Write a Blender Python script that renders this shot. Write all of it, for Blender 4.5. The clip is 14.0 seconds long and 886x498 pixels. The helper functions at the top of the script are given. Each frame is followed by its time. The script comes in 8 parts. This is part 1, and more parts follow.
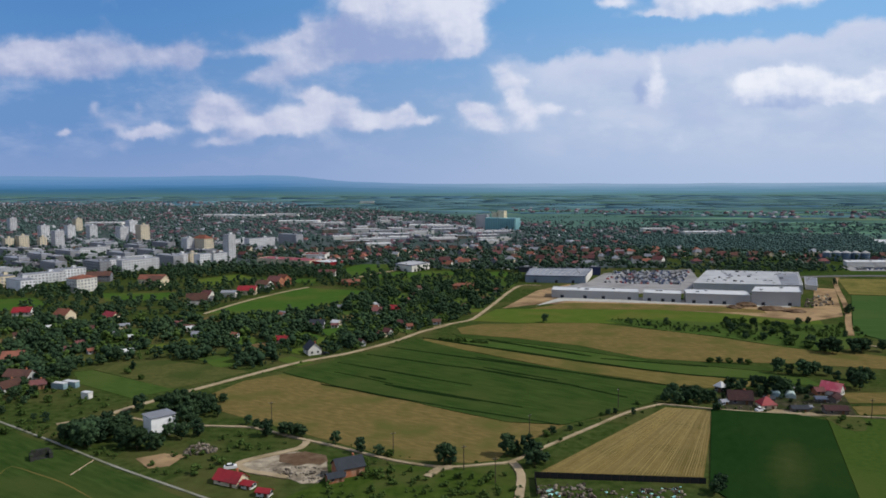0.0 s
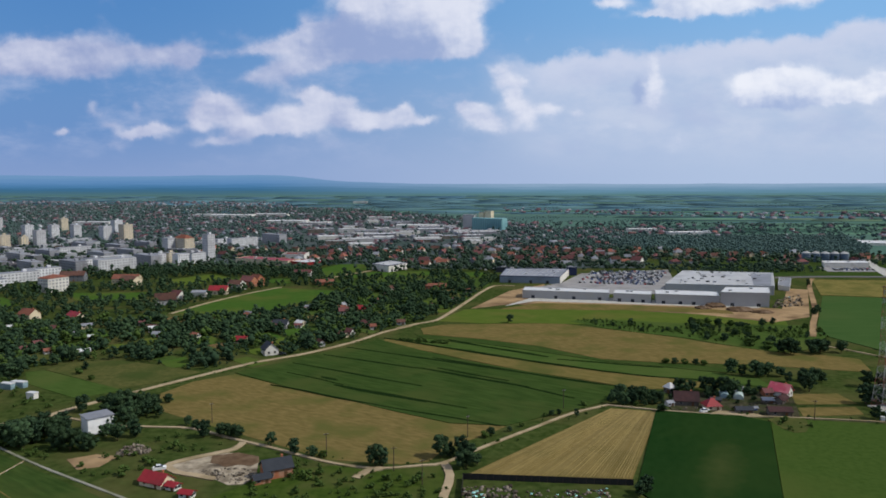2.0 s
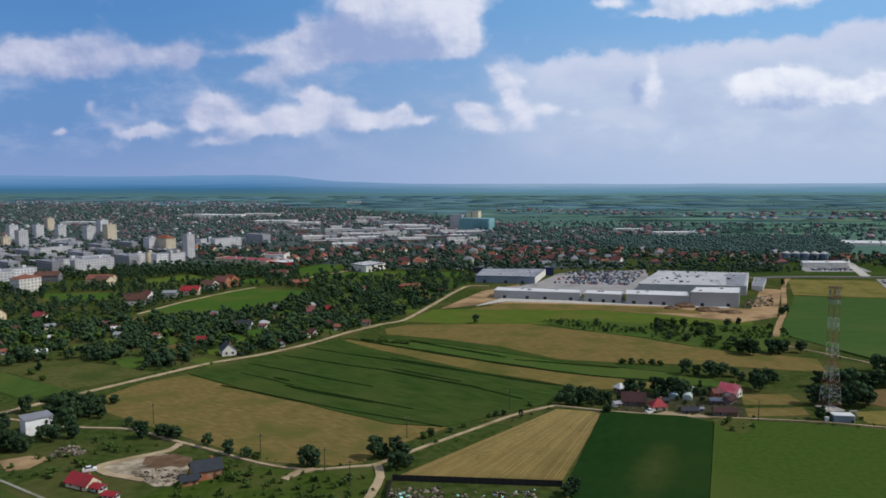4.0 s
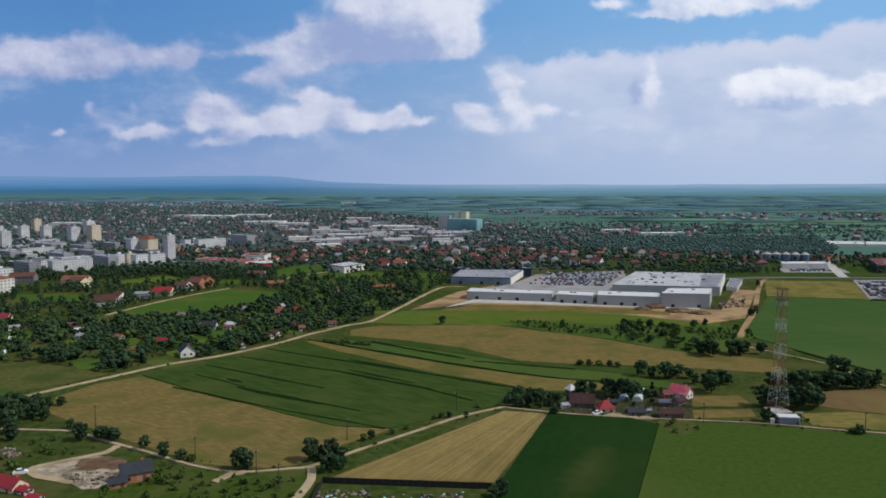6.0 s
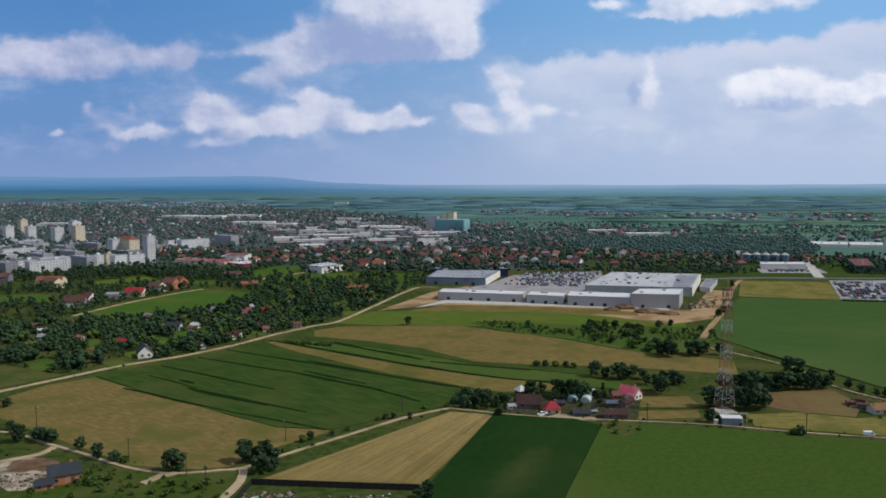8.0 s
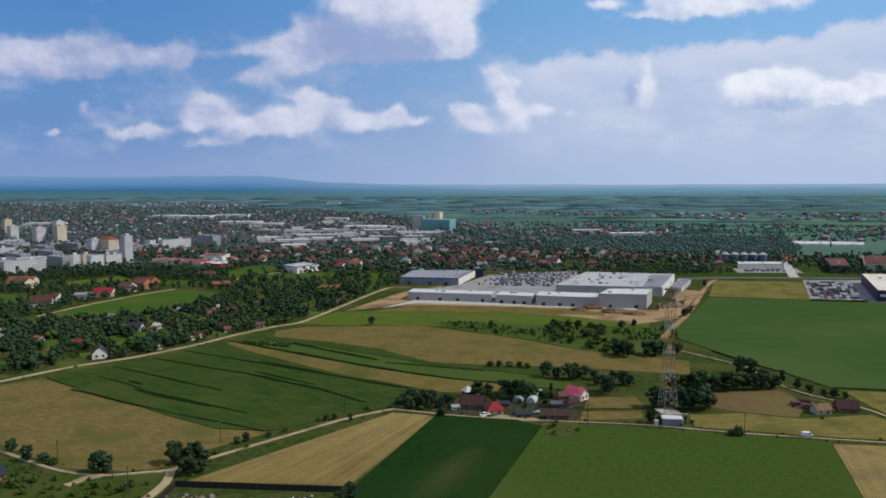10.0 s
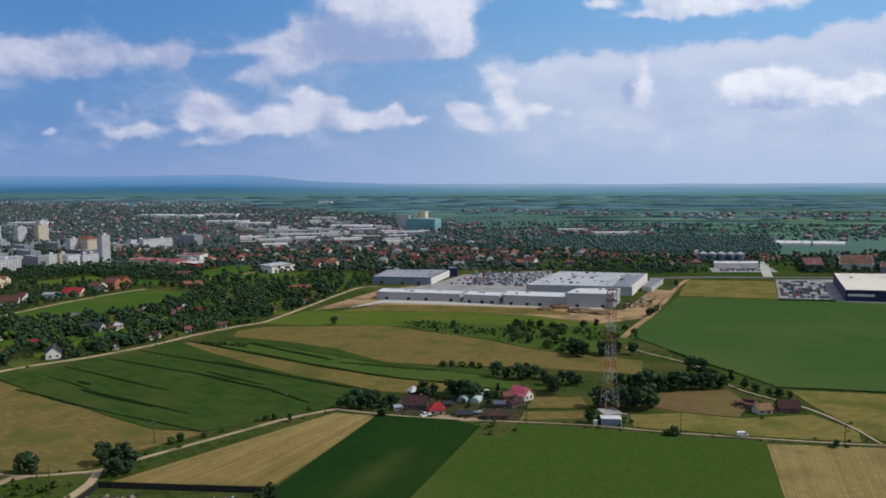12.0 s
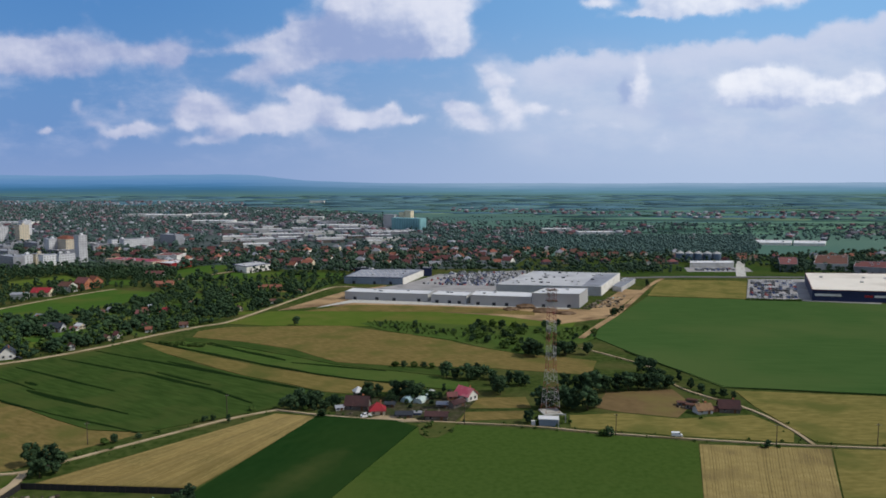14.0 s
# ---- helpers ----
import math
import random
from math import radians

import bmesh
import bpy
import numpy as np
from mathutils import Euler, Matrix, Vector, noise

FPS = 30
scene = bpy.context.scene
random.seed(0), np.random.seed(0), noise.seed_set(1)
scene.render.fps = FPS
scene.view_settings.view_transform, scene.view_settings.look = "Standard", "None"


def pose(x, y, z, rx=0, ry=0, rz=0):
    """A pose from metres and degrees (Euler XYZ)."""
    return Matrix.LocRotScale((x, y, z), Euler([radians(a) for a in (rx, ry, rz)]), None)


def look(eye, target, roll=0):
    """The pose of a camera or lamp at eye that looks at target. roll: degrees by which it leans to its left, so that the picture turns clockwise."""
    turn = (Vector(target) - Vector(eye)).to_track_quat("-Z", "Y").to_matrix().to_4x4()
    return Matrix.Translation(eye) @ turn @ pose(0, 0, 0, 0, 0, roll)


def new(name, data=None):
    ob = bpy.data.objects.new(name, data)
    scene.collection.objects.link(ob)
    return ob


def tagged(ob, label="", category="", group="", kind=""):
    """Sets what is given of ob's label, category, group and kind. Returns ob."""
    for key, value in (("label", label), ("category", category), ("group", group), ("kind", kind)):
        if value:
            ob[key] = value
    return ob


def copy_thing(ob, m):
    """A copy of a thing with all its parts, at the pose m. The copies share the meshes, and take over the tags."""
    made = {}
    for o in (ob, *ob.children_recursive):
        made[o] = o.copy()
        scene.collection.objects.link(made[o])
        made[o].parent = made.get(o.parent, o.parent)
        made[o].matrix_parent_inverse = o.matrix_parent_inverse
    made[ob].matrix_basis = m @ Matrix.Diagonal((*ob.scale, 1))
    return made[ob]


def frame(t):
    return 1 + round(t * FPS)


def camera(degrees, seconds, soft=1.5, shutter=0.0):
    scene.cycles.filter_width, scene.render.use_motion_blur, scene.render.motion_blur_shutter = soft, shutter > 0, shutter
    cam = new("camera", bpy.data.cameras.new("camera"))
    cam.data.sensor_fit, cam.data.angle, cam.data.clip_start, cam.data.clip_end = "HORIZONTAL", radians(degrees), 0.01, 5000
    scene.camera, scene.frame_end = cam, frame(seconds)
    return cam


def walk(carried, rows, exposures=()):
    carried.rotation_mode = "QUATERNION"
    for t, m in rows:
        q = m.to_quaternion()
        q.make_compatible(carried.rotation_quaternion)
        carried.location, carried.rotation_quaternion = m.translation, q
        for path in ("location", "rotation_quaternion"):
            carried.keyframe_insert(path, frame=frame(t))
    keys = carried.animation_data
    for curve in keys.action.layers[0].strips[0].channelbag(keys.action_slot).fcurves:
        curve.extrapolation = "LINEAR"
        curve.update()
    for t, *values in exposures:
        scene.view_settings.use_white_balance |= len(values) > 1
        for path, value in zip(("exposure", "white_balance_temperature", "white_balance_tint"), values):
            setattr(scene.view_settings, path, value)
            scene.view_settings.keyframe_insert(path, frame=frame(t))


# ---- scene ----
cam = camera(62.0, 14.0, soft=1.75)
PATH = [
    (0, (-2.867, -1.904, 93.638), (-2.906, 0.087, 93.456), -0.2),
    (0.5, (2.713, -1.608, 93.638), (2.675, 0.384, 93.456), -0.2),
    (1, (8.244, -1.164, 93.704), (8.207, 0.828, 93.522), -0.1),
    (1.5, (13.558, -0.645, 93.632), (13.523, 1.347, 93.449), -0.1),
    (2, (19.15, -0.339, 93.555), (19.116, 1.653, 93.373), -0.1),
    (2.5, (24.778, 0.058, 93.605), (24.744, 2.049, 93.423), -0.1),
    (3, (30.242, 0.48, 93.5), (30.209, 2.471, 93.317), -0.1),
    (5.5, (56.76, 2.108, 93.478), (56.733, 4.1, 93.298), -0.1),
    (6, (62.22, 2.56, 93.491), (62.193, 4.552, 93.311), -0.1),
    (6.5, (67.613, 2.947, 93.47), (67.586, 4.939, 93.29), -0.2),
    (7, (73.129, 3.203, 93.474), (73.103, 5.195, 93.295), -0.2),
    (7.5, (78.481, 3.362, 93.483), (78.456, 5.354, 93.304), -0.1),
    (8, (83.861, 3.546, 93.503), (83.838, 5.538, 93.324), -0.1),
    (10.5, (111.806, 5.198, 93.727), (111.792, 7.19, 93.546), -0.1),
    (11, (117.49, 5.343, 93.814), (117.478, 7.334, 93.631), -0.1),
    (11.5, (123.023, 5.602, 93.799), (123.014, 7.594, 93.616), -0.1),
    (12, (128.738, 5.587, 93.801), (128.73, 7.579, 93.619), -0.1),
    (12.5, (134.522, 5.58, 93.838), (134.516, 7.572, 93.655), -0.1),
    (13, (140.142, 5.367, 94.006), (140.137, 7.359, 93.822), -0.1),
    (13.5, (145.617, 5.372, 94.193), (145.616, 7.364, 94.009), -0.1),
    (14, (151.614, 5.614, 94.308), (151.614, 7.606, 94.124), -0.1),
]
walk(cam, [(t, look(eye, target, roll)) for t, eye, target, roll in PATH], exposures=[(0, 0.0, 6250, 10), (14, 0.0, 6250, 10)])

# ---- world, sun ----
SUN_FROM = Vector((0.95, -0.12, 0.95)).normalized()

world = bpy.data.worlds.new("sky")
scene.world = world
world.use_nodes = True
wt = world.node_tree
wt.nodes.clear()


def wnode(kind, **values):
    n = wt.nodes.new(kind)
    for key, value in values.items():
        setattr(n, key, value)
    return n


def wmath(op, a, b=None, c=None, clamp=False):
    n = wnode("ShaderNodeMath", operation=op, use_clamp=clamp)
    for slot, value in enumerate((a, b, c)):
        if value is None:
            continue
        if isinstance(value, (int, float)):
            n.inputs[slot].default_value = value
        else:
            wt.links.new(value, n.inputs[slot])
    return n.outputs[0]


def wvec(op, a, b):
    n = wnode("ShaderNodeVectorMath", operation=op)
    for slot, value in enumerate((a, b)):
        if isinstance(value, tuple):
            n.inputs[slot].default_value = value
        else:
            wt.links.new(value, n.inputs[slot])
    return n.outputs[1] if op == "DOT_PRODUCT" else n.outputs[0]


def wmix(fac, a, b):
    n = wnode("ShaderNodeMix", data_type="RGBA")
    for slot, value in ((0, fac), (6, a), (7, b)):
        if isinstance(value, (int, float)):
            n.inputs[slot].default_value = value
        elif isinstance(value, tuple):
            n.inputs[slot].default_value = (*value, 1)
        else:
            wt.links.new(value, n.inputs[slot])
    return n.outputs[2]


def wnoise(vector, scale, detail, rough=0.55):
    n = wnode("ShaderNodeTexNoise")
    wt.links.new(vector, n.inputs["Vector"])
    n.inputs["Scale"].default_value, n.inputs["Detail"].default_value = scale, detail
    n.inputs["Roughness"].default_value = rough
    return n


def wsmooth(value, low, high):
    n = wnode("ShaderNodeMapRange", interpolation_type="SMOOTHSTEP")
    wt.links.new(value, n.inputs[0])
    n.inputs[1].default_value, n.inputs[2].default_value = low, high
    return n.outputs[0]


coords = wnode("ShaderNodeTexCoord").outputs["Generated"]
split = wnode("ShaderNodeSeparateXYZ")
wt.links.new(coords, split.inputs[0])
ahead = wmath("MAXIMUM", wmath("ABSOLUTE", split.outputs[1]), 0.12)
flat = wnode("ShaderNodeCombineXYZ")
wt.links.new(wmath("DIVIDE", split.outputs[0], ahead), flat.inputs[0])
wt.links.new(wmath("DIVIDE", split.outputs[2], ahead), flat.inputs[1])
uv = flat.outputs[0]
height = wmath("DIVIDE", split.outputs[2], ahead)

# cumulus heads by cloud: centre, half width, half height, weight, and how white each is
CROWN_CLOUD = [  # the high cumulus overhead: white heads over a grey base
    (-0.106, 0.237, 0.048, 0.029, 1.20, 0.75), (-0.050, 0.235, 0.051, 0.026, 1.30, 1.00), (0.005, 0.220, 0.028, 0.031, 1.25, 1.10), (0.010, 0.188, 0.020, 0.020, 1.00, 0.85), (-0.076, 0.200, 0.046, 0.017, 1.20, -0.35), (-0.136, 0.197, 0.044, 0.020, 1.20, -0.90), (-0.084, 0.179, 0.069, 0.015, 1.30, -1.00), (-0.016, 0.176, 0.034, 0.012, 0.90, -0.10), (-0.159, 0.176, 0.046, 0.011, 0.80, -0.35), (-0.193, 0.205, 0.017, 0.017, 0.70, 0.45), (-0.208, 0.186, 0.034, 0.014, 0.80, 0.50), (-0.250, 0.177, 0.034, 0.009, 0.60, 0.35), (-0.009, 0.259, 0.046, 0.023, 1.00, 0.80)]
WING_CLOUD = [  # its ragged wing and the long lilac band beside it
    (-0.193, 0.159, 0.037, 0.011, 0.75, 0.25), (-0.235, 0.149, 0.034, 0.011, 0.60, 0.10), (-0.273, 0.140, 0.025, 0.009, 0.50, 0.05), (-0.228, 0.132, 0.031, 0.009, 0.40, 0.00), (-0.356, 0.162, 0.025, 0.020, 0.62, 0.00), (-0.386, 0.171, 0.038, 0.015, 0.60, 0.05), (-0.447, 0.172, 0.054, 0.020, 0.66, 0.10), (-0.516, 0.170, 0.054, 0.021, 0.72, 0.25), (-0.572, 0.177, 0.046, 0.020, 0.80, 0.50), (-0.600, 0.161, 0.046, 0.020, 0.75, 0.20), (-0.517, 0.146, 0.069, 0.011, 0.45, -0.20), (-0.303, 0.172, 0.038, 0.007, 0.35, 0.15), (-0.291, 0.197, 0.021, 0.011, 0.28, -0.10)]
VALLEY_CLOUD = [  # the cream cumulus heads low in the middle
    (-0.326, 0.108, 0.023, 0.015, 0.95, 0.55), (-0.305, 0.093, 0.032, 0.015, 0.80, 0.25), (-0.351, 0.090, 0.029, 0.014, 0.55, 0.10), (-0.409, 0.069, 0.032, 0.008, 0.90, 0.65), (-0.442, 0.066, 0.014, 0.007, 0.70, 0.60), (-0.342, 0.075, 0.014, 0.008, 0.90, 0.75), (-0.317, 0.054, 0.034, 0.007, 0.85, 0.55), (-0.275, 0.067, 0.038, 0.009, 0.50, 0.10), (-0.210, 0.087, 0.038, 0.018, 1.10, 0.80), (-0.252, 0.075, 0.042, 0.011, 1.00, 0.65), (-0.275, 0.069, 0.023, 0.007, 0.60, 0.40), (-0.184, 0.114, 0.018, 0.015, 1.00, 0.75), (-0.202, 0.119, 0.031, 0.008, 0.60, 0.50)]
TAIL_CLOUD = [  # the tail of those heads and the small puffs by them
    (-0.152, 0.104, 0.023, 0.012, 0.80, 0.35), (-0.157, 0.084, 0.017, 0.011, 0.35, -0.90), (-0.126, 0.084, 0.023, 0.011, 0.90, 0.65), (-0.092, 0.089, 0.025, 0.011, 0.80, 0.55), (-0.068, 0.095, 0.012, 0.014, 0.80, 0.60), (-0.043, 0.083, 0.020, 0.008, 0.75, 0.60), (-0.107, 0.074, 0.046, 0.007, 0.50, 0.20), (-0.533, 0.065, 0.009, 0.007, 0.90, 0.35), (-0.433, 0.097, 0.009, 0.017, 0.50, 0.20), (-0.488, 0.101, 0.011, 0.012, 0.35, 0.10), (-0.466, 0.077, 0.011, 0.006, 0.45, 0.20), (-0.456, 0.050, 0.020, 0.008, 0.40, 0.25), (-0.168, 0.050, 0.020, 0.011, 0.35, 0.20)]
EAST_CLOUD = [  # cumulus before the pale bank towards the sun
    (0.029, 0.093, 0.026, 0.014, 0.85, 0.50), (0.051, 0.076, 0.026, 0.014, 0.85, 0.55), (0.014, 0.100, 0.015, 0.009, 0.60, 0.35), (0.078, 0.109, 0.014, 0.015, 0.80, 0.65), (0.096, 0.089, 0.017, 0.017, 0.80, 0.60), (0.071, 0.134, 0.026, 0.012, 0.75, 0.60), (0.059, 0.152, 0.020, 0.009, 0.60, 0.45), (0.126, 0.096, 0.015, 0.011, 0.75, 0.50), (0.158, 0.093, 0.009, 0.006, 0.50, 0.40), (0.214, 0.075, 0.035, 0.006, 0.40, 0.45), (0.294, 0.054, 0.021, 0.012, 0.45, 0.45), (0.262, 0.130, 0.014, 0.026, 0.80, 0.55), (0.240, 0.119, 0.010, 0.017, 0.65, -1.20), (0.263, 0.106, 0.018, 0.009, 0.60, 0.25)]
SUN_CLOUD = [  # the bright cumulus and the torn strips towards the sun
    (0.415, 0.135, 0.034, 0.015, 1.15, 1.00), (0.390, 0.119, 0.023, 0.017, 1.00, 0.80), (0.449, 0.130, 0.034, 0.018, 1.15, 1.00), (0.490, 0.118, 0.032, 0.014, 1.00, 0.85), (0.427, 0.107, 0.046, 0.010, 1.10, -0.90), (0.542, 0.122, 0.031, 0.014, 1.00, 0.90), (0.572, 0.129, 0.023, 0.015, 1.00, 0.90), (0.525, 0.104, 0.046, 0.006, 0.60, 0.20), (0.204, 0.234, 0.026, 0.007, 0.80, 0.80), (0.260, 0.218, 0.031, 0.005, 0.75, 0.55), (0.326, 0.234, 0.061, 0.015, 0.95, 0.60), (0.393, 0.235, 0.061, 0.012, 0.80, 0.45), (0.297, 0.225, 0.038, 0.009, 0.60, 0.20), (0.444, 0.239, 0.038, 0.007, 0.60, 0.40)]
CLOUDS = CROWN_CLOUD + WING_CLOUD + VALLEY_CLOUD + TAIL_CLOUD + EAST_CLOUD + SUN_CLOUD


def billows(shift):
    """Puffs of cloud texture at a small offset: rounded cells on broad and fine noise."""
    base = wvec("ADD", uv, shift)
    wob = wnoise(base, 26.0, 4.0, 0.6).outputs["Color"]
    bent = wvec("ADD", base, wvec("MULTIPLY", wvec("SUBTRACT", wob, (0.5, 0.5, 0.5)), (0.030, 0.024, 0.0)))
    puffs = wmath("MULTIPLY", wmath("SUBTRACT", wnoise(wvec("MULTIPLY", base, (1.0, 1.25, 1.0)), 18.0, 7.0, 0.56).outputs[0], 0.5), 1.7)
    for size, share in ((26.0, 0.55), (62.0, 0.36)):
        cells = wnode("ShaderNodeTexVoronoi", feature="SMOOTH_F1")
        wt.links.new(wvec("MULTIPLY", bent, (1.0, 1.25, 1.0)), cells.inputs["Vector"])
        cells.inputs["Scale"].default_value = size
        puffs = wmath("MULTIPLY_ADD", wmath("SUBTRACT", 0.42, cells.outputs["Distance"]), share, puffs)
    return bent, puffs


bent, puffs = billows((0.0, 0.0, 0.0))
sun_puffs, near_puffs = billows((0.010, 0.014, 0.0))[1], billows((0.003, 0.004, 0.0))[1]
relief = wmath("ADD", wmath("SUBTRACT", puffs, sun_puffs), wmath("MULTIPLY", wmath("SUBTRACT", puffs, near_puffs), 0.7))
mass, tone = 0.0, 0.0
for cu, cv, ru, rv, weight, white in CLOUDS:
    q = wvec("MULTIPLY", wvec("SUBTRACT", bent, (cu, cv, 0.0)), (1 / ru, 1 / rv, 0.0))
    head = wmath("EXPONENT", wmath("MULTIPLY", wvec("DOT_PRODUCT", q, q), -0.9))
    mass = wmath("MULTIPLY_ADD", head, weight, mass)
    tone = wmath("MULTIPLY_ADD", head, weight * white, tone)
cover = wmath("MULTIPLY", wsmooth(wmath("MULTIPLY_ADD", puffs, 0.62, mass), 0.10, 0.72), wmath("MULTIPLY_ADD", wsmooth(mass, 0.25, 0.85), 0.36, 0.62))
body = wmath("DIVIDE", tone, wmath("MAXIMUM", mass, 0.25))
lit = wsmooth(wmath("MULTIPLY_ADD", relief, 0.80, body), -0.75, 1.35)

air = wnode("ShaderNodeTexSky", sky_type="NISHITA", sun_disc=False)
air.sun_elevation = math.asin(SUN_FROM.z)
air.sun_rotation = math.atan2(SUN_FROM.x, SUN_FROM.y)
air.altitude, air.dust_density, air.ozone_density = 200, 1.0, 2.0
SKY = 0.10
across = wmath("DIVIDE", split.outputs[0], ahead)
sunward = wsmooth(across, -0.55, 0.5)
high_air = wmix(0.25, wmix(sunward, (0.55, 2.15, 5.3), (2.2, 4.7, 8.0)), air.outputs[0])
low_air = wmix(sunward, (1.55, 2.85, 5.5), (4.3, 5.35, 7.0))
clear = wmix(wsmooth(height, 0.24, 0.02), high_air, low_air)
# the thin bank of cloud towards the sun
soft = wnoise(wvec("MULTIPLY", uv, (1.0, 2.0, 1.0)), 9.0, 6.0, 0.6).outputs[0]
edge = wmath("ADD", wmath("MULTIPLY", wsmooth(across, 0.03, 0.45), 0.026), wmath("MULTIPLY_ADD", wsmooth(across, 0.40, 0.64), 0.038, 0.160))
rim = wmath("SUBTRACT", wmath("MULTIPLY_ADD", wmath("SUBTRACT", wnoise(uv, 22.0, 5.0).outputs[0], 0.5), 0.05, edge), height)
bank = wmath("MULTIPLY", wsmooth(rim, -0.007, 0.010), wsmooth(across, 0.02, 0.14))
veil = wmix(wsmooth(soft, 0.3, 0.7), (4.5, 5.4, 7.2), (5.9, 6.4, 7.7))
crest = wmath("MULTIPLY", wmath("MULTIPLY", wsmooth(rim, -0.008, 0.008), wsmooth(rim, 0.055, 0.008)), wsmooth(across, 0.02, 0.14))
veiled = wmix(wmath("MULTIPLY", crest, 0.6), wmix(wmath("MULTIPLY", bank, 0.85), clear, veil), (6.4, 6.7, 8.0))
wisps = wmath("MULTIPLY", wsmooth(wnoise(wvec("MULTIPLY", uv, (1.0, 2.4, 1.0)), 7.0, 7.0, 0.62).outputs[0], 0.46, 0.72), wsmooth(height, 0.20, 0.13))
misted = wmix(wmath("MULTIPLY", wisps, 0.55), veiled, (4.6, 5.2, 7.1))
cloud = wmix(lit, wmix(sunward, (2.9, 3.5, 5.7), (3.7, 4.6, 6.8)), wmix(sunward, (6.9, 6.9, 8.0), (9.0, 9.0, 9.4)))
painted = wmix(wmath("MULTIPLY", cover, 0.93), misted, cloud)
low = wmix(wsmooth(height, 0.085, 0.0), painted, wmix(sunward, (2.35, 3.35, 5.7), (4.5, 5.45, 7.2)))
# broken white cloud overhead and behind, added out of view to whiten the skylight
overhead = wmath("MAXIMUM", wsmooth(split.outputs[2], 0.26, 0.5), wsmooth(split.outputs[1], 0.7, 0.3))
broken = wmix(wsmooth(wnoise(coords, 3.0, 6.0).outputs[0], 0.40, 0.58), (1.3, 2.6, 5.2), (5.6, 5.5, 5.5))
whole = wmix(overhead, low, broken)
background = wnode("ShaderNodeBackground")
wt.links.new(whole, background.inputs[0])
background.inputs[1].default_value = SKY
wt.links.new(background.outputs[0], wnode("ShaderNodeOutputWorld").inputs[0])

sun = new("sun", bpy.data.lights.new("sun", "SUN"))
sun.data.energy, sun.data.angle, sun.data.color = 3.4, radians(0.6), (1.0, 0.93, 0.80)
sun.matrix_world = look(SUN_FROM * 1000, (0, 0, 0))

# ---- materials ----


def material(name, low, high, scale=0.5, rough=0.85, bump=0.0, stain=None, stain_scale=0.05, island=0.0, each=0.0,
             metal=0.0, stretch=None, turn=0.0, amount=0.6, bald=None):
    """Two scales of colour noise, an optional stain, and brightness that varies by island or by object. bald: a thin patch in a crop, by centre, half sizes, turn and colour."""
    m = bpy.data.materials.new(name)
    m.use_nodes = True
    t = m.node_tree
    p = t.nodes["Principled BSDF"]
    p.inputs["Roughness"].default_value, p.inputs["Metallic"].default_value = rough, metal
    p.inputs["Specular IOR Level"].default_value = 0.0 if rough > 0.8 else 0.25
    where = t.nodes.new("ShaderNodeTexCoord").outputs["Object"]
    if stretch:
        mp = t.nodes.new("ShaderNodeMapping")
        mp.vector_type = "TEXTURE"
        mp.inputs["Rotation"].default_value = (0, 0, radians(turn))
        mp.inputs["Scale"].default_value = [1 / k for k in stretch]
        t.links.new(where, mp.inputs[0])
        grained = mp.outputs[0]
    else:
        grained = where

    def noise_of(vector, s, detail):
        n = t.nodes.new("ShaderNodeTexNoise")
        t.links.new(vector, n.inputs["Vector"])
        n.inputs["Scale"].default_value, n.inputs["Detail"].default_value = s, detail
        return n.outputs[0]

    def ranged(value, a, b):
        r = t.nodes.new("ShaderNodeMapRange")
        t.links.new(value, r.inputs[0])
        r.inputs[1].default_value, r.inputs[2].default_value = a, b
        return r.outputs[0]

    def mixed(fac, a, b):
        n = t.nodes.new("ShaderNodeMix")
        n.data_type = "RGBA"
        for slot, value in ((0, fac), (6, a), (7, b)):
            if isinstance(value, tuple):
                n.inputs[slot].default_value = (*value, 1)
            else:
                t.links.new(value, n.inputs[slot])
        return n.outputs[2]

    fine = noise_of(grained, scale, 6)
    colour = mixed(ranged(fine, 0.5 - amount / 2, 0.5 + amount / 2), low, high)
    if stain:
        colour = mixed(ranged(noise_of(where, stain_scale, 4), 0.48, 0.66), colour, stain)
    if bald:
        centre, half, lean, thin = bald
        mp = t.nodes.new("ShaderNodeMapping")
        mp.vector_type = "TEXTURE"
        mp.inputs["Location"].default_value, mp.inputs["Scale"].default_value = (*centre, 0), (*half, 1000)
        mp.inputs["Rotation"].default_value = (0, 0, radians(lean))
        t.links.new(where, mp.inputs[0])
        span = t.nodes.new("ShaderNodeVectorMath")
        span.operation = "LENGTH"
        t.links.new(mp.outputs[0], span.inputs[0])
        ragged = t.nodes.new("ShaderNodeMath")
        ragged.operation = "MULTIPLY_ADD"
        t.links.new(noise_of(where, 0.16, 5), ragged.inputs[0])
        ragged.inputs[1].default_value = 1.1
        t.links.new(span.outputs["Value"], ragged.inputs[2])
        colour = mixed(ranged(ragged.outputs[0], 1.55, 0.45), colour, thin)
    for spread, node, socket in ((island, "ShaderNodeNewGeometry", "Random Per Island"), (each, "ShaderNodeObjectInfo", "Random")):
        if spread:
            h = t.nodes.new("ShaderNodeHueSaturation")
            r = t.nodes.new("ShaderNodeMapRange")
            t.links.new(t.nodes.new(node).outputs[socket], r.inputs[0])
            r.inputs[3].default_value, r.inputs[4].default_value = 1 - spread, 1 + spread
            t.links.new(r.outputs[0], h.inputs["Value"])
            t.links.new(colour, h.inputs["Color"])
            colour = h.outputs[0]
    t.links.new(colour, p.inputs["Base Color"])
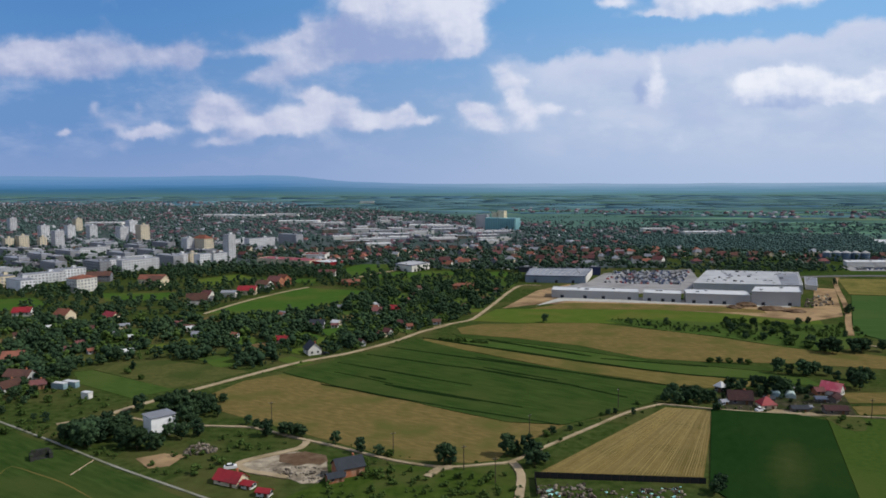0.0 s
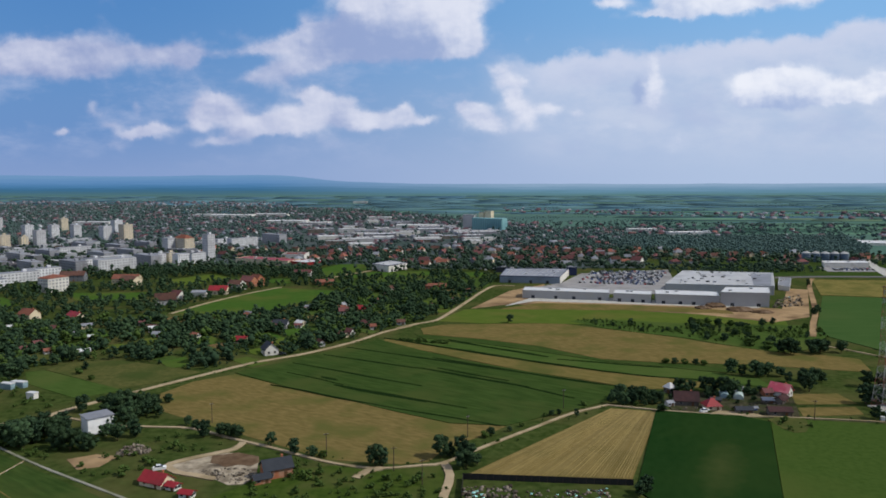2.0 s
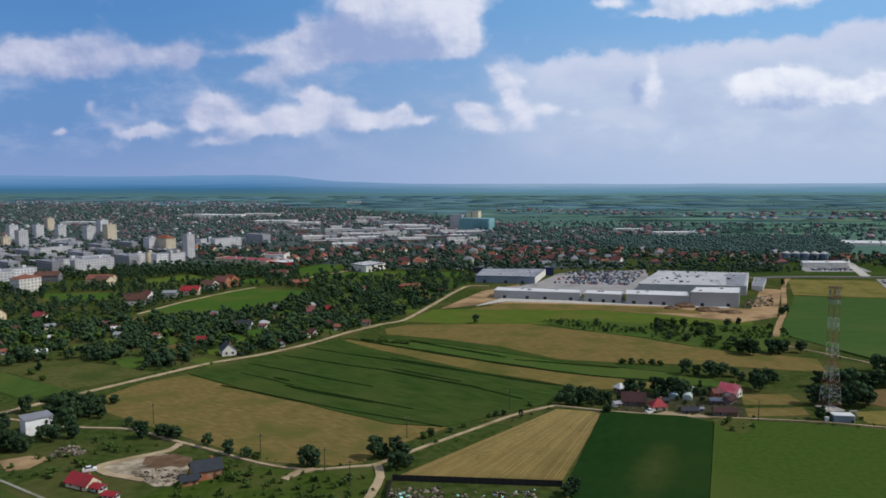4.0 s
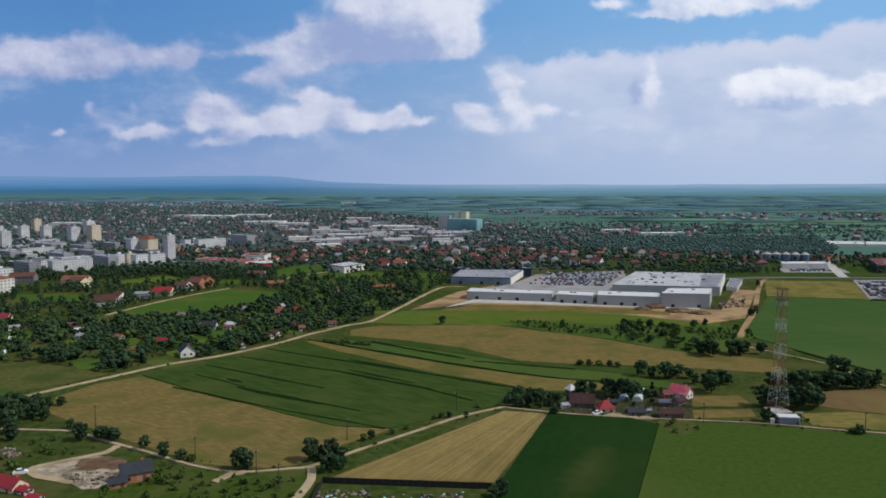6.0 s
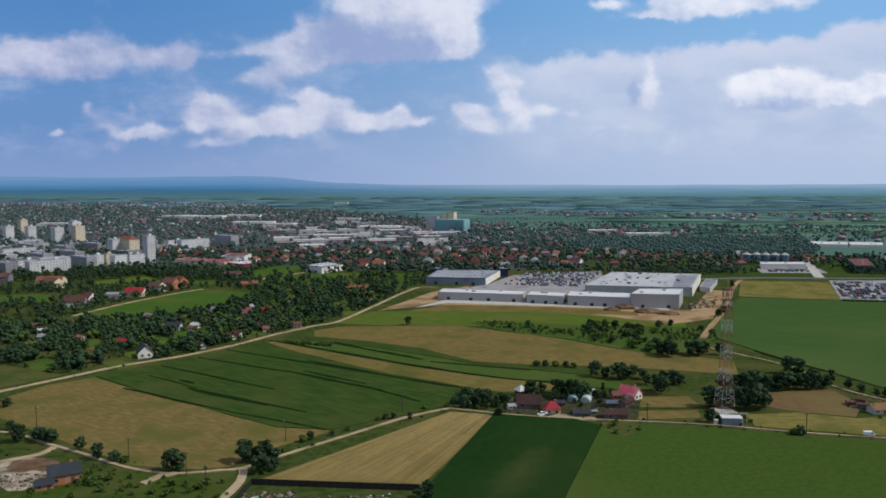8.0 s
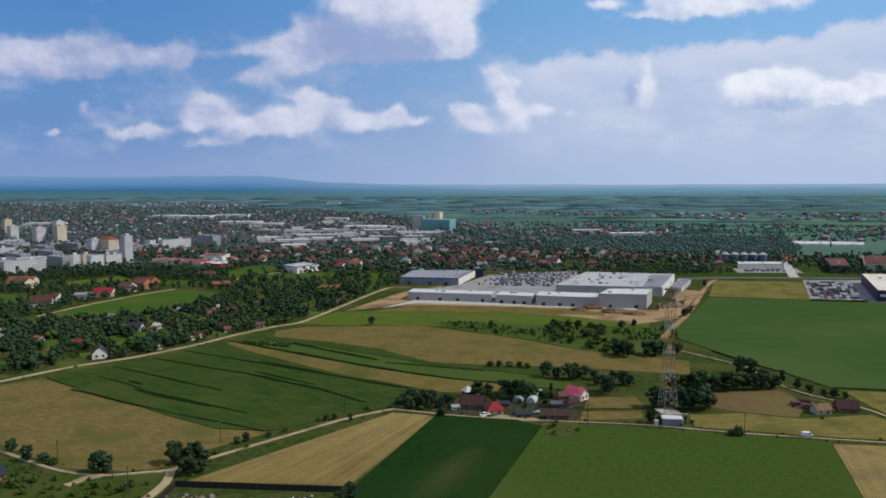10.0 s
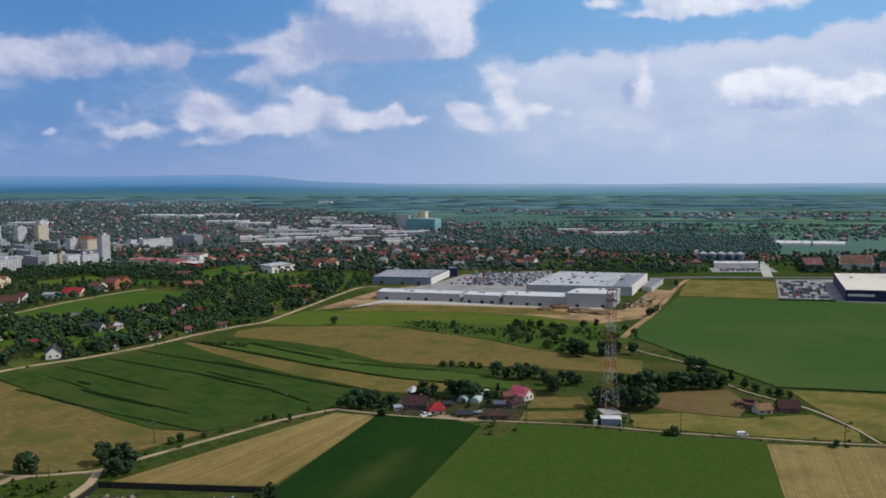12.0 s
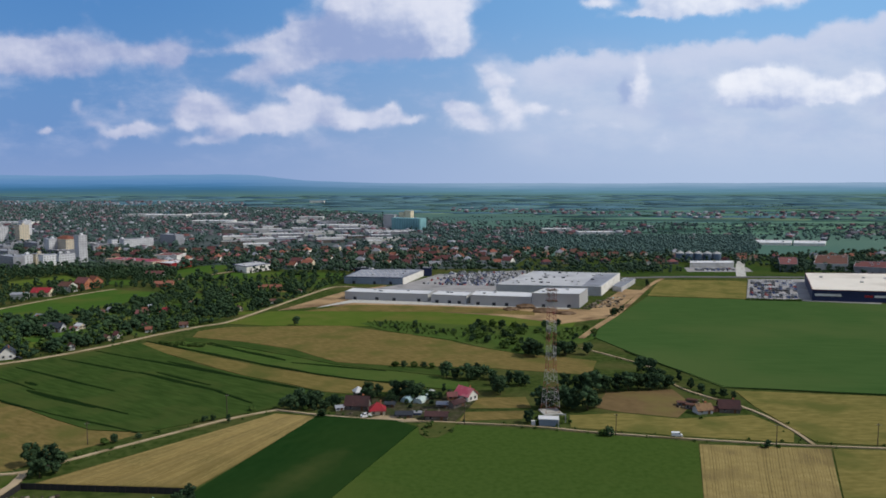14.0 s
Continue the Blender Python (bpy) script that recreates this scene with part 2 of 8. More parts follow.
    if bump:
        b = t.nodes.new("ShaderNodeBump")
        b.inputs["Strength"].default_value, b.inputs["Distance"].default_value = bump, 0.3
        t.links.new(fine, b.inputs["Height"])
        t.links.new(b.outputs[0], p.inputs["Normal"])
    return m


GRASS = material("grass", (0.0198, 0.0361, 0.0076), (0.0578, 0.0757, 0.0214), 0.30, bump=0.4, stain=(0.0727, 0.0722, 0.0252), stain_scale=0.03, amount=0.42)
LAWN = material("meadow", (0.0345, 0.0741, 0.0118), (0.0541, 0.1037, 0.0195), 0.15, bump=0.3, stain=(0.0698, 0.0926, 0.0207), stain_scale=0.03)
LIGHT_MEADOW = material("light_meadow", (0.0570, 0.0920, 0.0140), (0.0860, 0.1150, 0.0220), 0.08, bump=0.3, stain=(0.1000, 0.1000, 0.0262), stain_scale=0.02)
CROP = material("green_crop", (0.0240, 0.0450, 0.0110), (0.0410, 0.0690, 0.0165), 0.5, bump=0.4, stain=(0.0480, 0.0660, 0.0175), stain_scale=0.03, amount=0.36, stretch=(1, 0.16, 1), turn=57)
# wheat for the far field, with some blue haze in its green
WHEAT = material("hazed_wheat", (0.0350, 0.0720, 0.0195), (0.0500, 0.0910, 0.0265), 0.25, bump=0.25, stain=(0.0560, 0.0890, 0.0270), stain_scale=0.012, amount=0.5, stretch=(0.2, 1, 1), turn=-10)
WHEAT_NEAR = material("green_wheat", (0.0345, 0.0630, 0.0118), (0.0495, 0.0800, 0.0172), 0.5, bump=0.3, stain=(0.0560, 0.0785, 0.0177), stain_scale=0.014, amount=0.5)
STRIP_GRASS = material("strip_grass", (0.036, 0.066, 0.014), (0.058, 0.093, 0.022), 0.35, bump=0.35, stain=(0.062, 0.086, 0.022), stain_scale=0.03, amount=0.4, stretch=(1, 0.3, 1), turn=63)
MAIZE = material("dark_crop", (0.0082, 0.0265, 0.0062), (0.0140, 0.0370, 0.0092), 0.3, bump=0.3, stain=(0.020, 0.041, 0.010), stain_scale=0.010, amount=0.5, stretch=(1, 0.5, 1), turn=-20,
                 bald=((106.0, 234.0), (32.0, 8.0), 66, (0.040, 0.054, 0.016)))
LUSH = material("lush_grass", (0.024, 0.046, 0.0075), (0.052, 0.078, 0.0140), 0.30, bump=0.4, stain=(0.060, 0.072, 0.020), stain_scale=0.06, amount=0.45)
MARGIN = material("weedy_margin", (0.0070, 0.0175, 0.005), (0.0130, 0.0250, 0.0075), 0.4, bump=0.4)
DRY = material("dry_meadow", (0.094, 0.077, 0.025), (0.178, 0.131, 0.049), 0.55, bump=0.4, stain=(0.092, 0.090, 0.026), stain_scale=0.05, amount=0.50, stretch=(1, 0.35, 1), turn=60)
DRY_FAR = material("dry_strip", (0.100, 0.086, 0.026), (0.158, 0.122, 0.042), 0.45, bump=0.2, stain=(0.078, 0.082, 0.023), stain_scale=0.04, amount=0.45, stretch=(1, 0.35, 1), turn=62)
STRAW = material("stubble", (0.115, 0.085, 0.027), (0.190, 0.142, 0.052), 0.22, bump=0.3, stain=(0.088, 0.076, 0.024), stain_scale=0.045, amount=0.4, stretch=(1, 0.2, 1), turn=-22)
STRAW_ROW = material("straw_row", (0.145, 0.110, 0.042), (0.220, 0.170, 0.072), 0.5, bump=0.3, island=0.2)
STRAW_EAST = material("worn_stubble", (0.185, 0.140, 0.052), (0.270, 0.212, 0.088), 0.4, bump=0.3, stain=(0.120, 0.092, 0.043), stain_scale=0.05, amount=0.45)
PALE_CROP = material("ripening_crop", (0.104, 0.094, 0.027), (0.192, 0.158, 0.052), 0.45, bump=0.3, stain=(0.090, 0.094, 0.026), stain_scale=0.05, amount=0.5, stretch=(0.4, 1, 1), turn=4)
PLOUGHED = material("ploughed_soil", (0.098, 0.068, 0.033), (0.150, 0.104, 0.050), 0.25, bump=0.4, stain=(0.130, 0.105, 0.040), stain_scale=0.04)
DIRT = material("pale_dirt", (0.28, 0.215, 0.135), (0.40, 0.32, 0.21), 0.3, bump=0.3, stain=(0.21, 0.165, 0.095), stain_scale=0.08)
LANE_GREY = material("grey_lane", (0.190, 0.188, 0.150), (0.270, 0.262, 0.215), 0.4, bump=0.2, stain=(0.15, 0.155, 0.10), stain_scale=0.1)
OLIVE = material("olive_meadow", (0.052, 0.062, 0.018), (0.092, 0.090, 0.030), 0.35, bump=0.3, stain=(0.045, 0.062, 0.017), stain_scale=0.05, amount=0.4)
EARTH = material("bare_earth", (0.24, 0.16, 0.085), (0.36, 0.25, 0.14), 0.12, bump=0.4, stain=(0.13, 0.085, 0.05), stain_scale=0.035)
YARD_SOIL = material("trodden_soil", (0.028, 0.030, 0.016), (0.070, 0.062, 0.038), 0.5, bump=0.4, stain=(0.030, 0.042, 0.014), stain_scale=0.15, amount=0.4)
DUG_EARTH = material("dug_earth", (0.075, 0.048, 0.030), (0.135, 0.088, 0.055), 0.4, bump=0.5, stain=(0.17, 0.12, 0.08), stain_scale=0.1)
RUBBLE_GROUND = material("rubble_ground", (0.15, 0.12, 0.085), (0.42, 0.36, 0.27), 0.30, bump=0.4, stain=(0.066, 0.050, 0.036), stain_scale=0.09, amount=0.4)
ASPHALT = material("worn_asphalt", (0.10, 0.10, 0.098), (0.15, 0.148, 0.14), 0.4, bump=0.2)
PAVING = material("car_park_paving", (0.225, 0.215, 0.215), (0.300, 0.290, 0.285), 0.1, stain=(0.195, 0.188, 0.185), stain_scale=0.06)
CONCRETE = material("concrete", (0.36, 0.35, 0.32), (0.46, 0.45, 0.42), 0.4, bump=0.2, stain=(0.30, 0.29, 0.26), stain_scale=0.2)
WHITE = material("white_render", (0.60, 0.585, 0.55), (0.70, 0.685, 0.65), 0.4, stain=(0.52, 0.50, 0.46), stain_scale=0.25, island=0.12)
BRIGHT_WALL = material("fresh_white_render", (0.72, 0.73, 0.75), (0.80, 0.81, 0.83), 0.4, stain=(0.64, 0.65, 0.67), stain_scale=0.25)
# both town wall tones are shifted to blue-grey to stand for haze
TOWN_WALL = material("hazed_town_render", (0.150, 0.160, 0.185), (0.235, 0.245, 0.275), 0.3, stain=(0.16, 0.165, 0.18), stain_scale=0.05, island=0.5)
TOWN_PALE = material("hazed_pale_render", (0.35, 0.37, 0.41), (0.47, 0.49, 0.53), 0.3, stain=(0.33, 0.345, 0.375), stain_scale=0.05, island=0.4)
CREAM = material("cream_render", (0.55, 0.47, 0.335), (0.65, 0.57, 0.42), 0.4, stain=(0.48, 0.41, 0.30), stain_scale=0.25)
PALE_CLADDING = material("pale_cladding", (0.330, 0.330, 0.335), (0.385, 0.385, 0.390), 0.15, 0.6, stain=(0.345, 0.343, 0.340), stain_scale=0.08)
SLATE_WALL = material("slate_cladding", (0.17, 0.215, 0.27), (0.22, 0.265, 0.325), 0.2, 0.6, stain=(0.155, 0.19, 0.235), stain_scale=0.1)
OLD_WALL = material("old_dark_render", (0.11, 0.098, 0.088), (0.18, 0.162, 0.142), 0.6, stain=(0.09, 0.078, 0.066), stain_scale=0.3)
DARK_STONE = material("dark_culvert_stone", (0.022, 0.024, 0.024), (0.055, 0.055, 0.052), 0.8, bump=0.4, stain=(0.03, 0.04, 0.02), stain_scale=0.5)
ROOF_OLD = material("dark_maroon_roof", (0.052, 0.030, 0.031), (0.082, 0.046, 0.045), 0.8, bump=0.3, stain=(0.045, 0.032, 0.032), stain_scale=0.2)
GREY_WALL = material("grey_cladding", (0.38, 0.38, 0.385), (0.45, 0.45, 0.455), 0.2, 0.6, stain=(0.36, 0.36, 0.36), stain_scale=0.1)
# block and panel tones carry a little blue for the town's haze
BLOCK_WHITE = material("pale_block_render", (0.53, 0.54, 0.57), (0.63, 0.64, 0.67), 0.3, stain=(0.44, 0.445, 0.47), stain_scale=0.12, each=0.15)
PANEL_GREY = material("prefab_panel", (0.225, 0.235, 0.265), (0.300, 0.310, 0.340), 0.3, stain=(0.205, 0.205, 0.225), stain_scale=0.12, each=0.2)
BRICK = material("brick_wall", (0.30, 0.11, 0.06), (0.40, 0.16, 0.09), 1.2, bump=0.2, stain=(0.34, 0.22, 0.15), stain_scale=0.4)
ROOF_WHITE = material("white_membrane", (0.46, 0.46, 0.465), (0.56, 0.56, 0.565), 0.06, 0.7, stain=(0.45, 0.45, 0.46), stain_scale=0.04)
# this grey leans blue for the same haze
ROOF_GREY = material("grey_roofing", (0.175, 0.182, 0.205), (0.250, 0.258, 0.285), 0.1, 0.7, stain=(0.15, 0.155, 0.175), stain_scale=0.06, each=0.25)
ROOF_LIGHT = material("light_grey_roofing", (0.34, 0.34, 0.345), (0.44, 0.44, 0.445), 0.06, 0.7, stain=(0.29, 0.29, 0.30), stain_scale=0.05)
ROOF_RED = material("red_sheet_roof", (0.215, 0.013, 0.019), (0.29, 0.020, 0.026), 0.5, 0.5, stain=(0.17, 0.018, 0.022), stain_scale=0.2)
ROOF_PINK = material("weathered_pink_roof", (0.38, 0.055, 0.085), (0.48, 0.085, 0.12), 0.5, 0.5, stain=(0.52, 0.2, 0.2), stain_scale=0.2)
ROOF_TILE = material("orange_tile_roof", (0.200, 0.084, 0.060), (0.270, 0.110, 0.078), 0.8, bump=0.3, stain=(0.17, 0.078, 0.060), stain_scale=0.2, each=0.25, island=0.3)
ROOF_BROWN = material("brown_tile_roof", (0.095, 0.052, 0.043), (0.14, 0.075, 0.06), 0.8, bump=0.3, stain=(0.08, 0.05, 0.045), stain_scale=0.2, each=0.25, island=0.3)
ROOF_MAROON = material("dark_red_tile_roof", (0.120, 0.054, 0.055), (0.170, 0.074, 0.070), 0.8, bump=0.3, stain=(0.10, 0.055, 0.055), stain_scale=0.2, each=0.25, island=0.3)
# three roof colours dulled and blued as if seen through haze
ROOF_HAZED_PLUM = material("hazed_plum_roof", (0.112, 0.062, 0.076), (0.165, 0.088, 0.100), 0.3, 0.9, stain=(0.095, 0.06, 0.072), stain_scale=0.05, island=0.4)
ROOF_HAZED_GREY = material("hazed_grey_roof", (0.075, 0.074, 0.092), (0.125, 0.118, 0.138), 0.3, 0.9, stain=(0.10, 0.08, 0.085), stain_scale=0.05, island=0.4)
ROOF_HAZED_TILE = material("hazed_tile_roof", (0.165, 0.080, 0.076), (0.225, 0.108, 0.098), 0.3, 0.9, stain=(0.135, 0.08, 0.076), stain_scale=0.05, island=0.35)
ROOF_DARK = material("dark_sheet_roof", (0.018, 0.022, 0.030), (0.032, 0.037, 0.047), 0.6, 0.75)
ROOF_TAN = material("lichen_tile_roof", (0.15, 0.095, 0.055), (0.24, 0.155, 0.085), 0.9, bump=0.3, stain=(0.11, 0.07, 0.05), stain_scale=0.4)
BLUE = material("blue_cladding", (0.010, 0.017, 0.055), (0.016, 0.026, 0.075), 0.3, 0.55)
BLUE_BRIGHT = material("bright_blue_trim", (0.04, 0.11, 0.36), (0.06, 0.15, 0.42), 0.3, 0.5)
TEAL = material("teal_cladding", (0.17, 0.345, 0.375), (0.22, 0.410, 0.440), 0.1, 0.6, stain=(0.14, 0.29, 0.32), stain_scale=0.05)
STEEL_BLUE = material("galvanised_steel", (0.07, 0.12, 0.19), (0.11, 0.17, 0.25), 0.3, 0.4, metal=0.3)
GLASS = material("dark_window_glass", (0.02, 0.025, 0.03), (0.04, 0.045, 0.055), 0.5, 0.12)
PANE_GREY = material("pale_grey_glass", (0.18, 0.19, 0.21), (0.28, 0.29, 0.31), 0.3, 0.3)
DOOR = material("door_wood", (0.10, 0.055, 0.03), (0.15, 0.08, 0.045), 1.5)
BARK = material("bark", (0.06, 0.045, 0.03), (0.10, 0.075, 0.05), 1.0, bump=0.4)
LEAF = material("leaves", (0.025, 0.048, 0.023), (0.045, 0.073, 0.036), 0.7, 0.9, island=0.22, each=0.26)
LEAF_DARK = material("dark_leaves", (0.020, 0.039, 0.021), (0.034, 0.058, 0.031), 0.7, 0.9, island=0.20, each=0.24)
LEAF_BRIGHT = material("light_leaves", (0.040, 0.070, 0.018), (0.062, 0.096, 0.026), 0.7, 0.9, island=0.22, each=0.2)
# the blue of far air is put into the next two leaf colours
LEAF_HAZED = material("far_hazed_leaves", (0.040, 0.068, 0.061), (0.064, 0.098, 0.084), 0.2, 0.9, island=0.22)
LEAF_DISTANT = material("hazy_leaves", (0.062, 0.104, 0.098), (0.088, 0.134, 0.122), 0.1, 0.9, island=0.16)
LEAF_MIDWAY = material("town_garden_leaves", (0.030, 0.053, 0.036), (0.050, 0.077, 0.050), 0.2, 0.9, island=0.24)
POLE_WOOD = material("tarred_wood", (0.05, 0.04, 0.032), (0.085, 0.068, 0.055), 1.0)
STEEL_WHITE = material("white_painted_steel", (0.30, 0.30, 0.30), (0.40, 0.40, 0.39), 0.5, 0.5, stain=(0.28, 0.27, 0.25), stain_scale=0.4)
STEEL_RED = material("red_painted_steel", (0.19, 0.050, 0.040), (0.26, 0.070, 0.052), 0.5, 0.5, stain=(0.15, 0.055, 0.045), stain_scale=0.4)
BLACK_SHEET = material("dark_fence_sheet", (0.02, 0.02, 0.02), (0.04, 0.04, 0.038), 0.8)
POLY_BLUE = material("blue_film", (0.20, 0.29, 0.33), (0.27, 0.37, 0.41), 0.6, 0.5, stain=(0.16, 0.24, 0.27), stain_scale=0.4)
POLY_PALE = material("greyed_film", (0.33, 0.40, 0.38), (0.42, 0.49, 0.47), 0.6, 0.5, stain=(0.26, 0.32, 0.30), stain_scale=0.4)
TYRE = material("rubber", (0.015, 0.015, 0.015), (0.03, 0.03, 0.03), 1.0)
DEBRIS = material("mixed_debris", (0.055, 0.044, 0.034), (0.21, 0.18, 0.145), 0.6, island=0.8)
DEBRIS_TEAL = material("teal_sheeting", (0.25, 0.55, 0.52), (0.4, 0.68, 0.64), 0.8, 0.6, island=0.2)
CAR_PAINTS = [material(n, c, tuple(v * 1.1 for v in c), 0.5, 0.3) for n, c in (
    ("white_car_paint", (0.66, 0.66, 0.66)), ("silver_car_paint", (0.36, 0.37, 0.38)), ("black_car_paint", (0.02, 0.02, 0.022)),
    ("grey_car_paint", (0.11, 0.115, 0.12)), ("blue_car_paint", (0.03, 0.06, 0.18)), ("red_car_paint", (0.32, 0.025, 0.02)))]
# field greens with blue haze mixed in, most in the last three
HAZED_GREENS = [material(n, a, b, 0.01, island=0.22, stain=s, stain_scale=0.006) for n, a, b, s in (
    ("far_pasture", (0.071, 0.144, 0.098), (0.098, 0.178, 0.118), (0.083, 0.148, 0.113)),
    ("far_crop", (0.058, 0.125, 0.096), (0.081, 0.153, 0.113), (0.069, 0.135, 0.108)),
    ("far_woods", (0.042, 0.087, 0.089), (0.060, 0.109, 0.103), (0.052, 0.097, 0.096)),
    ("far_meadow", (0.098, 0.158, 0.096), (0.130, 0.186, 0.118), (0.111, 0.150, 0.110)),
    ("hazed_pasture", (0.073, 0.145, 0.161), (0.092, 0.166, 0.180), (0.081, 0.148, 0.170)),
    ("hazed_crop", (0.061, 0.127, 0.161), (0.079, 0.147, 0.178), (0.069, 0.133, 0.170)),
    ("hazed_woods", (0.050, 0.111, 0.163), (0.065, 0.129, 0.182), (0.058, 0.119, 0.173)))]
# haze tint also lies in the town ground and the open plain
TOWN_GROUND = material("hazed_town_yards", (0.044, 0.064, 0.062), (0.084, 0.096, 0.098), 0.02, stain=(0.045, 0.068, 0.060), stain_scale=0.012)
HAZED_PLAIN = material("hazed_grassland", (0.060, 0.120, 0.100), (0.092, 0.154, 0.120), 0.004, stain=(0.060, 0.114, 0.112), stain_scale=0.0015)

# ---- builders ----


def box(bm, sx, sy, z0, z1, x=0.0, y=0.0, turn=0.0, top=1.0):
    """A block on the base z0, centred on x, y; top narrows it upwards."""
    c, s = math.cos(turn), math.sin(turn)
    ring = []
    for z, k in ((z0, 1.0), (z1, top)):
        ring.append([bm.verts.new((x + c * a * sx * k / 2 - s * b * sy * k / 2, y + s * a * sx * k / 2 + c * b * sy * k / 2, z))
                     for a, b in ((-1, -1), (1, -1), (1, 1), (-1, 1))])
    lo, hi = ring
    faces = [bm.faces.new(lo[::-1]), bm.faces.new(hi)]
    for i in range(4):
        faces.append(bm.faces.new((lo[i], lo[(i + 1) % 4], hi[(i + 1) % 4], hi[i])))
    return faces


def prism(bm, outline, z0, z1):
    """An upright slab over a plan outline."""
    lo = [bm.verts.new((x, y, z0)) for x, y in outline]
    hi = [bm.verts.new((x, y, z1)) for x, y in outline]
    n = len(lo)
    bm.faces.new(lo[::-1]), bm.faces.new(hi)
    for i in range(n):
        bm.faces.new((lo[i], lo[(i + 1) % n], hi[(i + 1) % n], hi[i]))


def bar(bm, a, b, r, sides=4):
    """A straight bar between two points."""
    a, b = Vector(a), Vector(b)
    m = Matrix.Translation((a + b) / 2) @ (b - a).to_track_quat("Z", "Y").to_matrix().to_4x4()
    bmesh.ops.create_cone(bm, cap_ends=True, segments=sides, radius1=r, radius2=r, depth=(b - a).length, matrix=m)


def mesh_of(bm, name, *mats):
    bmesh.ops.recalc_face_normals(bm, faces=bm.faces[:])
    me = bpy.data.meshes.new(name)
    bm.to_mesh(me)
    bm.free()
    for m in mats:
        me.materials.append(m)
    return me


def part(name, bm, mat, parent, label="", at=None):
    """One mesh object under a thing or a part. bm may be a ready mesh."""
    me = bm if isinstance(bm, bpy.types.Mesh) else mesh_of(bm, name, mat)
    ob = new(name, me)
    ob.parent = parent
    if at is not None:
        ob.matrix_basis = at
    return tagged(ob, label)


def thing(name, x, y, z, turn, label, category, group="", kind=""):
    ob = new(name)
    ob.empty_display_size = 0.5
    ob.matrix_basis = pose(x, y, z, 0, 0, turn)
    return tagged(ob, label, category, group, kind)


def setting(name, bm, mat, label, category):
    return tagged(new(name, mesh_of(bm, name, mat)), label, category, kind="structure")


def arrays_mesh(name, verts, tris, mats, index=None, smooth=False):
    """A mesh from numpy arrays of corners and triangles."""
    me = bpy.data.meshes.new(name)
    me.vertices.add(len(verts)), me.loops.add(3 * len(tris)), me.polygons.add(len(tris))
    me.vertices.foreach_set("co", np.asarray(verts, dtype=np.float32).ravel())
    me.loops.foreach_set("vertex_index", np.asarray(tris, dtype=np.int32).ravel())
    me.polygons.foreach_set("loop_start", np.arange(0, 3 * len(tris), 3, dtype=np.int32))
    for m in mats:
        me.materials.append(m)
    if index is not None:
        me.polygons.foreach_set("material_index", np.asarray(index, dtype=np.int32))
    if smooth:
        me.polygons.foreach_set("use_smooth", np.ones(len(tris), dtype=bool))
    me.update(calc_edges=True)
    return me


def bm_arrays(bm, slot=0):
    bmesh.ops.triangulate(bm, faces=bm.faces[:])
    bm.verts.index_update()
    v = np.array([q.co[:] for q in bm.verts])
    f = np.array([[q.index for q in g.verts] for g in bm.faces])
    bm.free()
    return v, f, np.full(len(f), slot)


def join(pieces):
    vs, fs, ms, base = [], [], [], 0
    for v, f, m in pieces:
        vs.append(v), fs.append(f + base), ms.append(m)
        base += len(v)
    return np.concatenate(vs), np.concatenate(fs), np.concatenate(ms)


def scatter(name, kinds, places, mats, label, category, smooth=False):
    """Many alike pieces as one mesh: places hold x, y, z, size, turn, kind."""
    pieces = []
    for x, y, z, size, turn, k in places:
        v, f, m = kinds[k]
        c, s = math.cos(turn), math.sin(turn)
        pieces.append((np.stack((x + size * (c * v[:, 0] - s * v[:, 1]), y + size * (s * v[:, 0] + c * v[:, 1]), z + size * v[:, 2]), 1), f, m))
    v, f, m = join(pieces)
    return tagged(new(name, arrays_mesh(name, v, f, mats, m, smooth)), label, category, kind="stuff")


def inside(x, y, outline):
    hit = False
    for (ax, ay), (bx, by) in zip(outline, outline[1:] + outline[:1]):
        if (ay > y) != (by > y) and x < (bx - ax) * (y - ay) / (by - ay) + ax:
            hit = not hit
    return hit


def near_line(x, y, line, reach):
    p = Vector((x, y))
    for a, b in zip(line, line[1:]):
        a, b = Vector(a), Vector(b)
        k = max(0.0, min(1.0, (p - a).dot(b - a) / max((b - a).length_squared, 1e-6)))
        if (a + k * (b - a) - p).length < reach:
            return True
    return False


rng = random.Random(7)

# ---- the ground and the distance ----
bm = bmesh.new()
xs = [-7000, -4500, -3000, -2000] + list(range(-1600, 1601, 80)) + [2000, 3000, 4500, 7000]
ys = [-3000, -1500, -700] + list(range(-300, 1701, 80)) + [2000, 2400, 2900, 3500, 4200, 4900]
grid = [[bm.verts.new((x, y, 0.0)) for x in xs] for y in ys]
for r in range(len(ys) - 1):
    for c in range(len(xs) - 1):
        bm.faces.new((grid[r][c], grid[r][c + 1], grid[r + 1][c + 1], grid[r + 1][c]))
setting("ground", bm, GRASS, "wide flat grassland plain with mottled green tufts", "ground")


def ridge(x):
    """The skyline of the far plain and its low hills, in metres above the ground."""
    far = 78.0 + 5.0 * noise.noise((x * 0.0012, 3.1, 0)) + 2.5 * noise.noise((x * 0.005, 7.7, 0))
    hills = 46.0 / (1 + math.exp((x + 940) / 130.0)) + 12.0 / (1 + math.exp((x + 330) / 90.0)) + 9.0 * math.exp(-((x + 1080) / 190.0) ** 2)
    return far + hills * (1.0 + 0.10 * noise.noise((x * 0.003, 1.3, 0)))


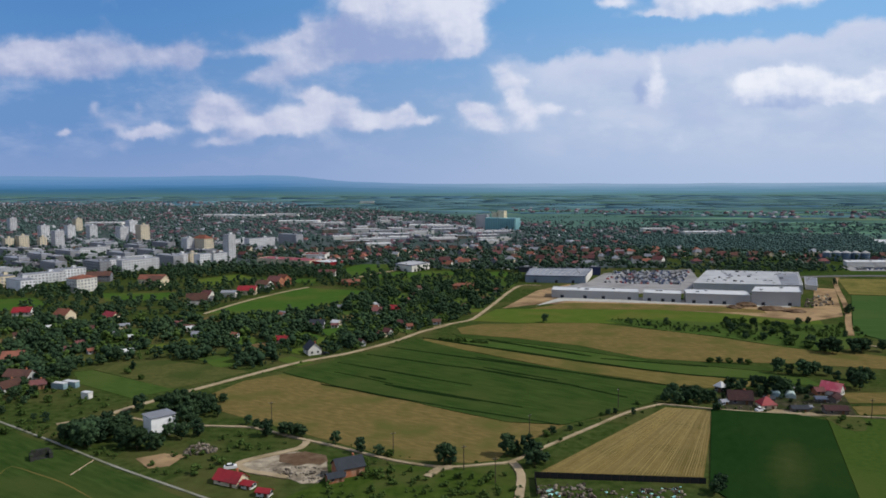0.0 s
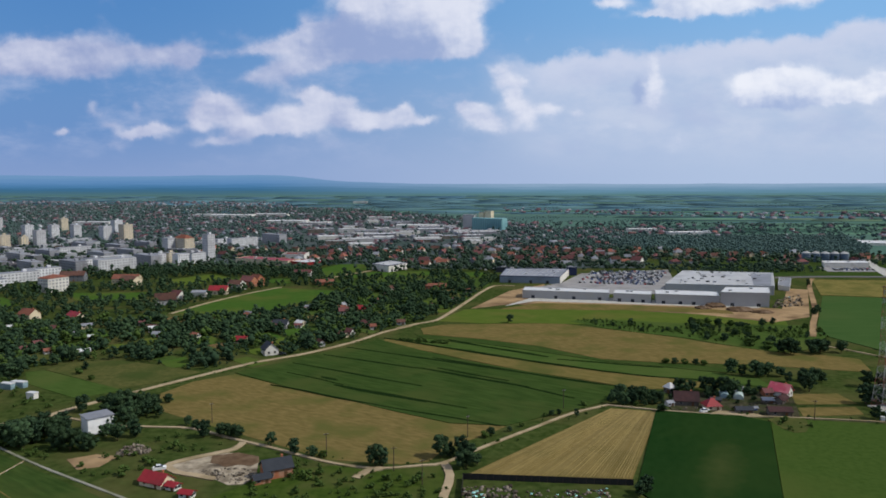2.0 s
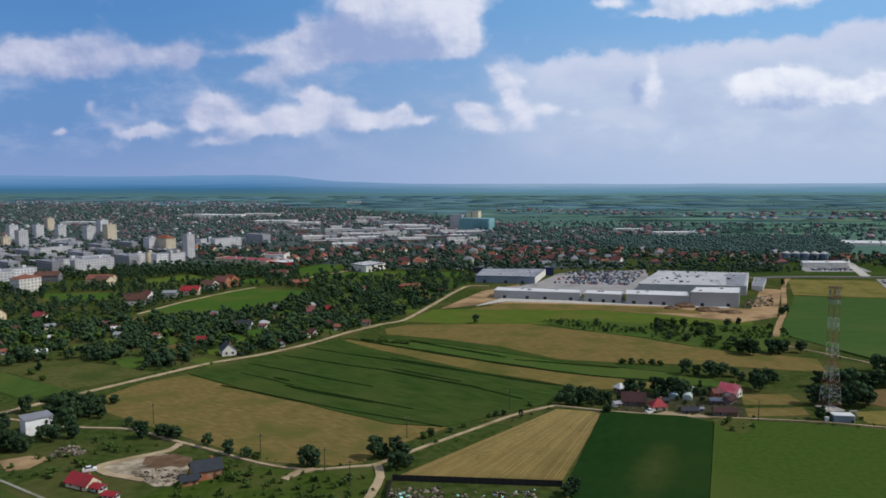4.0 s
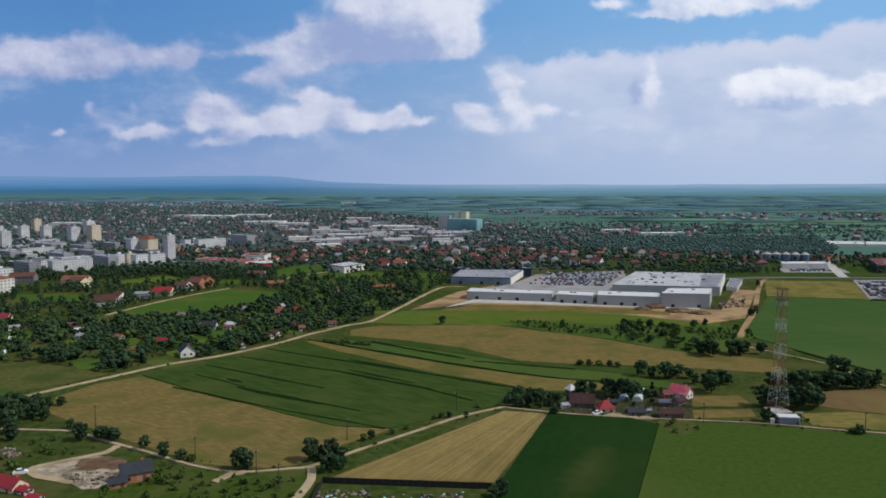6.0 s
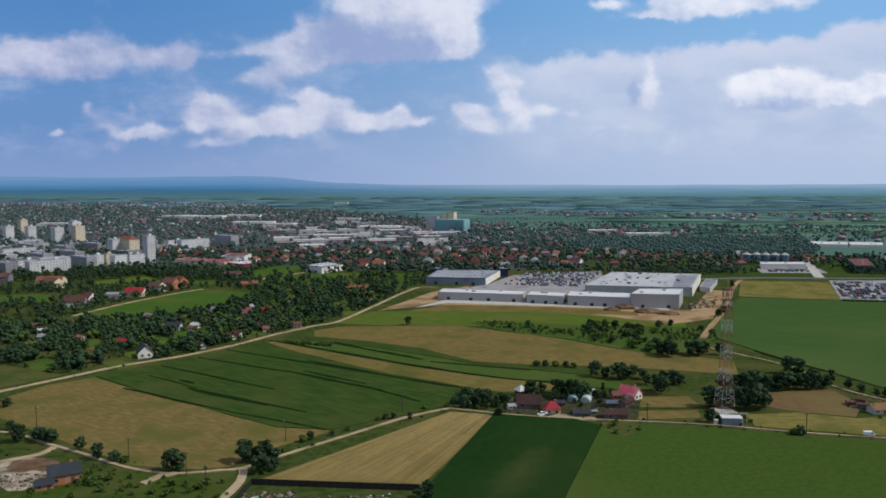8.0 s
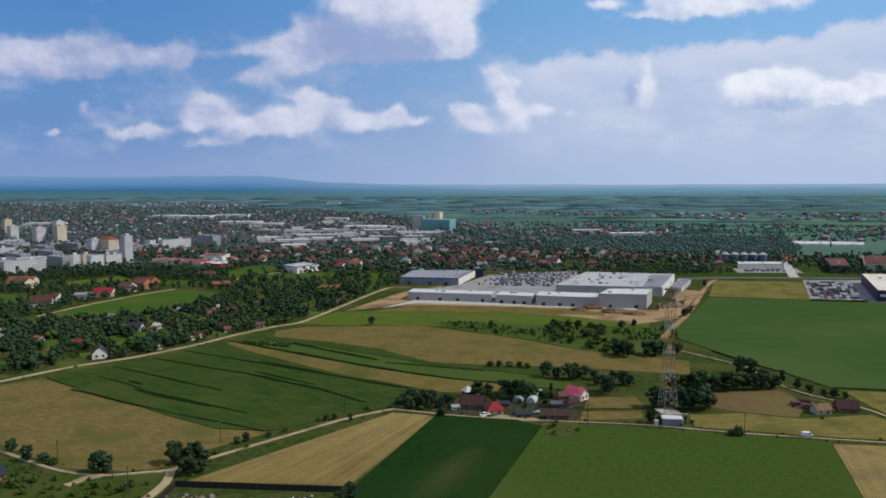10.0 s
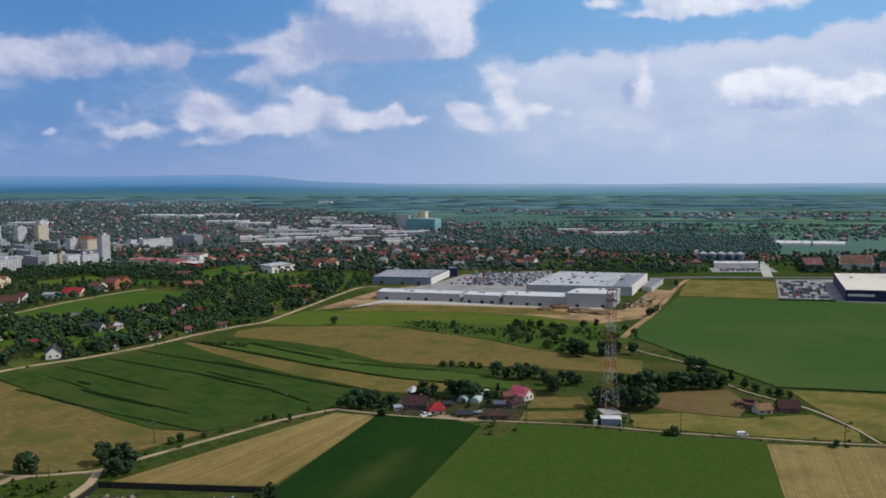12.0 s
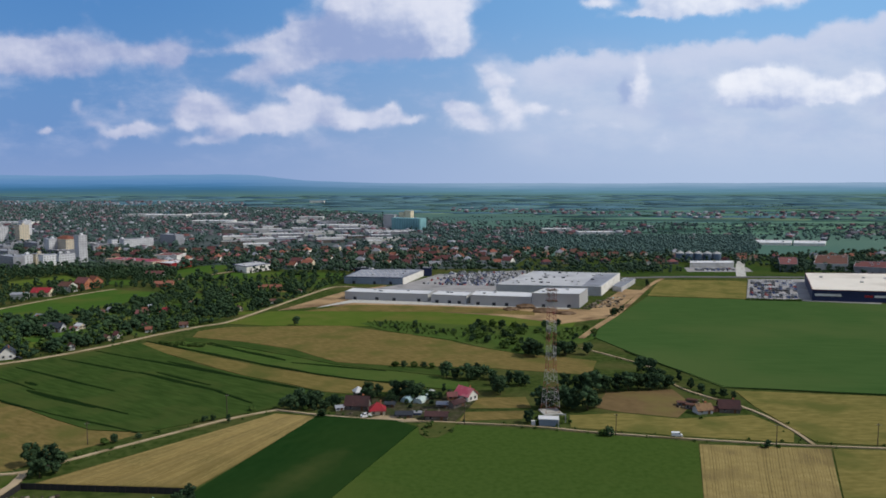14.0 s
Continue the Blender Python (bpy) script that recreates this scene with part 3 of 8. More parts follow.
# air haze painted as glow: colours by height, for the west and east sides
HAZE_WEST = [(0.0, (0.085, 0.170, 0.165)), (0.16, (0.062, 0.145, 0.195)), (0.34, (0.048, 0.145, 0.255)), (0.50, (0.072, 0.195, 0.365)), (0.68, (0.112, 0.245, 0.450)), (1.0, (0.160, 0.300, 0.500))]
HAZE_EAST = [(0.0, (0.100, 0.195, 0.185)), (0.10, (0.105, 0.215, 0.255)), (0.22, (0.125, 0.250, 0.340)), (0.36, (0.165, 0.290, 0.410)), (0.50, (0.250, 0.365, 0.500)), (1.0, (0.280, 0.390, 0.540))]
BACKDROP = bpy.data.materials.new("hazy_distance")
BACKDROP.use_nodes = True
bt = BACKDROP.node_tree
bt.nodes.clear()
b_co = bt.nodes.new("ShaderNodeTexCoord")
b_split = bt.nodes.new("ShaderNodeSeparateXYZ")
bt.links.new(b_co.outputs["Object"], b_split.inputs[0])


def far_streaks(along, upward):
    """Long flat streaks of woods and fields."""
    m, n = bt.nodes.new("ShaderNodeMapping"), bt.nodes.new("ShaderNodeTexNoise")
    m.inputs["Scale"].default_value = (along, along, upward)
    n.inputs["Scale"].default_value, n.inputs["Detail"].default_value = 1.0, 5
    bt.links.new(b_co.outputs["Object"], m.inputs[0])
    bt.links.new(m.outputs[0], n.inputs["Vector"])
    return n.outputs[0]


def b_madd(a, k, c):
    n = bt.nodes.new("ShaderNodeMath")
    n.operation = "MULTIPLY_ADD"
    for slot, value in enumerate((a, k, c)):
        if isinstance(value, float):
            n.inputs[slot].default_value = value
        else:
            bt.links.new(value, n.inputs[slot])
    return n.outputs[0]


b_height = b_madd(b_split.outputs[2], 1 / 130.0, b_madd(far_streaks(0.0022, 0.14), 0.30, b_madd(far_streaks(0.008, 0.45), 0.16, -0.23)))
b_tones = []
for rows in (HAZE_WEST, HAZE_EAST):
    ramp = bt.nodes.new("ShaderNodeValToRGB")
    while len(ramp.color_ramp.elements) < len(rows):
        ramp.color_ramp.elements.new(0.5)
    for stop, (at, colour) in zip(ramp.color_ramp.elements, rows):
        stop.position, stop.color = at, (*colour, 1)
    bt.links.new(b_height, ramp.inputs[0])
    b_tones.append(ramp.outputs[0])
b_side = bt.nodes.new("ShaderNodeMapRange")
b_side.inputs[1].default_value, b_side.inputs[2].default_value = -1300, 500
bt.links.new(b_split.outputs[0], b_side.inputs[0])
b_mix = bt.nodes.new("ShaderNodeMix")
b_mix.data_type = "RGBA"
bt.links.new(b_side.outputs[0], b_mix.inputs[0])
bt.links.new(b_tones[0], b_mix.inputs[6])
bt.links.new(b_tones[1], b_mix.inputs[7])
# the backdrop glows with these haze colours and takes no light
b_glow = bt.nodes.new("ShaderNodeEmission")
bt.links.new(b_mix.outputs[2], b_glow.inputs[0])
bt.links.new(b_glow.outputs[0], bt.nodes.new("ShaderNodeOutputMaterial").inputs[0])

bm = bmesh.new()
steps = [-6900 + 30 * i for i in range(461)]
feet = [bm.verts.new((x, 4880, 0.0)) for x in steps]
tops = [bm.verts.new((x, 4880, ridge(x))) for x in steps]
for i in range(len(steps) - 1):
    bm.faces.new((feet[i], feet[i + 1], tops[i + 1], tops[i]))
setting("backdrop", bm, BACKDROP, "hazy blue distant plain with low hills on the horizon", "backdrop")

# ---- fields ----


def field(name, outline, z, mat, label, category="field"):
    bm = bmesh.new()
    prism(bm, outline, -0.2, z)
    return setting(name, bm, mat, label, category)


def ribbon(name, line, width, z, mat, label, category="road"):
    """A road over a smoothed centre line, a thin slab with uneven edges."""
    fine = []
    for i in range(len(line) - 1):
        p = [Vector(line[max(0, min(len(line) - 1, i + k))]) for k in (-1, 0, 1, 2)]
        n = max(2, int((p[2] - p[1]).length / 5))
        for j in range(n):
            u = j / n
            fine.append(0.5 * (2 * p[1] + (p[2] - p[0]) * u + (2 * p[0] - 5 * p[1] + 4 * p[2] - p[3]) * u * u + (3 * p[1] - 3 * p[2] + p[3] - p[0]) * u ** 3))
    fine.append(Vector(line[-1]))
    bm = bmesh.new()
    rows = []
    for i, q in enumerate(fine):
        d = (fine[min(i + 1, len(fine) - 1)] - fine[max(i - 1, 0)]).normalized()
        side = Vector((-d.y, d.x))
        a = width / 2 * (1 + 0.16 * noise.noise((q.x * 0.11, q.y * 0.11, 1)))
        b = width / 2 * (1 + 0.16 * noise.noise((q.x * 0.11, q.y * 0.11, 5)))
        l, r = q + side * a, q - side * b
        rows.append([bm.verts.new((l.x, l.y, z)), bm.verts.new((r.x, r.y, z)), bm.verts.new((r.x, r.y, -0.2)), bm.verts.new((l.x, l.y, -0.2))])
    for a, b in zip(rows, rows[1:]):
        for k in range(4):
            bm.faces.new((a[k], a[(k + 1) % 4], b[(k + 1) % 4], b[k]))
    return setting(name, bm, mat, label, category)


BROWN = [(-112.2, 317.0), (-104.3, 337.6), (-88.7, 351.1), (-57.3, 328.3), (-29.8, 310.8), (-5.2, 292.8), (17.0, 278.7), (38.5, 275.6), (32.1, 267.8), (15.1, 251.1), (10.4, 239.4), (0.9, 236.8), (-24.0, 240.6), (-47.9, 256.8), (-77.7, 276.5), (-103.5, 294.2)]
GREEN = [(-89.2, 353.2), (-65.8, 381.2), (-38.4, 413.8), (-26.4, 430.6), (15.4, 386.7), (50.7, 359.5), (74.8, 341.8), (95.1, 329.4), (90.5, 313.4), (64.1, 293.3), (38.6, 276.2), (17.0, 278.7), (-5.2, 292.8), (-29.8, 310.8), (-57.3, 328.3)]
field("field_brown_meadow", BROWN, 0.05, DRY, "sunburnt brown hay meadow with greenish patches beside a dirt track")
field("field_green_crop", GREEN, 0.30, CROP, "dark green cereal field with darker tramlines")
field("field_tan_strip", [(-22.5, 432.4), (2.7, 414.4), (36.8, 390.0), (67.0, 370.6), (94.5, 355.2), (120.4, 344.9), (135.0, 338.1), (130.8, 329.7), (107.6, 326.9), (97.7, 329.6), (80.3, 341.9), (56.0, 356.2), (38.3, 370.6), (5.1, 399.1), (-24.6, 421.8)], 0.22, DRY_FAR, "narrow tan strip of ripe grass between green crops")
field("field_green_strip", [(-8.7, 433.9), (-0.3, 433.9), (34.6, 418.7), (67.0, 397.7), (96.2, 377.6), (123.6, 366.0), (144.3, 357.3), (163.0, 344.9), (163.9, 329.7), (135.2, 339.0), (120.7, 346.9), (94.7, 357.3), (67.0, 372.9), (36.6, 392.5), (2.3, 417.3)], 0.26, STRIP_GRASS, "long green strip of grass with dark furrows")
field("field_dark_strip", [(-5.5, 445.2), (33.5, 432.3), (67.0, 412.8), (82.3, 396.4), (96.6, 382.4), (125.0, 375.2), (149.2, 367.2), (160.3, 355.2), (144.6, 358.4), (123.8, 367.2), (96.3, 378.8), (67.0, 399.1), (34.4, 420.1), (-0.5, 435.5)], 0.24, CROP, "narrow dark green strip of grass along a hay meadow")
field("field_brown_strip", [(-3.1, 464.2), (11.6, 477.1), (37.3, 478.8), (66.9, 481.6), (89.1, 480.5), (113.4, 463.7), (136.3, 449.8), (157.2, 433.5), (163.0, 425.4), (191.3, 402.8), (219.3, 392.4), (232.0, 384.9), (223.6, 357.7), (210.8, 360.9), (184.5, 368.6), (171.1, 373.1), (125.2, 376.4), (96.7, 383.7), (82.4, 397.7), (67.0, 414.2), (33.4, 433.8), (-0.5, 446.9)], 0.14, DRY, "curved brown strip of dry hay meadow")
field("field_light_meadow", [(6.4, 488.7), (25.6, 534.2), (50.3, 536.4), (148.6, 531.1), (217.8, 517.0), (243.4, 499.7), (228.9, 458.0), (191.3, 461.7), (164.0, 467.1), (140.3, 476.5), (103.8, 478.5), (66.9, 482.6), (37.2, 480.8)], 0.18, LIGHT_MEADOW, "bright yellow-green meadow below a construction site")
field("field_rough_strip", [(82.0, 563.8), (131.3, 558.2), (192.5, 545.2), (217.7, 530.6), (215.8, 517.0), (148.6, 531.1), (50.3, 535.2)], 0.24, DRY, "strip of rough dry grass beside bare earth")
field("field_copse_grass", [(96.0, 489.5), (114.4, 497.7), (166.5, 482.0), (217.0, 478.0), (252.2, 474.3), (243.3, 441.8), (213.8, 405.0), (194.6, 400.2), (172.7, 418.5), (155.5, 437.7), (135.1, 450.1), (114.2, 466.1)], 0.30, STRIP_GRASS, "rough green grass below a hedge and a copse")
STUBBLE = [(83.5, 298.8), (101.8, 294.4), (74.9, 225.4), (22.9, 228.5)]
stubble = field("field_stubble", STUBBLE, 0.10, STRAW, "pale straw stubble field combed in rows")
field("field_dark_crop", [(101.0, 295.1), (132.8, 288.7), (141.5, 281.3), (109.8, 195.0), (82.0, 195.0), (77.0, 209.0), (74.2, 217.4)], 0.42, MAIZE, "deep green dense crop field with a lighter streak")
field("field_wheat", [(141.8, 281.2), (155.0, 283.8), (209.6, 272.7), (243.3, 263.6), (222.0, 195.0), (110.0, 195.0)], 0.34, WHEAT_NEAR, "even mid-green field of young wheat")
STUBBLE_EAST = [(243.5, 262.5), (288.1, 257.8), (260.5, 195.0), (222.2, 195.0)]
stubble_east = field("field_stubble_east", STUBBLE_EAST, 0.10, STRAW_EAST, "pale straw stubble field with worn brown patches")
field("field_pale_crop", [(288.6, 257.2), (349.0, 251.6), (305.0, 195.0), (260.9, 195.0)], 0.2, PALE_CROP, "patchy tan and green crop field")
field("field_large_wheat", [(240.7, 449.9), (317.9, 598.9), (391.6, 583.8), (499.7, 556.1), (606.2, 530.7), (418.1, 309.9), (347.0, 323.6), (279.4, 334.7), (270.1, 361.6), (253.7, 407.7)], 0.4, WHEAT, "large even green wheat field behind a tree line")
field("field_small_tan", [(319.5, 604.8), (392.8, 586.6), (437.1, 692.3), (358.0, 701.3)], 0.3, PALE_CROP, "small tan ripening field beside a car park")
field("field_ploughed", [(215.3, 305.6), (224.2, 327.8), (255.4, 332.1), (256.9, 310.1), (245.2, 292.2), (224.5, 299.5)], 0.12, PLOUGHED, "small brown ploughed plot among trees")
field("field_dry_lot", [(202.5, 295.3), (224.1, 298.1), (244.8, 290.8), (276.0, 295.6), (283.5, 275.4), (278.1, 264.0), (238.6, 271.3), (200.5, 280.9)], 0.16, PALE_CROP, "tan grass paddock beside a lane")
field("field_dry_east", [(282.7, 330.1), (344.9, 320.2), (415.4, 306.8), (373.3, 257.4), (309.2, 260.5), (286.2, 264.0), (281.8, 306.8)], 0.24, PALE_CROP, "yellowish ripening crop along a farm track")
field("field_farm_plot", [(165.3, 319.6), (187.6, 321.1), (188.3, 305.8), (162.3, 304.4)], 0.1, DRY, "small tan vegetable plot beside a farm")
field("field_farm_plot_front", [(160.7, 300.0), (185.3, 301.6), (183.3, 291.4), (157.8, 288.6)], 0.13, DRY, "small tan garden plot beside a farm")
field("field_grass_patch", [(141.7, 283.8), (146.5, 287.2), (157.3, 285.8), (153.5, 274.7), (149.5, 269.2), (145.3, 268.6), (142.7, 273.5)], 0.40, OLIVE, "small patch of rough grass at a field corner")
field("field_long_lawn", [(-183.7, 515.4), (-167.7, 587.1), (-138.1, 644.4), (-77.9, 623.9), (-108.4, 541.4), (-133.5, 506.5)], 0.2, LAWN, "bright green mown meadow beside a row of houses")
field("field_allotment_meadow", [(-186.0, 358.1), (-175.2, 375.7), (-155.2, 378.3), (-106.6, 355.3), (-117.7, 337.5), (-134.3, 325.0)], 0.18, OLIVE, "olive meadow enclosed by orchard trees")
field("field_garden_plot", [(-193.1, 352.6), (-185.4, 357.0), (-131.1, 323.2), (-145.8, 309.9), (-179.8, 332.2)], 0.15, STRIP_GRASS, "green garden plots with dark beds")
field("field_town_edge", [(-304.6, 611.9), (-244.2, 618.0), (-232.6, 575.9), (-283.6, 573.2)], 0.2, LAWN, "green meadow between hedges at the town edge")
field("field_town_edge_west", [(-388.0, 576.2), (-348.8, 587.6), (-316.3, 554.3), (-348.1, 515.3)], 0.2, LAWN, "green meadow below apartment blocks")
field("field_town_meadow", [(-261.0, 690.0), (-227.6, 741.2), (-202.8, 714.4), (-226.5, 651.9)], 0.2, LIGHT_MEADOW, "yellow-green meadow behind houses")
field("field_hedged_lawn", [(-206.0, 706.0), (-139.7, 705.5), (-133.6, 673.6), (-183.1, 681.6)], 0.2, LAWN, "green lawn behind a row of houses")
field("field_depot_lawn", [(-129.4, 778.9), (-112.2, 832.8), (-76.6, 832.4), (-74.9, 778.4), (-107.9, 713.7)], 0.2, LAWN, "green lawn beside a red roofed depot")
field("field_depot_verge", [(-96.8, 713.6), (-67.2, 758.6), (-14.5, 767.9), (20.6, 748.4), (-62.8, 705.0)], 0.2, LAWN, "green verge beside a blue and white hall")
field("field_orchard_lawn", [(-9.7, 763.2), (49.1, 762.2), (50.6, 712.9), (5.8, 722.0)], 0.2, LAWN, "lawn at the edge of an orchard")
field("field_spring_meadow", [(-57.0, 206.0), (-36.0, 232.0), (-20.0, 235.5), (-8.0, 231.6), (14.0, 236.0), (16.0, 222.0), (13.0, 195.0), (-50.0, 195.0)], 0.06, LUSH, "lush bright green rough meadow with shrubs beside a lane")
field("field_orchard_grass", [(-75.0, 632.0), (-8.0, 668.0), (45.0, 640.0), (60.0, 710.0), (2.0, 720.0), (-60.0, 702.0), (-105.0, 700.0)], 0.09, STRIP_GRASS, "green grass between rows of fruit trees")
field("field_orchard_glade", [(-22.0, 478.0), (16.0, 536.0), (38.0, 620.0), (-5.0, 655.0), (-72.0, 612.0), (-96.0, 545.0), (-66.0, 500.0)], 0.085, STRIP_GRASS, "green grass between orchard trees")
field("field_verge_bank", [(-194.3, 274.2), (-179.3, 271.6), (-144.6, 248.5), (-83.4, 207.7), (-149.1, 207.0)], 0.12, CROP, "green grass bank below a lane")
bm = bmesh.new()
prism(bm, [(-76.3, 234.3), (-69.6, 241.0), (-66.4, 243.2), (-63.8, 246.4), (-57.8, 246.6), (-51.6, 244.8), (-47.1, 238.9), (-44.8, 227.8), (-46.5, 220.1), (-51.5, 219.3), (-56.0, 223.0), (-61.6, 225.7), (-70.9, 229.2)], -0.2, 0.10)
setting("ground_building_yard", bm, RUBBLE_GROUND, "bare building yard of pale rubble and dark soil", "yard")
field("ground_yard_soil", [(-64.2, 243.7), (-60.0, 244.9), (-56.2, 246.8), (-48.1, 243.1), (-46.6, 238.0), (-48.3, 234.8), (-53.0, 235.6), (-56.6, 233.5), (-60.0, 236.4), (-62.9, 237.0)], 0.13, DUG_EARTH, "dark dug soil in a building yard", "yard")
bm = bmesh.new()
prism(bm, [(-112.6, 239.7), (-104.8, 244.5), (-96.4, 243.0), (-98.5, 233.3), (-104.6, 230.9)], -0.2, 0.08)
setting("ground_bare_patch", bm, EARTH, "small patch of bare brown soil", "yard")
bm = bmesh.new()
prism(bm, [(30.8, 538.8), (65.2, 626.6), (100.6, 668.5), (84.9, 595.3), (258.7, 538.6), (308.2, 642.3), (323.3, 635.5), (263.6, 506.6), (229.9, 486.0), (192.4, 515.4), (118.8, 541.2), (62.3, 559.0)], -0.2, 0.20)
setting("ground_construction_apron", bm, EARTH, "bare brown construction earth round new halls", "yard")
bm = bmesh.new()
prism(bm, [(118.1, 679.7), (147.1, 747.3), (244.5, 780.3), (222.1, 679.1), (185.6, 610.2), (87.1, 610.5), (81.0, 636.5)], -0.2, 0.26)
setting("pavement_car_park", bm, PAVING, "grey paved car park in front of retail halls", "car park")
bm = bmesh.new()
prism(bm, [(57.2, 551.3), (91.3, 607.4), (247.8, 551.0), (243.4, 541.0), (81.6, 572.4)], -0.2, 0.28)
setting("pavement_service_lane", bm, CONCRETE, "pale concrete service lane behind retail halls", "pavement")
bm = bmesh.new()
prism(bm, [(392.1, 583.8), (431.3, 577.8), (485.8, 561.3), (573.7, 702.5), (443.0, 704.2)], -0.2, 0.26)
setting("pavement_store_car_park", bm, PAVING, "grey store car park edged by a hedge", "car park")

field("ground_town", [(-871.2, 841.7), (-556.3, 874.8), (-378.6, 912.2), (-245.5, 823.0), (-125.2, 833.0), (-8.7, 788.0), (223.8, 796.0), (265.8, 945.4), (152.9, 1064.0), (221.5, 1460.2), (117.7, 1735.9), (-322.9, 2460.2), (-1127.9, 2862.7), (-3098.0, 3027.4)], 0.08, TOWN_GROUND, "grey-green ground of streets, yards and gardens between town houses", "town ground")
field("ground_far_plain", [(-6500, 2200), (-300, 1950), (150, 1500), (90, 990), (240, 930), (6500, 900), (6500, 4870), (-6500, 4870)], 0.05, HAZED_PLAIN, "pale green open plain beyond the town", "plain")

field("ground_depots", [(268.0, 735.0), (362.0, 728.5), (447.0, 727.5), (700.0, 720.0), (900.0, 1000.0), (560.0, 935.0), (430.0, 925.0), (300.0, 850.0)], 0.07, CROP, "dark green ground of yards and gardens round depots", "yards")
bm = bmesh.new()
prism(bm, [(405.0, 765.0), (472.0, 763.0), (482.0, 801.5), (414.0, 802.5)], -0.2, 0.16)
setting("pavement_warehouse_yard", bm, PAVING, "grey paved yard before a white warehouse", "yard")

bm = bmesh.new()
prism(bm, [(107.9, 294.4), (107.6, 309.3), (115.9, 320.7), (130.6, 322.3), (145.5, 323.9), (159.2, 323.9), (165.6, 315.4), (156.4, 288.5), (139.5, 287.9), (122.4, 292.2)], -0.2, 0.24)
setting("ground_farmyard", bm, YARD_SOIL, "trodden dark soil of a farmyard", "yard")
bm = bmesh.new()
prism(bm, [(122.4, 292.2), (126.9, 295.7), (132.4, 294.2), (140.5, 291.4), (142.9, 287.2), (130.6, 288.0)], -0.2, 0.28)
setting("ground_farm_drive", bm, DIRT, "pale gravel drive in front of a farmyard", "yard")

# ---- roads ----
LANE_WEST = [(-144.7, 284.3), (-141.6, 292.4), (-126.1, 316.9), (-104.5, 347.8), (-85.2, 373.8), (-61.8, 395.5), (-39.5, 425.8), (-25.7, 452.1), (-10.1, 472.1)]
LANE_SOUTH = [(-158.9, 274.5), (-141.3, 284.3), (-114.7, 274.9), (-96.5, 273.0), (-80.7, 271.2), (-63.1, 260.8), (-47.1, 252.2), (-34.0, 244.2), (-19.9, 236.6), (-6.6, 232.9), (8.4, 235.9), (15.1, 238.0), (26.9, 250.7), (46.4, 271.1), (65.9, 291.1), (82.7, 302.7)]
LANE_FARM = [(82.7, 302.7), (107.5, 294.4), (132.7, 289.3), (155.0, 286.5), (185.4, 281.7), (210.0, 274.5), (235.8, 268.9), (262.6, 263.5), (281.5, 260.6), (307.5, 257.7), (359.1, 252.1)]
TRACK_EAST = [(283.8, 261.1), (283.9, 274.2), (281.2, 292.0), (275.9, 306.8), (260.5, 332.1), (257.0, 359.6), (256.5, 372.8), (241.9, 397.2), (230.0, 414.8)]
TRACK_MALL = [(234.1, 440.2), (253.2, 479.8), (281.6, 536.3), (337.8, 663.5), (362.5, 709.3)]
ribbon("road_west_lane", LANE_WEST, 2.7, 0.34, DIRT, "pale dusty dirt lane between fields and orchards")
ribbon("road_south_lane", LANE_SOUTH, 1.45, 0.35, DIRT, "pale dirt lane winding past fields")
ribbon("road_farm_lane", LANE_FARM, 0.95, 0.46, DIRT, "narrow pale dirt lane in front of a farmstead")
ribbon("road_east_track", TRACK_EAST, 1.3, 0.44, DIRT, "narrow pale farm track along a tree line")
ribbon("road_mall_track", TRACK_MALL, 3.8, 0.46, EARTH, "wide brown dirt track beside a wheat field")
ribbon("road_junction_spur", [(15.1, 238.0), (17.4, 227.5), (15.1, 208.9), (13.3, 192.3)], 2.8, 0.36, DIRT, "pale dirt spur leading off a junction")
ribbon("road_lay_by", [(-4.7, 232.9), (-9.3, 230.9), (-12.6, 224.9)], 3.0, 0.37, DIRT, "short bare lay-by of pale dirt")
ribbon("road_yard_loop", [(-57.4, 256.6), (-58.6, 250.1), (-64.7, 245.1), (-69.8, 241.6), (-74.5, 237.6), (-76.1, 234.3), (-70.8, 228.9), (-63.8, 226.5), (-56.6, 223.7)], 2.6, 0.33, DIRT, "curved pale drive into a building yard")
ribbon("road_dyke", [(-207.2, 293.4), (-183.1, 277.6), (-147.7, 254.1), (-117.3, 233.1), (-92.3, 217.4), (-74.5, 206.3)], 1.0, 0.22, LANE_GREY, "narrow grey surfaced lane along a grassy bank")
ribbon("road_bank_path", [(-150.6, 225.7), (-151.0, 232.3), (-140.1, 226.7), (-126.8, 219.2), (-111.2, 207.4)], 0.5, 0.16, DRY_FAR, "thin trodden path through grass")
ribbon("road_lawn_drive", [(-183.7, 515.4), (-171.2, 567.4), (-151.9, 617.7), (-136.3, 647.9)], 3.0, 0.3, DIRT, "pale drive along a mown meadow")
ribbon("road_depot_drive", [(-106.7, 705.3), (-88.7, 740.1), (-68.5, 773.3)], 3.0, 0.3, DIRT, "pale drive to a hall")
TRACK_ORCHARD = [(-18.1, 465.8), (-5.4, 480.6), (6.1, 492.4), (16.0, 524.5), (28.5, 571.6), (41.5, 621.5), (54.8, 658.6), (72.6, 658.4)]
ribbon("road_orchard_track", TRACK_ORCHARD, 2.8, 0.3, DIRT, "dirt track through orchard trees to retail halls")
ribbon("road_trunk", [(267.2, 698.4), (365.1, 721.8), (447.6, 720.7), (581.0, 714.7), (706.8, 713.0)], 9.0, 0.32, ASPHALT, "grey main road past retail halls")
ribbon("road_depot_street", [(445.0, 725.0), (482.7, 821.8), (537.8, 948.2)], 9.0, 0.3, CONCRETE, "pale street between depots")

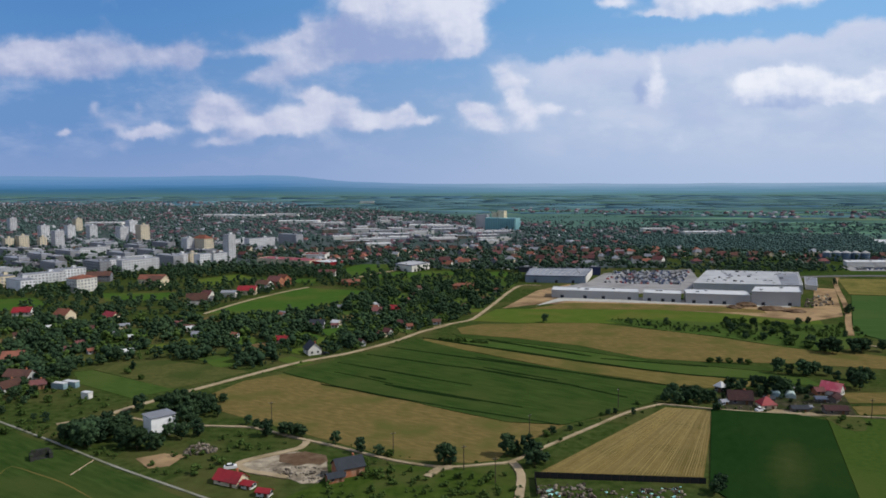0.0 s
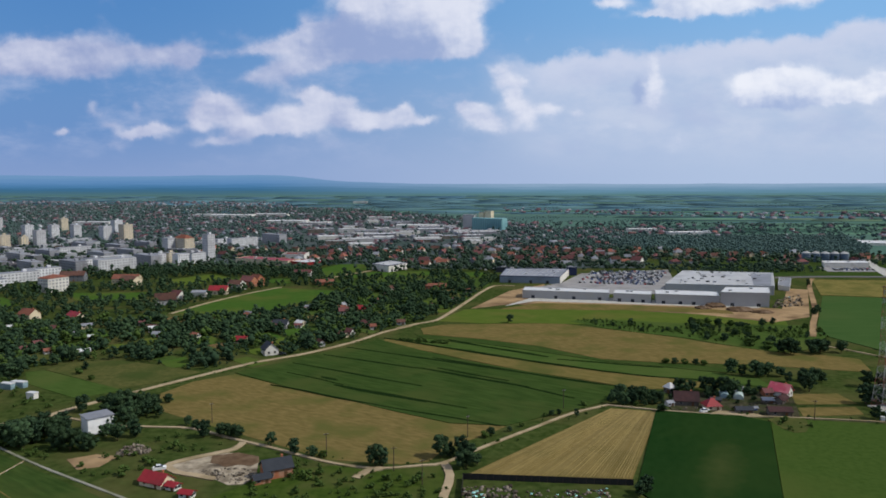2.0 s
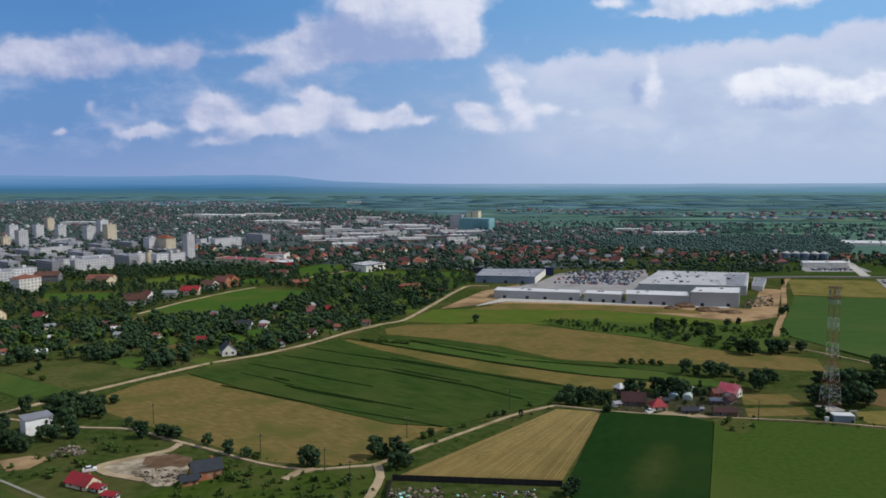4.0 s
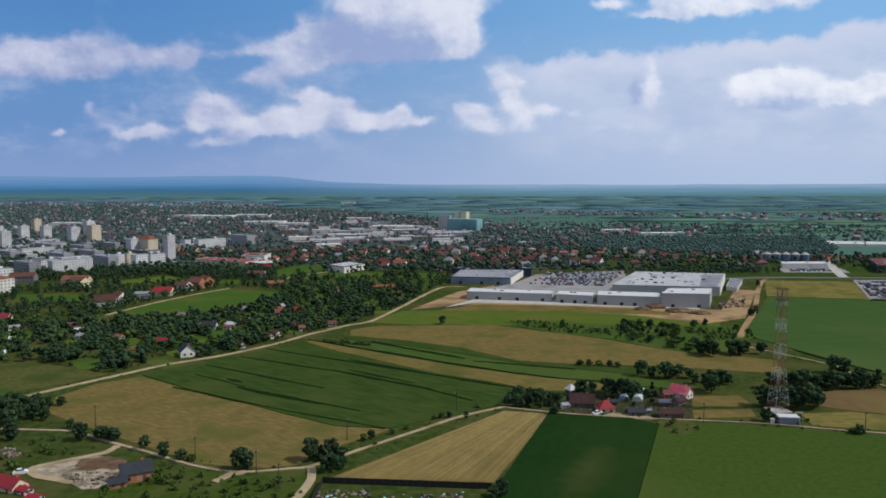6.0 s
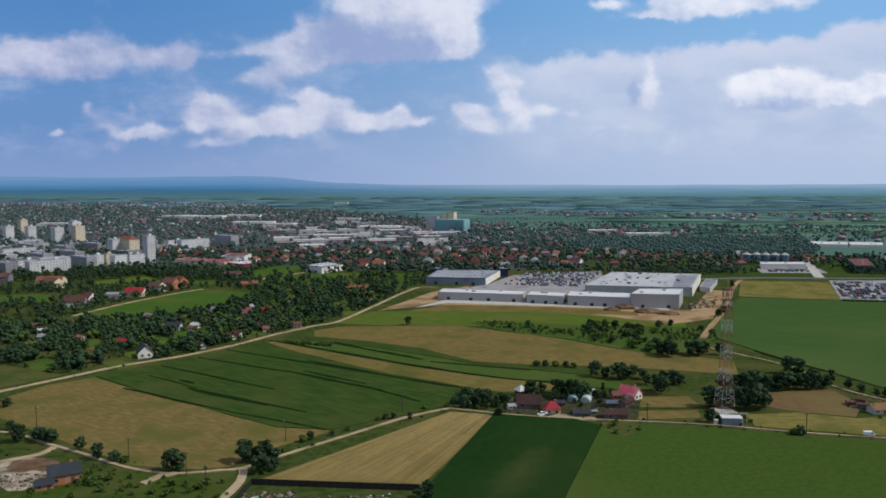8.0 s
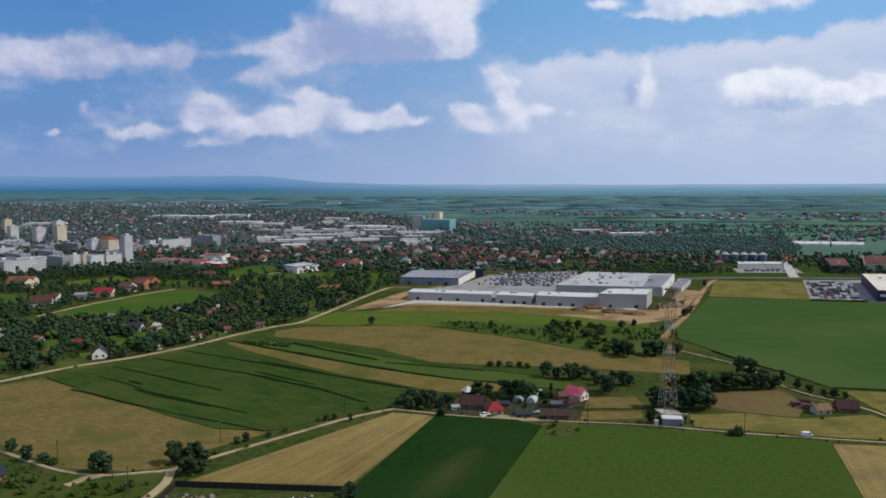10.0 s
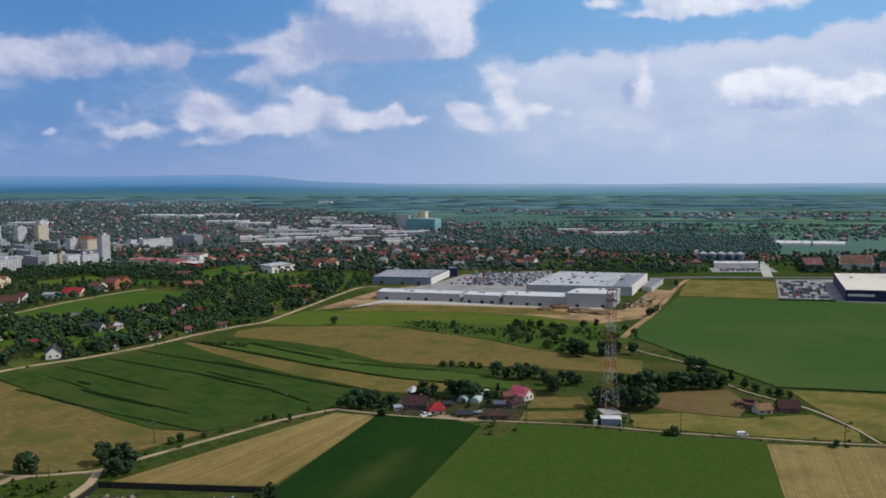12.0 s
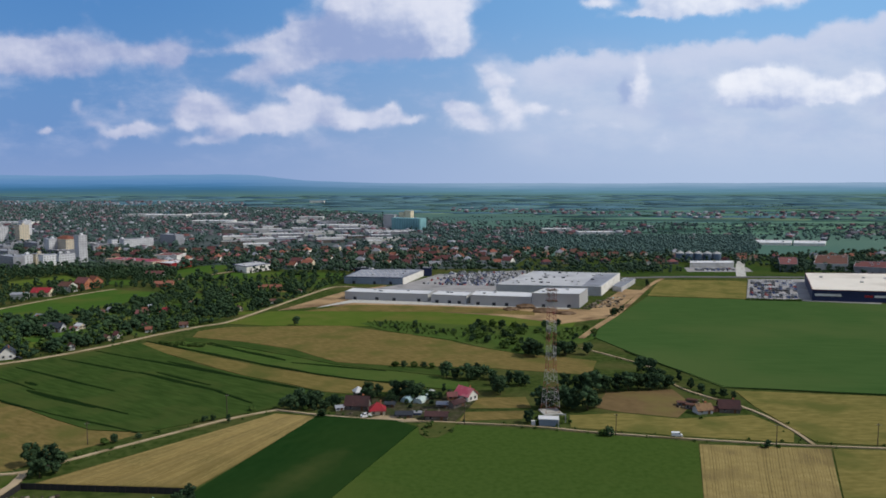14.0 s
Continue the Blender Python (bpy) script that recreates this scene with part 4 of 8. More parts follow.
# combed straw rows on the stubble


def straw_rows(owner, outline, step, z, seed, tall=0.16):
    r = random.Random(seed)
    a, b, c, d = [Vector(p) for p in outline]
    bm = bmesh.new()
    across = (b - a).length
    n = int(max(across, (c - d).length) / step)
    for i in range(1, n):
        u = (i + r.uniform(-0.12, 0.12)) / n
        p, q = a.lerp(b, u), d.lerp(c, u)
        k, w = 0, 0.19 * r.uniform(0.5, 1.4)
        cuts = 14
        line = []
        for j in range(cuts + 1):
            m = p.lerp(q, 0.01 + 0.98 * j / cuts)
            s = (q - p).normalized()
            side = Vector((-s.y, s.x))
            m = m + side * 0.25 * noise.noise((m.x * 0.08, m.y * 0.08, seed))
            h = z + tall * (0.6 + 0.6 * noise.noise((m.x * 0.2, m.y * 0.2, 3 + seed)))
            l, rr = m + side * w, m - side * w
            line.append((bm.verts.new((l.x, l.y, z)), bm.verts.new((m.x, m.y, max(h, z + 0.03))), bm.verts.new((rr.x, rr.y, z))))
        for f, g in zip(line, line[1:]):
            bm.faces.new((f[0], f[1], g[1], g[0])), bm.faces.new((f[1], f[2], g[2], g[1]))
    tagged(part("straw_row", bm, STRAW_ROW, owner), kind="stuff")


straw_rows(stubble, [STUBBLE[0], STUBBLE[1], STUBBLE[2], STUBBLE[3]], 0.95, 0.10, 1)
straw_rows(stubble_east, STUBBLE_EAST, 1.0, 0.10, 2, 0.07)

# dark tramlines and ditches in the crops
CROP_LINES = [
    ((-42.6, 409.8), (87.7, 334.0), 1.5), ((-52.3, 391.2), (11.8, 356.6), 1.3), ((1.6, 363.0), (52.6, 328.5), 1.9), ((46.8, 332.1), (70.6, 311.5), 1.2), ((10.0, 363.0), (44.1, 339.6), 1.3), ((-65.0, 373.1), (3.8, 330.2), 1.2),
    ((-64.0, 353.4), (-32.8, 332.0), 0.8), ((-36.7, 332.0), (6.9, 305.9), 2.2), ((-8.9, 316.4), (23.8, 296.9), 1.0), ((-45.8, 345.3), (-36.6, 339.5), 1.5), ((-66.3, 332.0), (-6.1, 296.8), 0.9), ((-6.1, 296.8), (36.5, 275.2), 0.9),
    ((-23.3, 434.8), (12.5, 411.1), 1.4), ((12.5, 411.1), (55.0, 381.3), 1.6), ((55.0, 381.3), (85.8, 362.0), 1.6), ((85.8, 362.0), (113.6, 347.4), 1.5),
]
STRIP_LINES = [
    ((113.6, 347.4), (142.4, 340.6), 1.2), ((14.6, 430.1), (52.6, 397.6), 1.5), ((38.2, 409.7), (69.0, 387.4), 2.0), ((7.3, 385.0), (56.1, 352.0), 1.8), ((56.1, 352.0), (92.7, 331.5), 1.8), ((72.9, 382.5), (123.4, 364.9), 1.4),
    ((14.2, 426.2), (41.7, 408.6), 1.2), ((281.0, 335.6), (396.2, 312.4), 1.2), ((251.8, 407.7), (281.0, 335.6), 0.8),
]
LINES = CROP_LINES + STRIP_LINES
for ax, width in [((a, b), w) for a, b, w in LINES]:
    a, b = Vector(ax[0]), Vector(ax[1])
    pts = []
    for i in range(13):
        q = a.lerp(b, i / 12)
        s = (b - a).normalized()
        pts.append(q + Vector((-s.y, s.x)) * 1.2 * noise.noise((q.x * 0.03, q.y * 0.03, 9)))
    bm = bmesh.new()
    rows = []
    for i, q in enumerate(pts):
        d = (pts[min(i + 1, 12)] - pts[max(i - 1, 0)]).normalized()
        s = Vector((-d.y, d.x)) * width * (0.3 + 0.7 * math.sin(math.pi * (0.08 + 0.84 * i / 12))) * (2.0 + 0.6 * noise.noise((q.x * 0.2, q.y * 0.2, 2))) / 2
        rows.append([bm.verts.new((q.x + s.x, q.y + s.y, 0.28)), bm.verts.new((q.x, q.y, 0.55)), bm.verts.new((q.x - s.x, q.y - s.y, 0.28))])
    for f, g in zip(rows, rows[1:]):
        bm.faces.new((f[0], f[1], g[1], g[0])), bm.faces.new((f[1], f[2], g[2], g[1]))
    setting("field_margin", bm, MARGIN, "narrow dark weedy margin between crops", "field margin")

# ---- trees ----


def ball(sub):
    b = bmesh.new()
    bmesh.ops.create_icosphere(b, subdivisions=sub, radius=1.0)
    return bm_arrays(b)


BALL1, BALL2 = ball(1), ball(2)


def crown_arrays(seed, wide, low, high, clumps, leaves, leaf, sub):
    """A crown one unit high in all: uneven clumps round the limbs, and loose leaf sprays that break the outline."""
    r = np.random.RandomState(seed)
    base = BALL1 if sub == 1 else BALL2
    mid, half = (low + high) / 2, (high - low) / 2
    pieces, spots = [], []
    for i in range(clumps):
        a, h = r.uniform(0, 2 * math.pi), r.uniform(-0.75, 0.8)
        reach = wide * math.sqrt(max(0.05, 1 - h * h)) * r.uniform(0.25, 0.82 if clumps > 8 else 0.72)
        c = np.array((reach * math.cos(a), reach * math.sin(a), mid + half * h))
        size = np.array((1, 1, 0.85)) * wide * r.uniform(0.28, 0.52) * (0.62 if clumps > 20 else 0.78 if clumps > 8 else 1.0)
        v = base[0] * (1 + 0.30 * r.uniform(-1, 1, (len(base[0]), 1))) * size + c
        v[:, 2] = np.clip(v[:, 2], low * 0.8, 1.04)
        pieces.append((v, base[1], base[2]))
        spots.append((c, size))
    for i in range(leaves):
        c, size = spots[r.randint(len(spots))]
        d = r.normal(size=3)
        d[2] = d[2] * 0.9 + 0.1
        d /= np.linalg.norm(d)
        p = c + d * size * r.uniform(0.85, 1.32)
        p[2] = max(p[2], low * 0.7)
        u = r.normal(size=3)
        u /= np.linalg.norm(u)
        w = np.cross(u, r.normal(size=3))
        w /= np.linalg.norm(w)
        s = leaf * r.uniform(0.6, 1.4)
        pieces.append((np.array((p - u * s, p + w * s * 0.7, p + u * s, p - w * s * 0.7)), np.array(((0, 1, 2), (0, 2, 3))), np.zeros(2, int)))
    return join(pieces)


def trunk_arrays(seed, low, thick, limbs):
    r = random.Random(seed)
    b = bmesh.new()
    bmesh.ops.create_cone(b, cap_ends=True, segments=6, radius1=thick, radius2=thick * 0.45, depth=low * 2.1, matrix=Matrix.Translation((0, 0, low * 1.05 - 0.02)))
    for i in range(limbs):
        a = r.uniform(0, 6.28)
        z = low * r.uniform(0.9, 1.6)
        end = Vector((math.cos(a) * low * 1.1, math.sin(a) * low * 1.1, z + low * 1.1))
        start = Vector((0, 0, z))
        m = Matrix.Translation((start + end) / 2) @ (end - start).to_track_quat("Z", "Y").to_matrix().to_4x4()
        bmesh.ops.create_cone(b, cap_ends=True, segments=4, radius1=thick * 0.45, radius2=thick * 0.15, depth=(end - start).length, matrix=m)
    return bm_arrays(b, 1)


# shape: half width, foot and top of the crown
SHAPES = [(0.46, 0.10, 0.98), (0.40, 0.08, 0.98), (0.58, 0.07, 0.98), (0.30, 0.06, 1.0), (0.70, 0.02, 0.96), (0.15, 0.04, 1.0)]
LEAF_OF = [LEAF, LEAF_DARK, LEAF, LEAF_DARK, LEAF_BRIGHT, LEAF_DARK]
TREE_WORDS = ["broad leafy deciduous tree with a rounded crown", "dark green deciduous tree with an oval crown", "spreading leafy tree with a low wide crown",
              "slim dark leafy tree with an upright crown", "low rounded light green shrub in rough grass", "tall narrow dark poplar tree"]


def grown(name, k, seed):
    wide, low, high = SHAPES[k]
    ob = thing(name, 0, 0, 0, 0, TREE_WORDS[k], "shrub" if k == 4 else "tree")
    v, f, m = crown_arrays(seed, wide, low, high, 26, 900, 0.046, 1)
    part("crown", arrays_mesh("crown", v, f, [LEAF_OF[k]], m, True), None, ob)
    v, f, m = trunk_arrays(seed, max(low, 0.1), 0.028, 4)
    part("trunk", arrays_mesh("trunk", v, f, [BARK]), None, ob)
    return ob


TEMPLATES = {(k, j): grown("shrub" if k == 4 else "tree", k, 40 * k + j) for k in range(6) for j in range(2)}
FRESH = set(TEMPLATES)
near_count = 0


def plant(x, y, tall, k, turn=0.0):
    """One tree as a thing of its own."""
    global near_count
    near_count += 1
    key = (k, near_count % 2)
    ob = TEMPLATES[key]
    m = pose(x, y, -0.02, 0, 0, math.degrees(turn))
    if key in FRESH:
        FRESH.discard(key)
        ob.matrix_basis = m
    else:
        ob = copy_thing(ob, m)
    ob.scale = (tall, tall, tall)
    return ob


MID_KINDS = [join([crown_arrays(200 + k * 3 + j, *SHAPES[k], 10, 90, 0.070, 1), trunk_arrays(k, max(SHAPES[k][1], 0.1), 0.03, 0)]) for k in range(6) for j in range(2)]
FAR_KINDS = [crown_arrays(300 + k * 3 + j, *SHAPES[k], 3, 7, 0.14, 1) for k in range(6) for j in range(2)]

FOOT = []  # plan circles kept clear of trees
BARE = []  # plan outlines kept clear of trees
LANES = [LANE_WEST, LANE_SOUTH, LANE_FARM, TRACK_EAST, TRACK_MALL, TRACK_ORCHARD]


FOOT_CELLS = {}


def clear(x, y, lanes=True):
    while len(FOOT_CELLS.setdefault("done", [])) < len(FOOT):
        a, b, c = FOOT[len(FOOT_CELLS["done"])]
        FOOT_CELLS["done"].append(1)
        for i in range(int((a - c) // 20), int((a + c) // 20) + 1):
            for j in range(int((b - c) // 20), int((b + c) // 20) + 1):
                FOOT_CELLS.setdefault((i, j), []).append((a, b, c))
    if any((x - a) ** 2 + (y - b) ** 2 < c * c for a, b, c in FOOT_CELLS.get((int(x // 20), int(y // 20)), ())):
        return False
    if any(inside(x, y, o) for o in BARE):
        return False
    return not (lanes and y < 700 and any(near_line(x, y, l, 3.0) for l in LANES))


# ---- houses ----


def wall_mesh(w, d, h, rise, mat, hip=False):
    b = bmesh.new()
    if hip or not rise:
        box(b, w, d, -0.3, h)
    else:
        profile = [(-d / 2, -0.3), (d / 2, -0.3), (d / 2, h), (0, h + rise - 0.12), (-d / 2, h)]
        a = [b.verts.new((-w / 2, y, z)) for y, z in profile]
        c = [b.verts.new((w / 2, y, z)) for y, z in profile]
        b.faces.new(a), b.faces.new(c[::-1])
        for i in range(5):
            b.faces.new((a[i], c[i], c[(i + 1) % 5], a[(i + 1) % 5]))
    return mesh_of(b, "wall", mat)


def roof_mesh(w, d, h, rise, mat, hip=False, over=0.45):
    b = bmesh.new()
    if hip:
        lo = [b.verts.new((sx * (w / 2 + over), sy * (d / 2 + over), h)) for sx, sy in ((-1, -1), (1, -1), (1, 1), (-1, 1))]
        up = [b.verts.new((v.co.x, v.co.y, h + 0.15)) for v in lo]
        k = max(0.0, (w - d) / 2)
        r = [b.verts.new((-k - 0.02, 0, h + rise)), b.verts.new((k + 0.02, 0, h + rise))]
        b.faces.new(lo[::-1])
        for i in range(4):
            b.faces.new((lo[i], lo[(i + 1) % 4], up[(i + 1) % 4], up[i]))
        b.faces.new((up[0], up[1], r[1], r[0])), b.faces.new((up[2], up[3], r[0], r[1]))
        b.faces.new((up[1], up[2], r[1])), b.faces.new((up[3], up[0], r[0]))
    elif rise:
        drop = over * rise / (d / 2)
        outer = [(-d / 2 - over, h - drop), (0, h + rise), (d / 2 + over, h - drop)]
        inner = [(y, z - 0.2) for y, z in outer]
        loop = outer + inner[::-1]
        a = [b.verts.new((-w / 2 - over, y, z)) for y, z in loop]
        c = [b.verts.new((w / 2 + over, y, z)) for y, z in loop]
        for i in range(6):
            b.faces.new((a[i], c[i], c[(i + 1) % 6], a[(i + 1) % 6]))
        for e in (a, c):
            b.faces.new((e[0], e[1], e[4], e[5])), b.faces.new((e[1], e[2], e[3], e[4]))
    else:
        box(b, w + 0.3, d + 0.3, h, h + 0.35)
    return mesh_of(b, "roof", mat)


def window_mesh(w=1.2, h=1.3):
    """A framed pane, standing a little proud; it faces -y and its foot is the origin."""
    b = bmesh.new()
    for f in box(b, w, 0.10, 0, h):
        f.material_index = 1
    for f in box(b, w - 0.16, 0.14, 0.08, h - 0.08):
        f.material_index = 0
    return mesh_of(b, "window", GLASS, STEEL_WHITE)


WINDOW = window_mesh()
bm = bmesh.new()
box(bm, 1.0, 0.12, 0, 2.05)
DOOR_MESH = mesh_of(bm, "door", DOOR)
bm = bmesh.new()
box(bm, 0.6, 0.6, -0.9, 0.8), box(bm, 0.75, 0.75, 0.8, 0.95)
CHIMNEY = mesh_of(bm, "chimney", BRICK)


def house(x, y, turn, w, d, h, rise, wall, roof, label, hip=False, name="house", category="house", group="", windows=True, chimney=True, keep=True, z=0.0):
    """A house whose ridge runs along its own x axis; the front faces its -y side."""
    if keep:
        y += 0.42 * d
    ob = thing(name, x, y, z, turn, label, category, group)
    part("wall", wall_mesh(w, d, h, rise, wall, hip), None, ob)
    part("roof", roof_mesh(w, d, h, rise, roof, hip), None, ob)
    if chimney and rise:
        part("chimney", CHIMNEY, None, ob, at=pose(w * 0.22, d * 0.12, h + rise * 0.8))
    if windows:
        floors = max(1, int(h / 2.7))
        low = Matrix.Diagonal((1, 1, min(1.0, (h - 0.2) / 2.25), 1))
        for fl in range(floors):
            zz = fl * 2.7 + 0.9
            n = max(2, int(w / 3.2))
            for i in range(n):
                xx = (i + 0.5) / n * w - w / 2
                if fl == 0 and i == n // 2:
                    part("door", DOOR_MESH, None, ob, at=low @ pose(xx, -d / 2 - 0.02, 0))
                else:
                    part("window", WINDOW, None, ob, at=low @ pose(xx, -d / 2 - 0.02, zz))
            part("window", WINDOW, None, ob, at=low @ pose(w / 2 + 0.02, -d * 0.22, zz, 0, 0, 90))
            part("window", WINDOW, None, ob, at=low @ pose(w / 2 + 0.02, d * 0.22, zz, 0, 0, 90))
    if keep:
        FOOT.append((x, y, 0.55 * max(w, d) + 0.5))
    return ob


# near houses: place, turn, sizes, materials
FOOT += [(-82.0, 389.0, 10.0), (-76.0, 384.0, 8.0)]
house(*(-82.5, 391.6), -62, 9.2, 7.6, 3.2, 3.5, WHITE, ROOF_DARK, "small white rendered house with a dark steep gable roof")
house(*(-73.8, 217.6), -24, 9.0, 5.6, 1.9, 2.2, CREAM, ROOF_RED, "long farmhouse with a bright red sheet roof")
house(*(-67.3, 215.2), -24, 3.6, 3.0, 1.6, 0.7, WHITE, ROOF_RED, "small outbuilding with a red lean roof beside a farmhouse", name="shed", category="shed", chimney=False)
house(*(-60.9, 209.6), -15, 4.0, 2.8, 1.7, 0.7, WHITE, ROOF_RED, "low shed with a faded red roof", name="shed", category="shed", chimney=False)
house(*(-38.2, 224.9), 28, 9.0, 6.0, 3.4, 2.4, BRICK, ROOF_DARK, "unfinished orange brick house with a dark sheet roof")
house(*(-41.5, 220.2), 28, 5.0, 3.4, 2.0, 1.0, BRICK, ROOF_DARK, "low brick annex with a dark roof", name="shed", category="shed", chimney=False)
house(*(-116.2, 265.6), 44, 9.2, 8.0, 6.2, 0.4, BRIGHT_WALL, ROOF_GREY, "white two storey building with a shallow grey roof", hip=True, chimney=False, windows=False)
house(*(-110.6, 264.2), 44, 3.0, 2.0, 2.4, 0.9, BRIGHT_WALL, ROOF_DARK, "small entrance porch with a dark gable roof", name="porch", category="porch", chimney=False, windows=False)
house(*(116.1, 302.4), -8, 9.6, 5.6, 2.6, 3.1, OLD_WALL, ROOF_OLD, "large dark walled farmhouse with a maroon-brown gable roof")
house(*(124.8, 296.4), 5, 6.2, 5.4, 1.7, 3.0, CREAM, ROOF_RED, "square farm pavilion with a red hipped roof", hip=True)
house(*(114.4, 320.7), -60, 3.6, 3.6, 2.4, 2.4, OLD_WALL, ROOF_WHITE, "small farm turret with a white pointed roof", hip=True, chimney=False)
house(*(149.0, 288.6), -6, 8.6, 4.6, 2.4, 1.2, OLD_WALL, ROOF_OLD, "low dark farm shed with a brown roof", name="shed", category="shed", chimney=False)
house(*(157.2, 305.9), 46, 7.0, 3.6, 2.2, 1.1, OLD_WALL, ROOF_OLD, "low outbuilding with a brown roof along a yard", name="shed", category="shed", chimney=False)
house(*(161.5, 315.6), -45, 8.2, 6.0, 2.8, 2.8, WHITE, ROOF_PINK, "white gabled house with a weathered pink roof")
house(*(155.4, 316.3), 10, 4.0, 3.6, 2.2, 1.3, BRICK, ROOF_MAROON, "small brick outbuilding with a dark red roof", name="shed", category="shed", chimney=False)
house(*(146.3, 322.2), 0, 2.2, 2.2, 1.8, 1.2, WHITE, ROOF_WHITE, "tiny white hut with a pointed roof", name="shed", category="shed", hip=True, chimney=False)
house(*(108.7, 301.7), 20, 3.0, 2.4, 1.8, 0.6, WHITE, ROOF_GREY, "tiny white lean-to hut beside a farmhouse", name="shed", category="shed", chimney=False)
house(*(136.0, 292.1), 0, 6.6, 3.2, 1.9, 0.9, OLD_WALL, ROOF_DARK, "low dark roofed animal shed in a farmyard", name="shed", category="shed", chimney=False)
house(*(141.0, 296.3), 0, 3.2, 1.8, 1.3, 0.4, BLUE_BRIGHT, ROOF_GREY, "low bright blue garden hut", name="shed", category="shed", chimney=False, windows=False)
house(*(151.3, 306.0), -4, 4.5, 2.8, 1.8, 0.7, OLD_WALL, ROOF_GREY, "low dark shed with a grey roof in a farmyard", name="shed", category="shed", chimney=False)
house(*(129.3, 306.1), 0, 4.0, 2.6, 1.8, 0.7, OLD_WALL, ROOF_DARK, "low dark woodshed in a farmyard", name="shed", category="shed", chimney=False)
house(*(257.4, 297.2), 12, 6.6, 4.4, 2.0, 1.9, GREY_WALL, ROOF_TAN, "old cottage with a lichen covered tile roof")
house(*(268.7, 298.6), -10, 8.0, 5.4, 2.2, 2.7, OLD_WALL, ROOF_OLD, "old farm cottage with a steep dark red-brown roof")
house(*(263.5, 300.1), 0, 4.0, 2.6, 1.7, 0.5, BRICK, ROOF_BROWN, "low brick shed between cottages", name="shed", category="shed", chimney=False)
for tx, ty, hh in ((*(251.8, 307.7), 1.3), (*(254.3, 303.1), 1.7), (*(257.7, 311.6), 1.2)):
    house(tx, ty, rng.uniform(-30, 30), rng.uniform(3, 5), rng.uniform(2.2, 3), hh, 0.0, OLD_WALL, ROOF_BROWN, "half ruined low shed with a dull flat roof", name="shed", category="shed", chimney=False)
